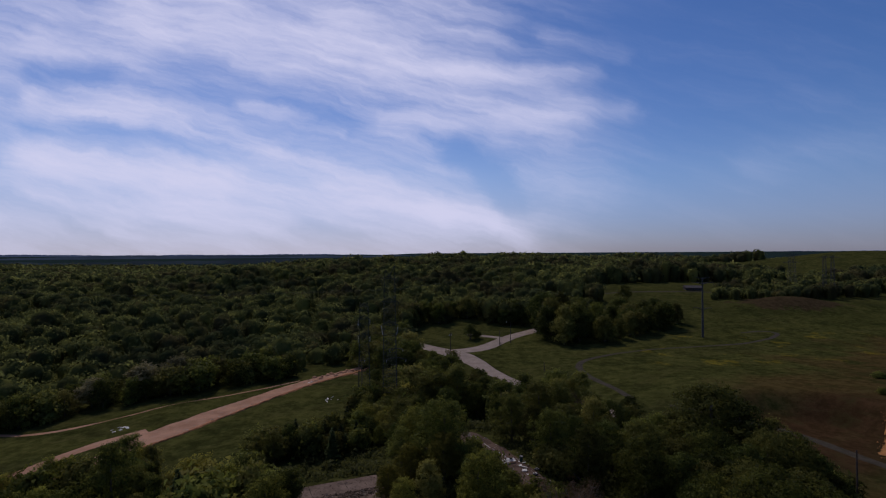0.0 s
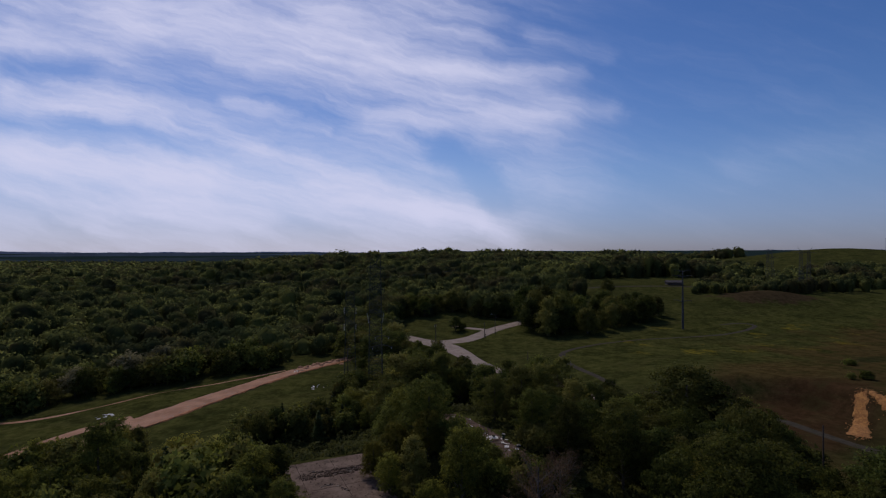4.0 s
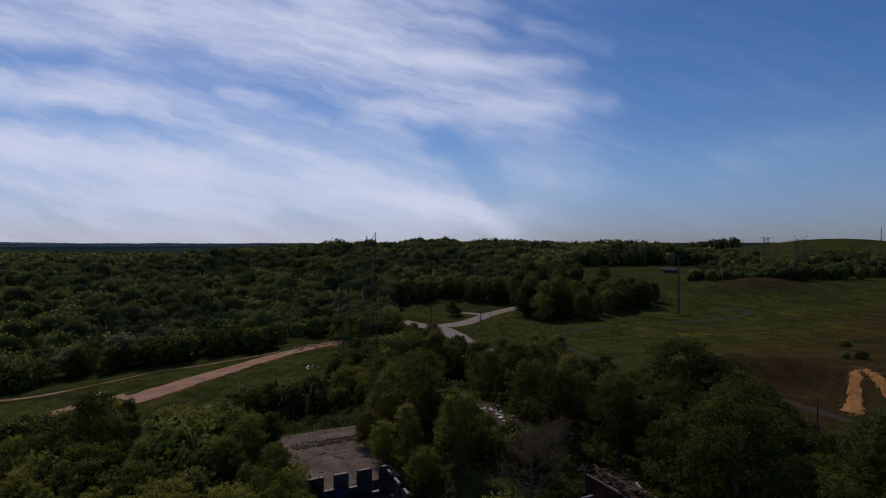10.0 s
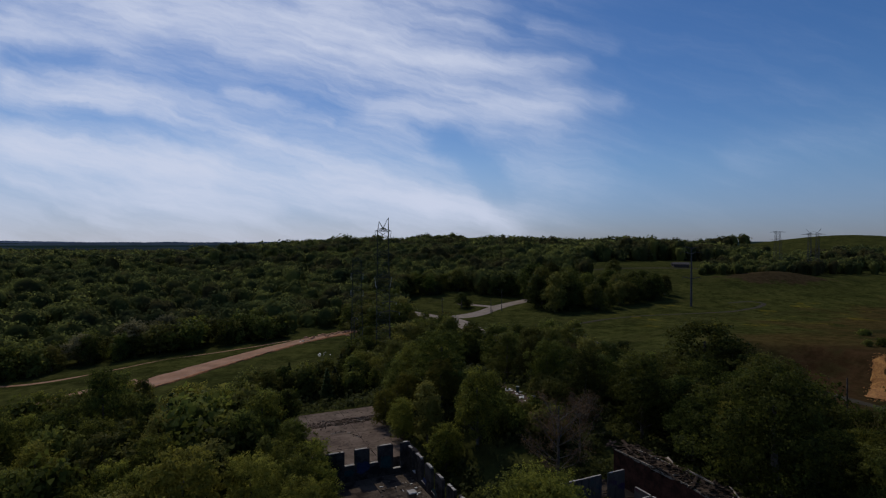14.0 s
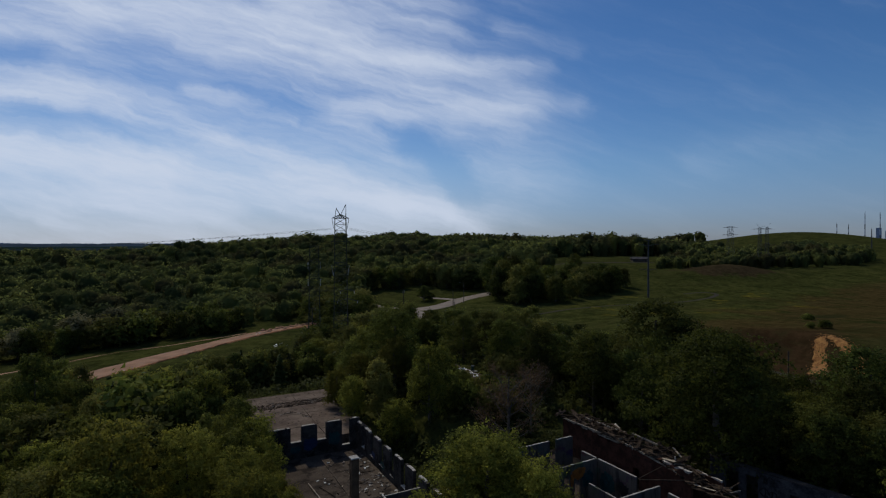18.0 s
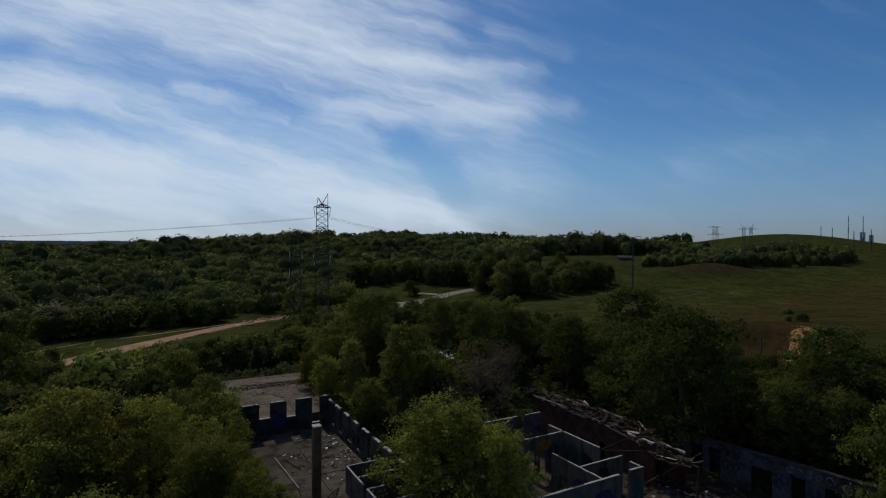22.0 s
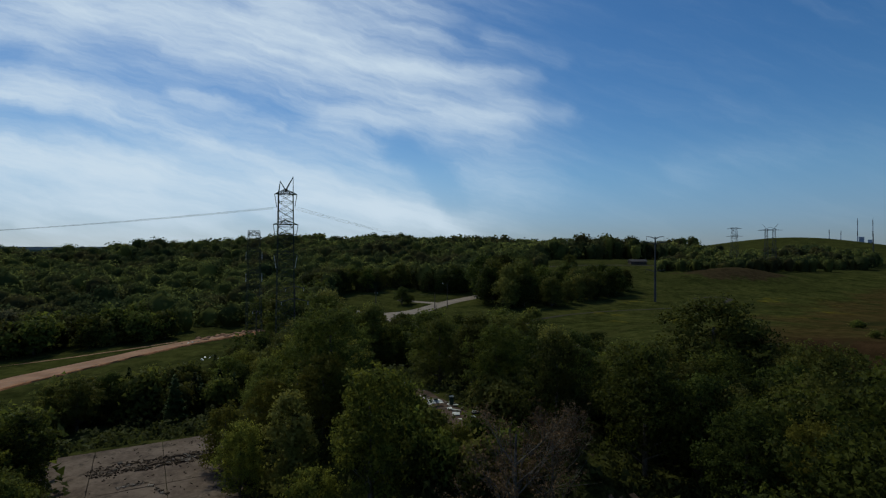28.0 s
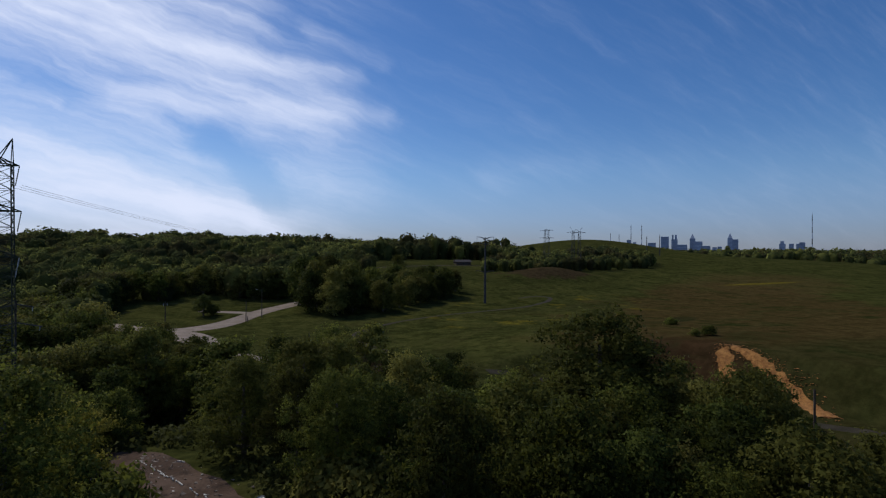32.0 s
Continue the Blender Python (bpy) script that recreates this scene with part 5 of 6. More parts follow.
wall("wall_mid", EAST, "u", 5.25, 4.1, 11.5, EZ, ET - 0.2, 0.22, [(5.4, 6.5, 0, 2.3)], PLASTER, "sprayed partition between roofless rooms", seed=26, chip=0.04)
wall("wall_rear", EAST, "v", -7.0, -2.4, 8.5, EZ, ET, 0.25, [(0.4, 1.5, 0, None)], PLASTER, "pale rear plaster wall with a doorway", seed=27, chip=0.05)
wall("wall_collapsed", EAST, "u", -5.6, -12.2, 8.6, EZ, 8.4, 0.4, [(0.6, 1.5, 0, 2.4)], RED_BRICK, "dark red brick wall under a fallen roof", seed=28, chip=0.25)
wall("wall_collapsed_back", EAST, "u", -8.9, -12.2, 10.0, EZ - 0.4, 7.3, 0.3, [], RED_BRICK, "broken rear brick wall under a fallen roof", seed=29, chip=0.3)


def blotch(name, corner, along, at, s0, z0, w, h, mat, parent, seed, face=-1):
    """A ragged field of sprayed paint standing 6 mm proud of a wall."""
    r = random.Random(seed)
    bm = bmesh.new()
    ring = []
    for k in range(22):
        a = k / 22 * 2 * math.pi
        q = 1 + r.gauss(0, 0.13)
        p, z = s0 + math.copysign(abs(math.cos(a)) ** 0.7, math.cos(a)) * w / 2 * q, z0 + math.copysign(abs(math.sin(a)) ** 0.7, math.sin(a)) * h / 2 * q
        x, y = spot(corner, p, at) if along == "u" else spot(corner, at, p)
        ring.append(bm.verts.new((x, y, z)))
    bm.faces.new(ring)
    way = RUIN_V if along == "u" else RUIN_U
    out = bmesh.ops.extrude_face_region(bm, geom=list(bm.faces))
    bmesh.ops.translate(bm, vec=(way[0] * 0.006 * -face, way[1] * 0.006 * -face, 0), verts=[v for v in out["geom"] if isinstance(v, bmesh.types.BMVert)])
    bmesh.ops.recalc_face_normals(bm, faces=bm.faces)
    part(name, bm_mesh(name, bm, mat), parent)


def by_name(name):
    return bpy.data.objects[name]


for wall_name, along, at, s0, z0, w, h, c, seed in (
        ("wall_room_back", "v", 0.127, 2.9, 6.9, 1.9, 1.3, 0, 1), ("wall_room_back", "v", 0.127, 4.0, 6.2, 0.5, 1.6, 0, 2),
        ("wall_room_back", "v", 0.134, 1.6, 5.8, 1.6, 1.9, 1, 3), ("wall_room_side", "u", 0.127, 1.7, 5.7, 2.2, 2.2, 1, 4),
        ("wall_room_side", "u", 0.127, 4.2, 5.9, 1.6, 1.5, 2, 5), ("wall_room_cross", "v", 8.312, 2.0, 6.2, 1.5, 1.9, 2, 6),
        ("wall_room_cross", "v", 8.312, 4.1, 5.4, 1.2, 1.1, 4, 7), ("wall_room_front", "v", 11.842, 5.4, 6.2, 2.2, 1.5, 3, 8),
        ("wall_room_front", "v", 11.842, 11.6, 6.0, 2.6, 1.6, 0, 9), ("wall_mid", "u", 5.362, 8.6, 6.0, 1.8, 1.4, 4, 10),
        ("wall_room_pier", "v", 11.642, 0.8, 6.2, 1.1, 2.0, 1, 11)):
    blotch("sprayed_field", EAST, along, at, s0, z0, w, h, SPRAY[c], by_name(wall_name), seed)

wall_paint()
fx, facade_way = np.array((39.9, 61.7)), np.array((0.538, -0.843))
facade_out = np.array((-0.843, -0.538))


def facade():
    """The graffiti-covered outer wall, with empty doorways darkened by an added back."""
    rng = random.Random(31)
    thing = tagged(new("wall_facade"), "long wall covered in spray paint, with black empty doorways", kind="structure")
    doors, edge, end = [(0.2, 1.7, 7.1), (2.5, 3.8, 7.1), (7.1, 9.2, 6.4), (11.0, 12.3, 6.6), (14.0, 15.3, 6.4), (17.4, 18.6, 6.4)], -1.6, 21.0
    turn = math.degrees(math.atan2(facade_way[1], facade_way[0]))
    def block(kind, a, b, lo, hi, mat, deep=0.3, back=0.0):
        bm = bmesh.new()
        c = fx + facade_way * (a + b) / 2 - facade_out * back
        lo, hi = lo - (0.5 if lo > 3 else 0), hi - 0.5
        box(bm, c[0], c[1], (lo + hi) / 2, b - a, deep, hi - lo, turn)
        part(kind, bm_mesh(kind, bm, mat), thing)
    for a, b, head in doors + [(end, end, 0)]:
        block("pier", edge, a, 2.9, 7.8 + rng.uniform(-0.03, 0.03), SHADED_PLASTER)
        if b > a:
            block("lintel", a, b, head, 7.78, SHADED_PLASTER)
        edge = b
    block("coping", -1.6, end, 7.84, 7.92, BRICK, 0.36)
    # Unseen back, roof and ends, added to keep the doorways dark.
    block("added_rear_wall", -1.6, end, 2.9, 7.1, BRICK, 0.3, 2.3)
    block("added_roof_deck", -1.6, end, 7.12, 7.24, BRICK, 2.3, 1.305)
    block("added_end_wall", -1.6, -1.3, 2.9, 7.1, BRICK, 1.98, 1.15)
    block("added_end_wall", end - 0.3, end, 2.9, 7.1, BRICK, 1.98, 1.15)
    # unreadable sprayed tags: round strokes, slanting strokes, broad fields
    def stroke(points, mat, w=0.13):
        P = [fx + facade_way * s + facade_out * 0.156 for s, z in points]
        v, f = tube([(p[0], p[1], z - 0.5) for p, (s, z) in zip(P, points)], np.full(len(points), w / 2), 5)
        part("sprayed_stroke", smooth(quads("sprayed_stroke", v, f, mat)), thing)
    for s0, z0, big, mat in ((4.3, 7.1, 0.42, SPRAY[2]), (5.1, 7.15, 0.42, SPRAY[2]), (4.5, 5.7, 0.5, SPRAY[2]), (5.4, 5.6, 0.45, SPRAY[2]), (9.8, 5.4, 0.5, SPRAY[3]), (10.3, 6.0, 0.5, SPRAY[4]),
                             (10.9, 7.25, 0.34, SPRAY[5]), (11.7, 7.2, 0.34, SPRAY[5]), (12.6, 7.25, 0.36, SPRAY[5]), (13.5, 7.2, 0.34, SPRAY[5]), (14.4, 7.2, 0.34, SPRAY[5]), (15.9, 6.9, 0.4, SPRAY[5]), (13.1, 5.6, 0.45, SPRAY[4])):
        a0, sweep = rng.uniform(0, 6.28), rng.uniform(3.2, 5.8)
        stroke([(s0 + math.cos(a0 + sweep * k / 7) * big * rng.uniform(0.75, 1.05), z0 + math.sin(a0 + sweep * k / 7) * big * rng.uniform(0.85, 1.15)) for k in range(8)], mat, 0.15)
        if rng.random() < 0.7:
            s1 = s0 + rng.uniform(-0.3, 0.4)
            stroke([(s1, z0 - big), (s1 + rng.uniform(-0.1, 0.2), z0), (s1 + rng.uniform(-0.2, 0.3), z0 + big * 0.9)], mat, 0.13)


facade()


def stick(name, a, b, w, h, mat, label, category, group=""):
    bm = bmesh.new()
    beam(bm, a, b, w, h)
    bmesh.ops.bevel(bm, geom=list(bm.edges), offset=min(w, h) * 0.12, segments=1, affect="EDGES")
    return tagged(new(name, bm_mesh(name, bm, mat)), label, category, group)


# the fallen roof: rafters, boards and felt tipped over the red brick walls
rng = random.Random(77)
roof = tagged(new("fallen_roof"), "collapsed charred timber roof lying along the brick wall", "roof")


def roof_z(u, v):
    """Height of the wreck: it sags between its walls and falls away towards the end."""
    return 8.75 - 1.9 * float(ease(u, 2.5, 11.5)) - 0.10 * abs(v + 5.2) ** 1.3


for k in range(44):
    u = -12.2 + k * 0.54 + rng.uniform(-0.2, 0.2)
    v0, v1, du = -5.0 + rng.uniform(-0.3, 0.5), -9.0 + rng.uniform(-0.8, 1.6), rng.gauss(0, 0.7)
    xa, ya = spot(EAST, u, v0)
    xb, yb = spot(EAST, u + du, v1)
    bm = bmesh.new()
    beam(bm, (xa, ya, roof_z(u, v0) + rng.uniform(-0.2, 0.1)), (xb, yb, roof_z(u + du, v1) + rng.uniform(-0.35, 0.35)), rng.uniform(0.07, 0.14), rng.uniform(0.14, 0.24))
    part("rafter", bm_mesh("rafter", bm, PALE_WOOD if rng.random() < 0.08 else TIMBER), roof)
for k in range(150):
    u, v = rng.uniform(-12.4, 11.5), rng.uniform(-9.2, -4.8)
    x, y = spot(EAST, u, v)
    bm = bmesh.new()
    lengthy = rng.uniform(0.5, 3.0)
    box(bm, 0, 0, 0, lengthy, rng.uniform(0.10, 0.42), rng.uniform(0.03, 0.07))
    for vert in bm.verts:
        vert.co += Vector((rng.gauss(0, 0.08 * lengthy), rng.gauss(0, 0.04), rng.gauss(0, 0.02)))
    bmesh.ops.transform(bm, matrix=pose(x, y, roof_z(u, v) + rng.uniform(0.05, 0.5), rng.gauss(0, 14), rng.gauss(0, 12), TURN + rng.choice((0, 0, 90)) + rng.gauss(0, 26)), verts=bm.verts)
    part("board", bm_mesh("board", bm, PALE_WOOD if rng.random() < 0.07 else TIMBER), roof)
# sheets of sagging felt between the rafters
for k in range(9):
    u = -11.5 + k * 2.3 + rng.uniform(-0.3, 0.3)
    X, Y, Z = np.zeros((6, 6)), np.zeros((6, 6)), np.zeros((6, 6))
    for i in range(6):
        for j in range(6):
            uu, vv = u + 2.0 * i / 5 + rng.gauss(0, 0.12), -5.1 - 3.5 * j / 5 + rng.gauss(0, 0.15)
            X[i, j], Y[i, j] = spot(EAST, uu, vv)
            Z[i, j] = roof_z(uu, vv) - 0.12 + rng.gauss(0, 0.1)
    part("felt_sheet", grid("felt_sheet", X, Y, Z, TIMBER), roof)
for u0, v0, u1, v1, up, w in ((-11.0, -4.6, -4.2, -4.9, 0.1, 0.12), (-6.5, -4.8, 0.8, -5.0, -0.05, 0.1), (-1.5, -7.6, 2.8, -7.1, 0.7, 0.14), (-10, -7.2, -4, -7.6, 0.4, 0.1), (0.5, -5.0, 6.8, -5.4, -0.1, 0.12)):
    (xa, ya), (xb, yb) = spot(EAST, u0, v0), spot(EAST, u1, v1)
    bm = bmesh.new()
    beam(bm, (xa, ya, roof_z(u0, v0) + up), (xb, yb, roof_z(u1, v1) + up), w, w * 1.3)
    part("batten", bm_mesh("batten", bm, PALE_WOOD), roof, "bleached batten")
# iron posts and fallen poles before the collapsed end
for u, v, top in ((9.0, -6.6, 7.6), (5.1, -7.2, 8.6), (12.6, -7.4, 6.9)):
    x, y = spot(EAST, u, v)
    stick("post", (x, y, EZ - 0.4), (x + 0.1, y, top), 0.14, 0.14, COPING if u == 5.1 else TIMBER, "upright post still standing by the collapsed wall", "post", "posts by the collapsed wall")
for u0, v0, z0, u1, v1, z1 in ((6.0, -0.3, 7.7, 9.0, -6.6, 7.4), (9.0, -6.6, 7.3, 13.5, -10.0, 5.6), (8.4, -3.0, 3.9, 11.6, -9.4, 7.6), (5.9, -0.2, 7.75, 5.1, -5.5, 7.9)):
    (xa, ya), (xb, yb) = spot(EAST, u0, v0), spot(EAST, u1, v1)
    stick("fallen_pole", (xa, ya, z0), (xb, yb, z1), 0.09, 0.09, TIMBER, "thin dark pole propped across the ruined rooms", "pole", "fallen poles")

# ---- pylons, poles and wires ----
def lattice(thing, x, y, z0, z1, wide0, wide1, panels, turn, bar, mat):
    """Four legs and, panel by panel, crossed braces with a belt."""
    c, s = math.cos(radians(turn)), math.sin(radians(turn))
    def corner(k, z):
        f = (z - z0) / (z1 - z0)
        w = (wide0 + (wide1 - wide0) * f) / 2
        a, b = ((1, 1), (-1, 1), (-1, -1), (1, -1))[k]
        return Vector((x + (a * c - b * s) * w, y + (a * s + b * c) * w, z))
    for k in range(4):
        bm = bmesh.new()
        beam(bm, corner(k, z0 - 0.4), corner(k, z1), bar * 1.8)
        part("leg", bm_mesh("leg", bm, mat), thing)
    for i in range(panels):
        a, b = z0 + (z1 - z0) * i / panels, z0 + (z1 - z0) * (i + 1) / panels
        for k in range(4):
            for p, q, name in ((corner(k, a), corner((k + 1) % 4, b), "brace"), (corner((k + 1) % 4, a), corner(k, b), "brace"), (corner(k, b), corner((k + 1) % 4, b), "belt")):
                bm = bmesh.new()
                beam(bm, p, q, bar)
                part(name, bm_mesh(name, bm, mat), thing)


def insulator(thing, a, b, mat):
    """A string of discs hanging from a to b."""
    n = 9
    P = [np.array(a) + (np.array(b) - np.array(a)) * i / (2 * n) for i in range(2 * n + 1)]
    v, f = tube(P, [0.04 if i % 2 == 0 else 0.11 for i in range(2 * n + 1)], 8)
    part("insulator", smooth(quads("insulator", v, f, mat)), thing)


def cross_arm(thing, x, y, z, half, turn, bar, mat, rise=0.0):
    c, s = math.cos(radians(turn)), math.sin(radians(turn))
    arms = []
    for e in (-1, 1):
        tip = Vector((x + e * half * c, y + e * half * s, z + rise))
        arm = None
        for off in (-0.5, 0.5):
            root = (x - off * s * 3.6, y + off * c * 3.6)
            half_way = (x + e * half * 0.5 * c - off * s * 1.8, y + e * half * 0.5 * s + off * c * 1.8, z + rise * 0.5)
            for a, b, w in (((*root, z), tip, bar * 1.3), ((*root, z + 1.1), tip, bar), (half_way, (*root, z + 1.1), bar * 0.8)):
                bm = bmesh.new()
                beam(bm, a, b, w)
                if arm is None:
                    arm = part("cross_arm", bm_mesh("cross_arm", bm, mat), thing)
                else:
                    part("bar", bm_mesh("bar", bm, mat), arm)
        arms.append(arm)
    return arms


PX, PY, PTURN = -17.3, 169.0, 8.0
pylon = tagged(new("pylon"), "tall dark lattice steel pylon with two earth-wire peaks", "pylon", "pylons")
lattice(pylon, PX, PY, high(PX, PY), 42.0, 4.6, 3.4, 21, PTURN, 0.075, DARK_STEEL)
pc, ps = math.cos(radians(PTURN)), math.sin(radians(PTURN))
for z, half in ((42.0, 2.6), (34.6, 2.9), (27.2, 2.7)):
    for e, arm in zip((-1, 1), cross_arm(pylon, PX, PY, z, half, PTURN, 0.13, DARK_STEEL)):
        tx, ty = PX + e * half * pc, PY + e * half * ps
        insulator(arm, (tx, ty, z - 0.1), (tx - e * 0.5 * pc, ty, z - 3.3), GLASSY if z < 30 else DARK_STEEL)
for e, top in ((-1, 45.1), (1, 46.3)):
    bm = bmesh.new()
    tip = (PX + e * 1.5 * pc + 0.2, PY + e * 1.5 * ps, top)
    for du, dv in ((1.7 * e, 1.7), (1.7 * e, -1.7), (-0.5 * e, 1.7), (-0.5 * e, -1.7)):
        beam(bm, (PX + du * pc - dv * ps, PY + du * ps + dv * pc, 42.0), tip, 0.12)
    part("peak", bm_mesh("peak", bm, DARK_STEEL), pylon)

LX, LY = -26.9, 178.0
low_pylon = tagged(new("pylon"), "smaller dark lattice steel pylon with flat top", "pylon", "pylons")
lattice(low_pylon, LX, LY, high(LX, LY), 33.4, 4.0, 2.6, 14, 6, 0.055, DARK_STEEL)
for z, half in ((32.2, 1.6), (28.0, 2.0), (22.4, 2.0)):
    for e, arm in zip((-1, 1), cross_arm(low_pylon, LX, LY, z, half, 6, 0.09, DARK_STEEL)):
        insulator(arm, (LX + e * half, LY, z - 0.1), (LX + e * half, LY, z - 2.3), GLASSY if z < 30 else DARK_STEEL)


def wire(name, a, b, sag, radius=0.025, n=26, label="thin sagging overhead power line"):
    A, B = np.array(a, float), np.array(b, float)
    f = np.linspace(0, 1, n)
    P = A + (B - A) * f[:, None]
    P[:, 2] -= 4 * sag * f * (1 - f)
    v, g = tube(P, np.full(n, radius), 4)
    return tagged(new(name, smooth(quads(name, v, g, DARK_STEEL))), label, "power line", "power lines")


for e in (-1, 0, 1):
    wire("power_line", (PX + 2.5 * pc + e * 0.45, PY + 2.5 * ps, 38.6 + 0.25 * e), (119 + e * 2, 750, 50), 7, 0.022)
    wire("power_line", (PX - 2.5 * pc + e * 0.45, PY - 2.5 * ps, 38.6 + 0.25 * e), (-380 + e * 3, 330, 38), 6, 0.022)


def wood_pole(x, y, h, label, arms=(), lamp=0):
    thing = tagged(new("utility_pole"), label, "utility pole", "wooden utility poles")
    z = high(x, y)
    v, f = tube([(x, y, z - 0.5), (x, y, z + h * 0.5), (x, y, z + h)], [0.19, 0.16, 0.12], 8)
    part("pole", smooth(quads("pole", v, f, POLE_WOOD)), thing)
    for dz, half, turn, droop in arms:
        c, s = math.cos(radians(turn)) * half, math.sin(radians(turn)) * half
        bm = bmesh.new()
        beam(bm, (x - c, y - s, z + h - dz - droop), (x, y, z + h - dz), 0.14, 0.18)
        beam(bm, (x, y, z + h - dz), (x + c, y + s, z + h - dz - droop), 0.14, 0.18)
        arm = part("cross_arm", bm_mesh("cross_arm", bm, GREY_STEEL if droop else POLE_WOOD), thing)
        for e in (-1, 1):
            insulator(arm, (x + e * c * 0.9, y + e * s * 0.9, z + h - dz - droop), (x + e * c * 0.9, y + e * s * 0.9, z + h - dz - droop - 0.7), GLASSY)
    if lamp:
        bm = bmesh.new()
        beam(bm, (x, y, z + h - 0.6), (x - lamp, y - 0.3, z + h - 0.1), 0.06)
        lamp_arm = part("lamp_arm", bm_mesh("lamp_arm", bm, GREY_STEEL), thing)
        bm = bmesh.new()
        box(bm, x - lamp - 0.3, y - 0.35, z + h - 0.1, 0.7, 0.3, 0.16)
        bmesh.ops.bevel(bm, geom=list(bm.edges), offset=0.05, segments=2, affect="EDGES")
        part("lamp_head", bm_mesh("lamp_head", bm, WHITE), lamp_arm, "pale street lamp head")
    return thing


wood_pole(3.3, 249, 12, "dark wooden utility pole beside the road fork", [(0.7, 1.1, 60, 0)])
wood_pole(29.5, 275.5, 8, "short dark wooden utility pole on the verge")
wood_pole(36.0, 282.0, 11.5, "wooden pole with a street lamp on an arm", (), 1.8)
wood_pole(-15.4, 171, 20, "tall wooden pole with drooping steel cross arms", [(0.6, 2.4, 8, 0.6), (3.6, 3.5, 8, 0.9)])
wood_pole(-30.5, 196, 11, "dark wooden utility pole in the scrub", [(0.6, 1.1, 10, 0)])
wood_pole(79.3, 101.1, 11.8 - high(79.3, 101.1), "bare wooden post beside the gravel track")
wood_pole(42.5, 222, 4, "short bare wooden post in the meadow")
wood_pole(30.0, 274.5, 2.1, "short dark gate post beside the road")
wire("power_line", (3.3, 249, 12.0), (29.5, 275.5, 8.6), 0.5, 0.02)
wire("power_line", (29.5, 275.5, 8.4), (36.0, 282.0, 11.8), 0.2, 0.02)
wire("power_line", (3.3, 249, 12.0), (-30.5, 196, 10.6), 1.0, 0.02)


def steel_pole(x, y, z, h, turn, label, levels, half):
    """A tapered steel pole with pairs of upswept arms."""
    thing = tagged(new("transmission_pole"), label, "power pole", "steel transmission poles")
    v, f = tube([(x, y, z - 0.5), (x, y, z + h * 0.5), (x, y, z + h)], [0.62, 0.48, 0.28], 12)
    part("shaft", smooth(quads("shaft", v, f, GREY_STEEL)), thing)
    c, s = math.cos(radians(turn)), math.sin(radians(turn))
    for dz, w in levels:
        for e in (-1, 1):
            pts = [(x, y, z + h - dz), (x + e * w * 0.5 * c, y + e * w * 0.5 * s, z + h - dz + 0.9), (x + e * w * c, y + e * w * s, z + h - dz + 1.1)]
            v, f = tube(pts, [0.24, 0.17, 0.11], 8)
            arm = part("arm", smooth(quads("arm", v, f, GREY_STEEL)), thing)
            insulator(arm, pts[2], (pts[2][0], pts[2][1], pts[2][2] - 1.8), DARK_STEEL)
    return thing


SX, SY = 145.0, 293.5
steel_pole(SX, SY, high(SX, SY), 36 - high(SX, SY), -25, "tall grey steel transmission pole with three pairs of arms", ((0.9, 4.2), (3.8, 5.6), (18.0, 4.6)), 4)

# far pylons beyond the trees
for x, y, top, wide, kind in ((290, 436, 48.2, 4.2, "flat"), (305, 415, 49.8, 4.0, "split")):
    far = tagged(new("pylon"), "distant grey lattice pylon above the treeline", "pylon", "pylons")
    if kind == "flat":
        lattice(far, x, y, high(x, y), top - 0.5, 6.0, 3.0, 9, 35, 0.075, GREY_STEEL)
        for z, half in ((top - 0.6, 5.6), (top - 7.0, 6.2)):
            cross_arm(far, x, y, z, half, -35, 0.10, GREY_STEEL)
    else:
        for e in (-1, 1):
            lattice(far, x + e * 2.6 * math.cos(radians(-35)), y + e * 2.6 * math.sin(radians(-35)), high(x, y), top - 3.2, 3.0, 1.6, 9, 35, 0.065, GREY_STEEL)
            cross_arm(far, x + e * 2.6 * math.cos(radians(-35)), y + e * 2.6 * math.sin(radians(-35)), top - 4.4, 5.6, -35, 0.09, GREY_STEEL, 0.0)
            bm = bmesh.new()
            ox, oy = math.cos(radians(-35)), math.sin(radians(-35))
            beam(bm, (x + e * 2.6 * ox, y + e * 2.6 * oy, top - 3.2), (x + e * 5.0 * ox, y + e * 5.0 * oy, top + 0.4), 0.2)
            beam(bm, (x + e * 2.6 * ox, y + e * 2.6 * oy, top - 3.2), (x, y, top - 1.8), 0.16)
            part("peak", bm_mesh("peak", bm, GREY_STEEL), far)


# ---- far things: direction from the viewpoint over the ruins, distance, sizes ----
def bearing(az, dist):
    return 10.5 + dist * math.sin(radians(az)), 63 + dist * math.cos(radians(az))


# Distance haze is mixed into both base colours as pale blue.
CITY = mottled("haze_tinted_concrete", (0.26, 0.31, 0.40), (0.34, 0.39, 0.48), 0.02, 0.8, relief=0.0, vary=0.4)
CITY_GLASS = mottled("haze_tinted_glazing", (0.15, 0.19, 0.27), (0.20, 0.245, 0.33), 0.05, 0.4, relief=0.0)


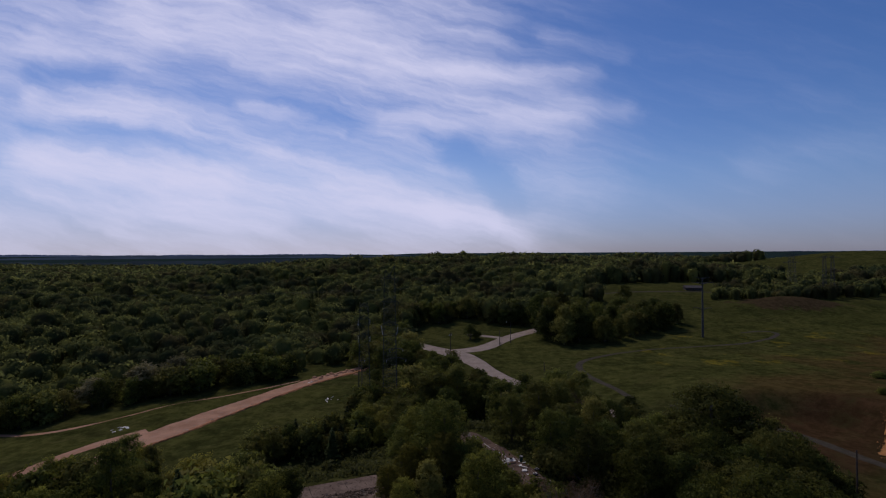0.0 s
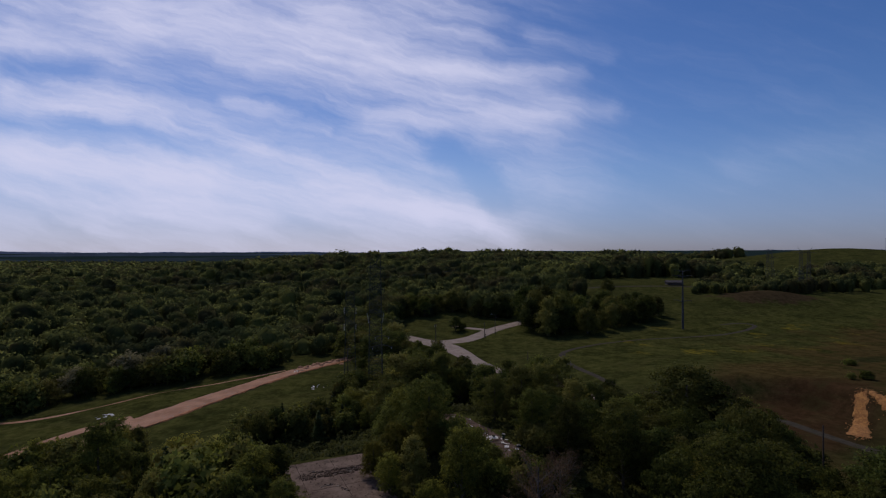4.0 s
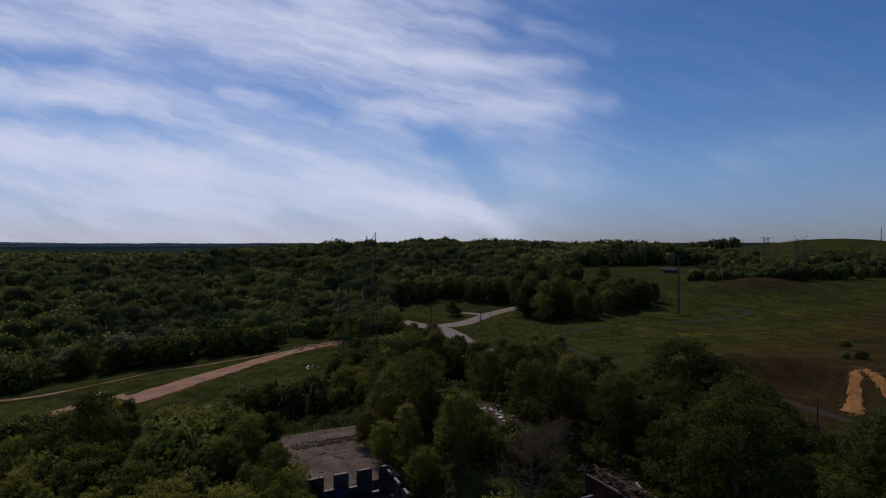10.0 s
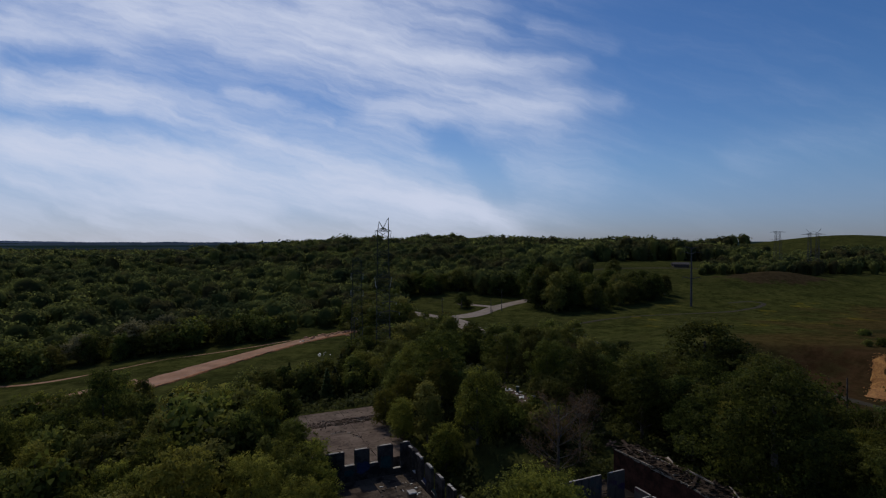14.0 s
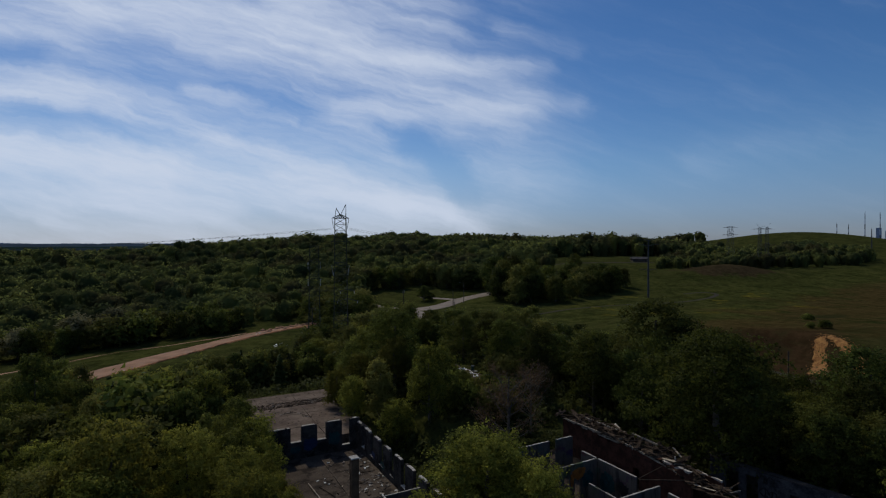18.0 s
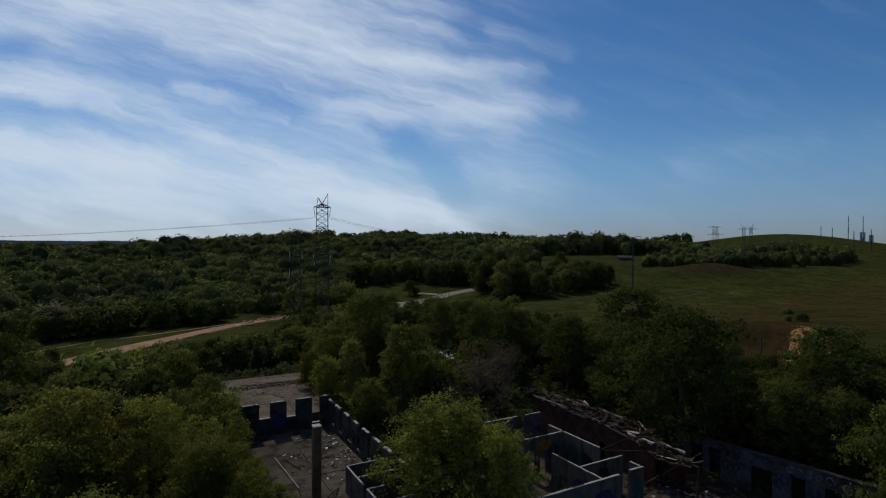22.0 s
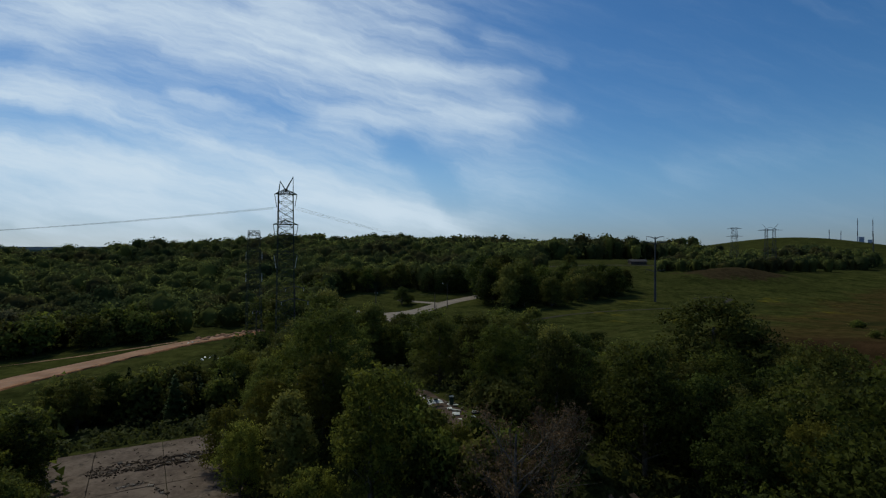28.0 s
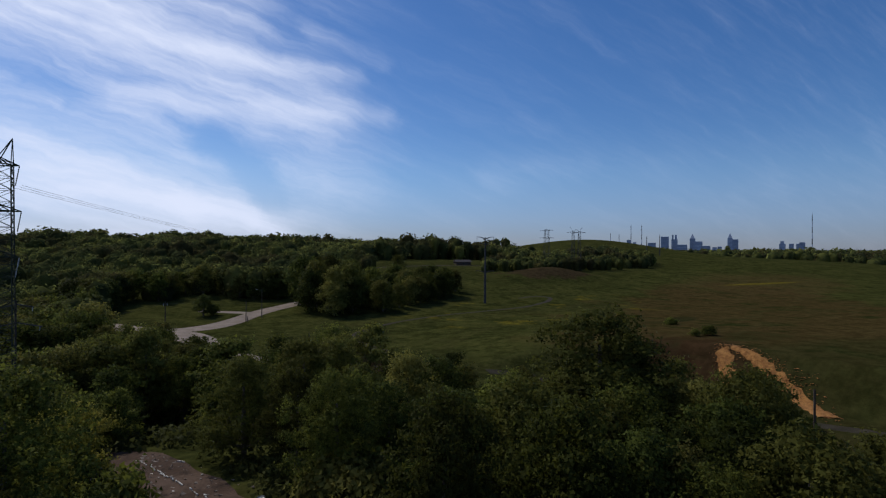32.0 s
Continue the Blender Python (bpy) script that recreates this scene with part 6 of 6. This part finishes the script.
def mast(az, dist, top_px, foot_px, label, r=1.2):
    """A slender mast; its ends given as heights above the horizon's line, in thousandths of the distance."""
    x, y = bearing(az, dist)
    z1, z0 = 28.4 + dist * top_px / 1000, min(28.4 + dist * foot_px / 1000, high(x, y) - 1)
    thing = tagged(new("mast"), label, "mast", "masts on the horizon")
    n = 7
    for i in range(n):
        a, b = z0 + (z1 - z0) * i / n, z0 + (z1 - z0) * (i + 1) / n
        v, f = tube([(x, y, a), (x, y, b - 0.02)], [r * (1 - 0.07 * i), r * (1 - 0.07 * (i + 1))], 6)
        part("section", quads("section", v, f, CITY if i % 2 and dist > 1000 else GREY_STEEL), thing)
    v, f = tube([(x, y, z1), (x, y, z1 + (z1 - z0) * 0.06)], [r * 0.4, r * 0.1], 6)
    part("tip", quads("tip", v, f, GREY_STEEL), thing)


LOOK_AT, FOCAL = 25.64, 928.0
def az_of(px):
    return LOOK_AT + math.degrees(math.atan((px - 784) / FOCAL))


for px, top, foot in ((1117, 401, 460), (1136, 402, 460), (1145, 421, 470), (1168, 419, 470), (1081, 415, 440), (1096, 417, 440)):
    near = px in (1145, 1168)
    mast(az_of(px), 760 if near else 1250, (447 - top) / FOCAL * 1000, -12 if near else -5, "slender grey steel mast standing behind the capped hill", 0.8 if near else 1.1)
mast(az_of(1438), 3600, (447 - 391) / FOCAL * 1000, -3, "very tall hazy broadcast mast on the skyline", 3.2)


def tower_block(px0, px1, top, crown, label, dist=4200.0):
    """A city building far away: body with window bands, and its crown."""
    az = az_of((px0 + px1) / 2)
    x, y = bearing(az, dist)
    w, z0, z1 = (px1 - px0) / FOCAL * dist, high(x, y) - 5, 28.4 + (447 - top) / FOCAL * dist
    thing = tagged(new("skyscraper"), label, "building", "city skyline")
    body_top = z1 - (z1 - z0) * (0.28 if crown else 0.0)
    bm = bmesh.new()
    box(bm, x, y, (z0 + body_top) / 2, w, w * 0.8, body_top - z0, -az)
    part("wall", bm_mesh("wall", bm, CITY), thing)
    floors = max(int((body_top - z0) / 9), 3)
    for i in range(floors):
        bm = bmesh.new()
        box(bm, x, y, z0 + (body_top - z0) * (i + 0.55) / floors, w * 1.01, w * 0.81, (body_top - z0) / floors * 0.45, -az)
        part("window_band", bm_mesh("window_band", bm, CITY_GLASS), thing)
    if crown == "spire":
        bm = bmesh.new()
        bmesh.ops.create_cone(bm, cap_ends=True, segments=4, radius1=w * 0.62, radius2=w * 0.03, depth=z1 - body_top, matrix=pose(x, y, (z1 + body_top) / 2, 0, 0, 45 - az))
        part("spire", bm_mesh("spire", bm, CITY), thing)
    elif crown:
        bm = bmesh.new()
        box(bm, x, y, (z1 + body_top) / 2, w * 0.6, w * 0.5, z1 - body_top, -az)
        part("crown", bm_mesh("crown", bm, CITY), thing)


for px0, px1, top, crown in ((1110, 1116, 425, ""), (1121, 1126, 429, ""), (1148, 1160, 430, ""), (1171, 1183, 420, ""), (1189, 1193, 417, "cap"), (1194, 1199, 417, "cap"),
                             (1200, 1215, 433, ""), (1222, 1230, 416, "spire"), (1229, 1242, 428, ""), (1243, 1256, 435, ""), (1289, 1296, 415, "spire"), (1298, 1306, 425, ""),
                             (1271, 1277, 436, ""), (1381, 1389, 428, "cap"), (1398, 1404, 432, ""), (1411, 1417, 432, ""), (1417, 1424, 430, ""), (1262, 1268, 437, "")):
    tower_block(px0, px1, top, crown, "hazy blue-grey city tower on the horizon")

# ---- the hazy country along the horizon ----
# Distance haze painted as blue emission; no lamp lights these strips.
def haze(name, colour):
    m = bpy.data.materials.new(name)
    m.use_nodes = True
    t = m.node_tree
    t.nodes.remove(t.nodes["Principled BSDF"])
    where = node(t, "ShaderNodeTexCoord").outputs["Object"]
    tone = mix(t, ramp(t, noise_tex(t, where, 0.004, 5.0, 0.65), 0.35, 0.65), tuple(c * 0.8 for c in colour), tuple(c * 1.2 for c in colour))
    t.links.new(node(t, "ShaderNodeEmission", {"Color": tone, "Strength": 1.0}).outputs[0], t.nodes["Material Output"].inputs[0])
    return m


def far_ridge(name, radius, foot, top, lumps, mat, seed):
    """A glowing backdrop ring of wooded country so far off that it no longer shifts; its crest follows the tree tops.
    """
    a = np.radians(np.linspace(-80, 80, 2400))
    r = np.random.default_rng(seed)
    crest = top + sum(lumps * k * np.sin(a * f + r.uniform(0, 6.3)) for f, k in ((5, 0.9), (13, 0.7), (31, 0.4), (83, 0.25)))
    crest = crest + lumps * 0.35 * np.convolve(r.normal(size=len(a)), np.ones(5) / 5, "same")
    X, Y = np.stack([np.sin(a) * (radius + 60 * k) for k in range(2)]), np.stack([np.cos(a) * (radius + 60 * k) for k in range(2)])
    Z = np.stack([np.full(len(a), foot), crest])
    return tagged(new(name, grid(name, X, Y, Z, mat)), "glowing backdrop strip of hazy blue country along the horizon", kind="structure")


far_ridge("backdrop_far", 4550.0, 25.0, 51.0, 4.0, haze("blue_haze_glow", (0.030, 0.043, 0.080)), 5)
far_ridge("backdrop_mid", 3300.0, 10.0, 39.0, 4.0, haze("wooded_haze_glow", (0.018, 0.027, 0.045)), 6)
far_ridge("backdrop_near", 2450.0, 0.0, 22.0, 4.0, haze("dim_haze_glow", (0.012, 0.019, 0.027)), 7)

# ---- the long low house by the far lane ----
HX, HY = 209.0, 440.0
house = tagged(new("house"), "long low house with dark roof and brown walls", "house")
hz = high(HX, HY) - 0.6
HOUSE_WALL = mottled("brown_siding", (0.05, 0.036, 0.028), (0.075, 0.055, 0.043), 1.0, 0.8)
HOUSE_ROOF = mottled("dark_shingles", (0.03, 0.026, 0.026), (0.055, 0.048, 0.048), 0.8, 0.9)
bm = bmesh.new()
box(bm, HX, HY, hz + 1.3, 12.4, 7, 3.0, -8)
part("wall", bm_mesh("wall", bm, HOUSE_WALL), house)
bm = bmesh.new()
vs = [bm.verts.new(pose(HX, HY, hz, 0, 0, -8) @ Vector(p)) for p in ((-6.8, -4.2, 2.75), (6.8, -4.2, 2.75), (6.8, 4.2, 2.75), (-6.8, 4.2, 2.75), (-6.8, 0, 4.5), (6.8, 0, 4.5))]
for ids in ((0, 1, 5, 4), (2, 3, 4, 5), (0, 4, 3), (1, 2, 5), (3, 2, 1, 0)):
    bm.faces.new([vs[i] for i in ids])
part("roof", bm_mesh("roof", bm, HOUSE_ROOF), house, "dark shingled roof")
for k in range(5):
    bm = bmesh.new()
    p = pose(HX, HY, hz, 0, 0, -8) @ Vector((-4.8 + k * 2.4, -3.52, 1.5))
    box(bm, p.x, p.y, p.z, 1.1 if k != 2 else 0.95, 0.08, 1.2 if k != 2 else 2.0, -8)
    part("window" if k != 2 else "door", bm_mesh("window", bm, HOUSE_ROOF), house)
ribbon("far_lane", [(120, 430, 4), (150, 436, 4), (182, 434, 4), (212, 430, 4), (235, 427, 3)], GRAVEL, "pale lane in front of the far house", 0.15, 0.3, seed=12)

# ---- the lane through the copse and its junk ----
ribbon("lane", [(0, 137, 2.5), (4.5, 129, 4.5), (6.2, 124.5, 5.5), (7.5, 120.5, 6.5), (9.3, 114, 7.5), (11.5, 108, 8.5), (13.2, 103, 9), (16, 97, 7.5), (18.5, 90, 4)], mottled("lane_dirt", (0.055, 0.036, 0.026), (0.108, 0.074, 0.056), 0.3, 0.95, fine=10.0, relief=0.6, distance=0.05, stain=(0.028, 0.022, 0.018), specular=0.05), "broken brown lane scattered with litter", 0.12, 1.2, 1.5, seed=13)


rng = random.Random(9)
# pale kerb stones along the lane
for k in range(34):
    f = k / 33
    x, y = 5.8 + (13.2 - 5.8) * f + rng.gauss(0, 0.10), 124.2 + (106.8 - 124.2) * f
    if 0.55 < f < 0.66 and rng.random() < 0.7:
        continue
    bm = bmesh.new()
    box(bm, x, y, high(x, y) + 0.2, rng.uniform(0.08, 0.14), rng.uniform(0.2, 0.62), rng.uniform(0.08, 0.16), rng.gauss(21, 8), rng.gauss(0, 5), rng.gauss(0, 5))
    bmesh.ops.bevel(bm, geom=list(bm.edges), offset=0.03, segments=1, affect="EDGES")
    tagged(new("kerb_stone", bm_mesh("kerb_stone", bm, WHITE)), "pale broken kerb stone along the lane", "kerb stone", "kerb stones")

# an upturned white camper shell with an oval opening
JX, JY = 12.7, 104.6
shell = tagged(new("camper_shell"), "dumped white fibreglass camper shell with an oval opening", "camper shell")
jz = high(JX, JY) + 0.15
n, m, thick = 17, 7, 0.07


def arch(i, j, under):
    """A point of the arched sheet, whose near edge hangs lower."""
    px_, f = -2.3 + 4.6 * i / (n - 1), j / (m - 1)
    rise = 0.30 + 0.85 * (1 - ((px_ - 0.5) / 2.9) ** 2)
    return px_, -0.75 + 1.5 * f, max(rise * (0.45 + 0.55 * math.sin(math.pi * min(f * 0.62 + 0.08, 0.5))), 0.06) - under


SH = pose(JX, JY, jz, 0, 0, 24) @ Matrix.Diagonal((0.70, 0.62, 0.66, 1))
bm = bmesh.new()
layers = [[[bm.verts.new(SH @ Vector(arch(i, j, u))) for j in range(m)] for i in range(n)] for u in (0.0, thick)]
for i in range(n - 1):
    for j in range(m - 1):
        if 2 <= i <= 5 and 1 <= j <= 3:
            continue
        for layer in layers:
            bm.faces.new((layer[i][j], layer[i + 1][j], layer[i + 1][j + 1], layer[i][j + 1]))
bmesh.ops.recalc_face_normals(bm, faces=bm.faces)
for i in range(n - 1):
    for j in (0, m - 1):
        bm.faces.new((layers[0][i][j], layers[0][i + 1][j], layers[1][i + 1][j], layers[1][i][j]))
for j in range(m - 1):
    for i in (0, n - 1):
        bm.faces.new((layers[0][i][j], layers[0][i][j + 1], layers[1][i][j + 1], layers[1][i][j]))
part("body", smooth(bm_mesh("body", bm, WHITE)), shell)
hole = [SH @ (Vector(arch(3.5 + 1.6 * math.cos(a), 2.0 + 1.6 * math.sin(a), 0)) + Vector((0, 0, 0.02))) for a in np.linspace(0, 2 * math.pi, 25)]
v, f = tube(hole, np.full(25, 0.09), 6)
part("oval_opening", smooth(quads("oval_opening", v, f, WHITE)), shell, "rim of the oval opening")
bm = bmesh.new()
vx = SH @ (Vector(arch(11.5, 3.4, 0)) + Vector((0, 0, 0.08)))
box(bm, vx.x, vx.y, vx.z, 0.5, 0.4, 0.16, 24)
part("roof_vent", bm_mesh("roof_vent", bm, DARK_STEEL), shell, "dark roof vent")
for x, y, w, d, tilt in ((14.9, 102.9, 0.6, 0.5, 12), (15.6, 102.2, 1.2, 0.5, -6), (15.4, 100.6, 0.9, 0.6, 20), (15.9, 104.6, 0.7, 0.25, 8)):
    bm = bmesh.new()
    box(bm, x, y, high(x, y) + 0.32, w, d, 0.06, rng.uniform(-30, 40), tilt, rng.gauss(0, 6))
    bmesh.ops.bevel(bm, geom=list(bm.edges), offset=0.015, segments=1, affect="EDGES")
    tagged(new("panel_board", bm_mesh("panel_board", bm, WHITE)), "dumped flat white panel on the lane", "panel", "dumped panels")

TX, TY = 15.5, 105.8
barrel = tagged(new("litter_bin"), "dark green plastic bin with a pale lid rim", "bin")
tz = high(TX, TY) + 0.1
v, f = tube([(TX, TY, tz), (TX, TY, tz + 0.5), (TX, TY, tz + 1.0)], [0.27, 0.31, 0.35], 14)
part("drum", smooth(quads("drum", v, f, BIN_GREEN)), barrel)
v, f = tube([(TX, TY, tz + 0.98), (TX, TY, tz + 1.0), (TX, TY, tz + 1.08)], [0.15, 0.38, 0.34], 14)
part("rim", smooth(quads("rim", v, f, WHITE)), barrel, "pale lid rim")
for x, y in ((17.9, 101.6), (17.2, 99.4)):
    tyre = tagged(new("tyre"), "old pale-walled tyre lying on the lane", "tyre", "dumped tyres")
    a = np.linspace(0, 2 * np.pi, 19)
    v, f = tube(np.stack([x + 0.42 * np.cos(a), y + 0.42 * np.sin(a), np.full(19, high(x, y) + 0.24)], -1), np.full(19, 0.14), 8)
    part("casing", smooth(quads("casing", v, f, RUBBER)), tyre)
    v, f = tube(np.stack([x + 0.36 * np.cos(a), y + 0.36 * np.sin(a), np.full(19, high(x, y) + 0.36)], -1), np.full(19, 0.05), 6)
    part("white_wall", smooth(quads("white_wall", v, f, WHITE)), tyre, "pale side wall")


# Rubbly yard earth, its tone halved to paint in the shade of trees.
RUBBLE_EARTH = mottled("shaded_rubbly_earth", (0.016, 0.012, 0.009), (0.042, 0.031, 0.024), 0.6, 0.97, fine=10.0, relief=0.8, distance=0.05, stain=(0.07, 0.055, 0.045), specular=0.05)


# ---- litter, planks and rubble ----
def grit(name, count, area, z, mat, sizes, label, seed):
    """Small broken pieces past counting, in one object."""
    r = random.Random(seed)
    bm = bmesh.new()
    for _ in range(count):
        x, y = area(r)
        w = r.uniform(*sizes)
        box(bm, x, y, (z if z else high(x, y) + 0.1) + 0.03, w, w * r.uniform(0.2, 0.7), 0.04 + 0.15 * w * r.random(), r.uniform(0, 360), r.gauss(0, 10), r.gauss(0, 10))
    for vert in bm.verts:
        vert.co += Vector((r.gauss(0, 0.03), r.gauss(0, 0.03), r.gauss(0, 0.012)))
    tagged(new(name, bm_mesh(name, bm, mat)), label, "rubble", kind="stuff")


def scraps(name, count, area, z, mats, sizes, label, category, group, seed, thin=0.05):
    """Small broken pieces lying flat, each its own thing."""
    r = random.Random(seed)
    for _ in range(count):
        x, y = area(r)
        bm = bmesh.new()
        w, d = r.uniform(*sizes), r.uniform(*sizes) * 0.6
        box(bm, 0, 0, 0, w, d, thin + 0.12 * r.random() * w)
        for vert in bm.verts:
            vert.co += Vector((r.gauss(0, w * 0.10), r.gauss(0, d * 0.10), r.gauss(0, 0.02)))
        ob = new(name, bm_mesh(name, bm, r.choice(mats)))
        ob.matrix_basis = pose(x, y, (z if z else high(x, y) + 0.06) + thin, r.gauss(0, 6), r.gauss(0, 6), r.uniform(0, 360))
        tagged(ob, label, category, group)


scraps("litter", 120, lambda r: spot(WEST, 3 + abs(r.gauss(9, 4.5)), abs(r.gauss(0.5, 2.6)) + 0.45), FLOOR_Z + 0.02, [WHITE, RUBBLE, RUBBLE, PALE_WOOD, TIMBER], (0.12, 0.5), "pale scrap of rubbish on the ruin's floor", "litter", "litter in the ruin", 61)
scraps("litter", 24, lambda r: spot(WEST, r.uniform(3, 30), r.uniform(3, 11.5)), FLOOR_Z + 0.02, [WHITE, RUBBLE, TIMBER, TIMBER], (0.12, 0.45), "pale scrap of rubbish on the ruin's floor", "litter", "litter in the ruin", 62)
scraps("rubble_piece", 90, lambda r: (lambda v: spot(WEST, r.choice((-22.6, -21.2, -20.6)) + r.gauss(0, 0.3), v))(r.uniform(-3.4, 9)), SLAB_Z + 0.01, [TIMBER, TIMBER, TIMBER, RUBBLE], (0.15, 0.75), "dark broken piece of masonry on the slab", "rubble", "rubble on the slab", 63)
scraps("rubble_piece", 130, lambda r: spot(EAST, r.uniform(6.5, 17), r.uniform(-9.5, -0.6)), EZ + 0.05, [RUBBLE, TIMBER, TIMBER, TIMBER, RED_BRICK, PALE_WOOD], (0.12, 0.6), "broken brick and timber below the fallen roof", "rubble", "rubble below the roof", 64)
scraps("litter", 8, lambda r: (r.gauss(-39, 1.6), r.gauss(181, 1.8)), 0, [WHITE], (0.3, 1.0), "white rubbish dumped on the grass", "litter", "rubbish on the grass", 65)
scraps("litter", 9, lambda r: (r.gauss(-97, 1.5), r.gauss(158.5, 1.0)), 0, [WHITE], (0.5, 1.3), "white rubbish dumped beside the dirt road", "litter", "rubbish by the road", 66)
scraps("litter", 10, lambda r: (r.gauss(-52, 1.2), r.gauss(206, 1.4)), 0, [WHITE, RUBBLE], (0.4, 1.0), "white rubbish dumped beside the dirt road", "litter", "rubbish by the road", 67)
scraps("litter", 14, lambda r: (lambda f: (-81 + 26 * f + r.gauss(0, 0.5), 140 + 56 * f + r.gauss(0, 0.5)))(r.random()), 0, [WHITE, RUBBLE, PALE_WOOD], (0.3, 0.8), "pale rubbish thrown along the dirt road's edge", "litter", "rubbish by the road", 69)
scraps("litter", 26, lambda r: (lambda f: (6 + 11 * f + r.gauss(0, 1.6), 124 - 28 * f))(r.random()), 0, [WHITE, RUBBLE, TIMBER], (0.15, 0.6), "scrap of rubbish on the lane", "litter", "litter on the lane", 68)
for k, (u0, v0, u1, v1, w) in enumerate(((8.9, 9.6, 18.8, 9.0, 0.13), (18.8, 9.0, 21.6, 9.4, 0.12), (20.6, 5.1, 23.4, 7.4, 0.12), (10.4, 8.6, 13.9, 7.6, 0.08), (21.7, 11.6, 22.0, 9.9, 0.22), (24.2, 7.3, 24.4, 5.9, 0.22))):
    (xa, ya), (xb, yb) = spot(WEST, u0, v0), spot(WEST, u1, v1)
    stick("fallen_beam", (xa, ya, FLOOR_Z + 0.12), (xb, yb, FLOOR_Z + 0.14 + (0.5 if k == 2 else 0)), w, w, PALE_WOOD if k in (0, 4, 5) else TIMBER, "fallen timber beam lying across the ruin's floor", "beam", "fallen beams")

# heaps of red earth at the end of the dirt road
rng = random.Random(15)
for k in range(22):
    f = rng.random()
    x, y = -52 + 20 * f + rng.gauss(0, 0.8), 211 + 18 * f + rng.gauss(0, 1.6)
    bm = bmesh.new()
    bmesh.ops.create_icosphere(bm, subdivisions=3, radius=1, matrix=pose(x, y, high(x, y), 0, 0, rng.uniform(0, 360)) @ Matrix.Diagonal((rng.uniform(0.8, 1.9), rng.uniform(0.6, 1.2), rng.uniform(0.3, 0.75), 1)))
    for vert in bm.verts:
        vert.co += Vector(noise.noise_vector(vert.co * 1.3)) * 0.32
    tagged(new("earth_mound", smooth(bm_mesh("earth_mound", bm, DIRT))), "low mound of bare red earth beside the dirt road", "earth mound", "mounds of earth by the road")

# spoil and scrub at the sand cut, dark brush in the meadow
plant("shrub", 141, 163, 2.6, "beside the orange sand cut", 1.3)
plant("shrub", 136.5, 163.5, 2.0, "beside the orange sand cut", 1.2)
plant("shrub", 158, 190, 2.2, "in the open meadow", 1.6)
plant("shrub", 107.5, 117.5, 2.0, "beside the gravel track")

# rough cracks across the slab: low ridges of grit and weeds
scraps("rubble_piece", 40, lambda r: (lambda f: spot(WEST, -16.5 + 4.0 * max(0, f - 0.6) * 2.5 + r.gauss(0, 0.18), 8.2 - 4.4 * f))(r.random()), SLAB_Z + 0.01, [TIMBER, RUBBLE], (0.15, 0.6), "dark grit lying along a crack in the slab", "rubble", "rubble on the slab", 71, 0.03)
grit("burnt_debris", 90, lambda r: spot(EAST, r.uniform(-11, 9), r.uniform(-4.9, -1.0)), EZ + 0.03, TIMBER, (0.2, 1.0), "burnt timber and brick fallen along the wall", 72)
ribbon("yard", [(29, 61, 8), (35, 54, 18), (40, 46, 20), (45, 38, 18)], RUBBLE_EARTH, "bare rubbish-strewn earth before the sprayed wall", 0.12, 1.2, 1.5, seed=14)
for k, mat in enumerate((RUBBLE, TIMBER, PALE_WOOD)):
    grit("yard_debris", (80, 110, 24)[k], lambda r: (lambda f: (34 + 12 * f + r.gauss(0, 2.0), 58 - 16 * f + r.gauss(0, 2.0)))(r.random()), 0, mat, (0.12, 0.8), "broken timber and masonry on bare earth", 73 + k)
grit("floor_grit", 260, lambda r: spot(WEST, r.uniform(0.5, 30), 0.4 + abs(r.gauss(0, 4)) % 11), FLOOR_Z + 0.01, RUBBLE, (0.06, 0.28), "small grit and crumbs on the ruin's floor", 76)
grit("slab_grit", 900, lambda r: spot(WEST, r.choice((-22.6, -21.2, -20.6, r.uniform(-28, -4))) + r.gauss(0, 0.4), r.uniform(-3.5, 11)), SLAB_Z + 0.01, TIMBER, (0.05, 0.26), "dark grit and weeds on the slab", 77)
grit("sand_clods", 420, lambda r: (lambda f: (127.8 - 16 * f + r.gauss(0, 1.2), 149.8 - 19 * f + r.gauss(0, 0.9)))(r.random()), 0, SAND, (0.12, 0.55), "orange sand clods strewn down the bank", 79)
grit("sand_clods", 420, lambda r: (lambda f: (128.6 - 5.5 * f - 7 * max(0, f - 0.7) / 0.3 + r.gauss(0, 0.8), 148.8 - 30.5 * f + r.gauss(0, 0.8)))(r.random()), 0, SAND, (0.12, 0.5), "orange sand clods strewn down the bank", 80)
grit("lane_grit", 200, lambda r: (lambda f: (5 + 12.5 * f + r.gauss(0, 2.0), 126 - 30 * f))(r.random()), 0, RUBBLE, (0.1, 0.5), "broken bits along the lane", 78)
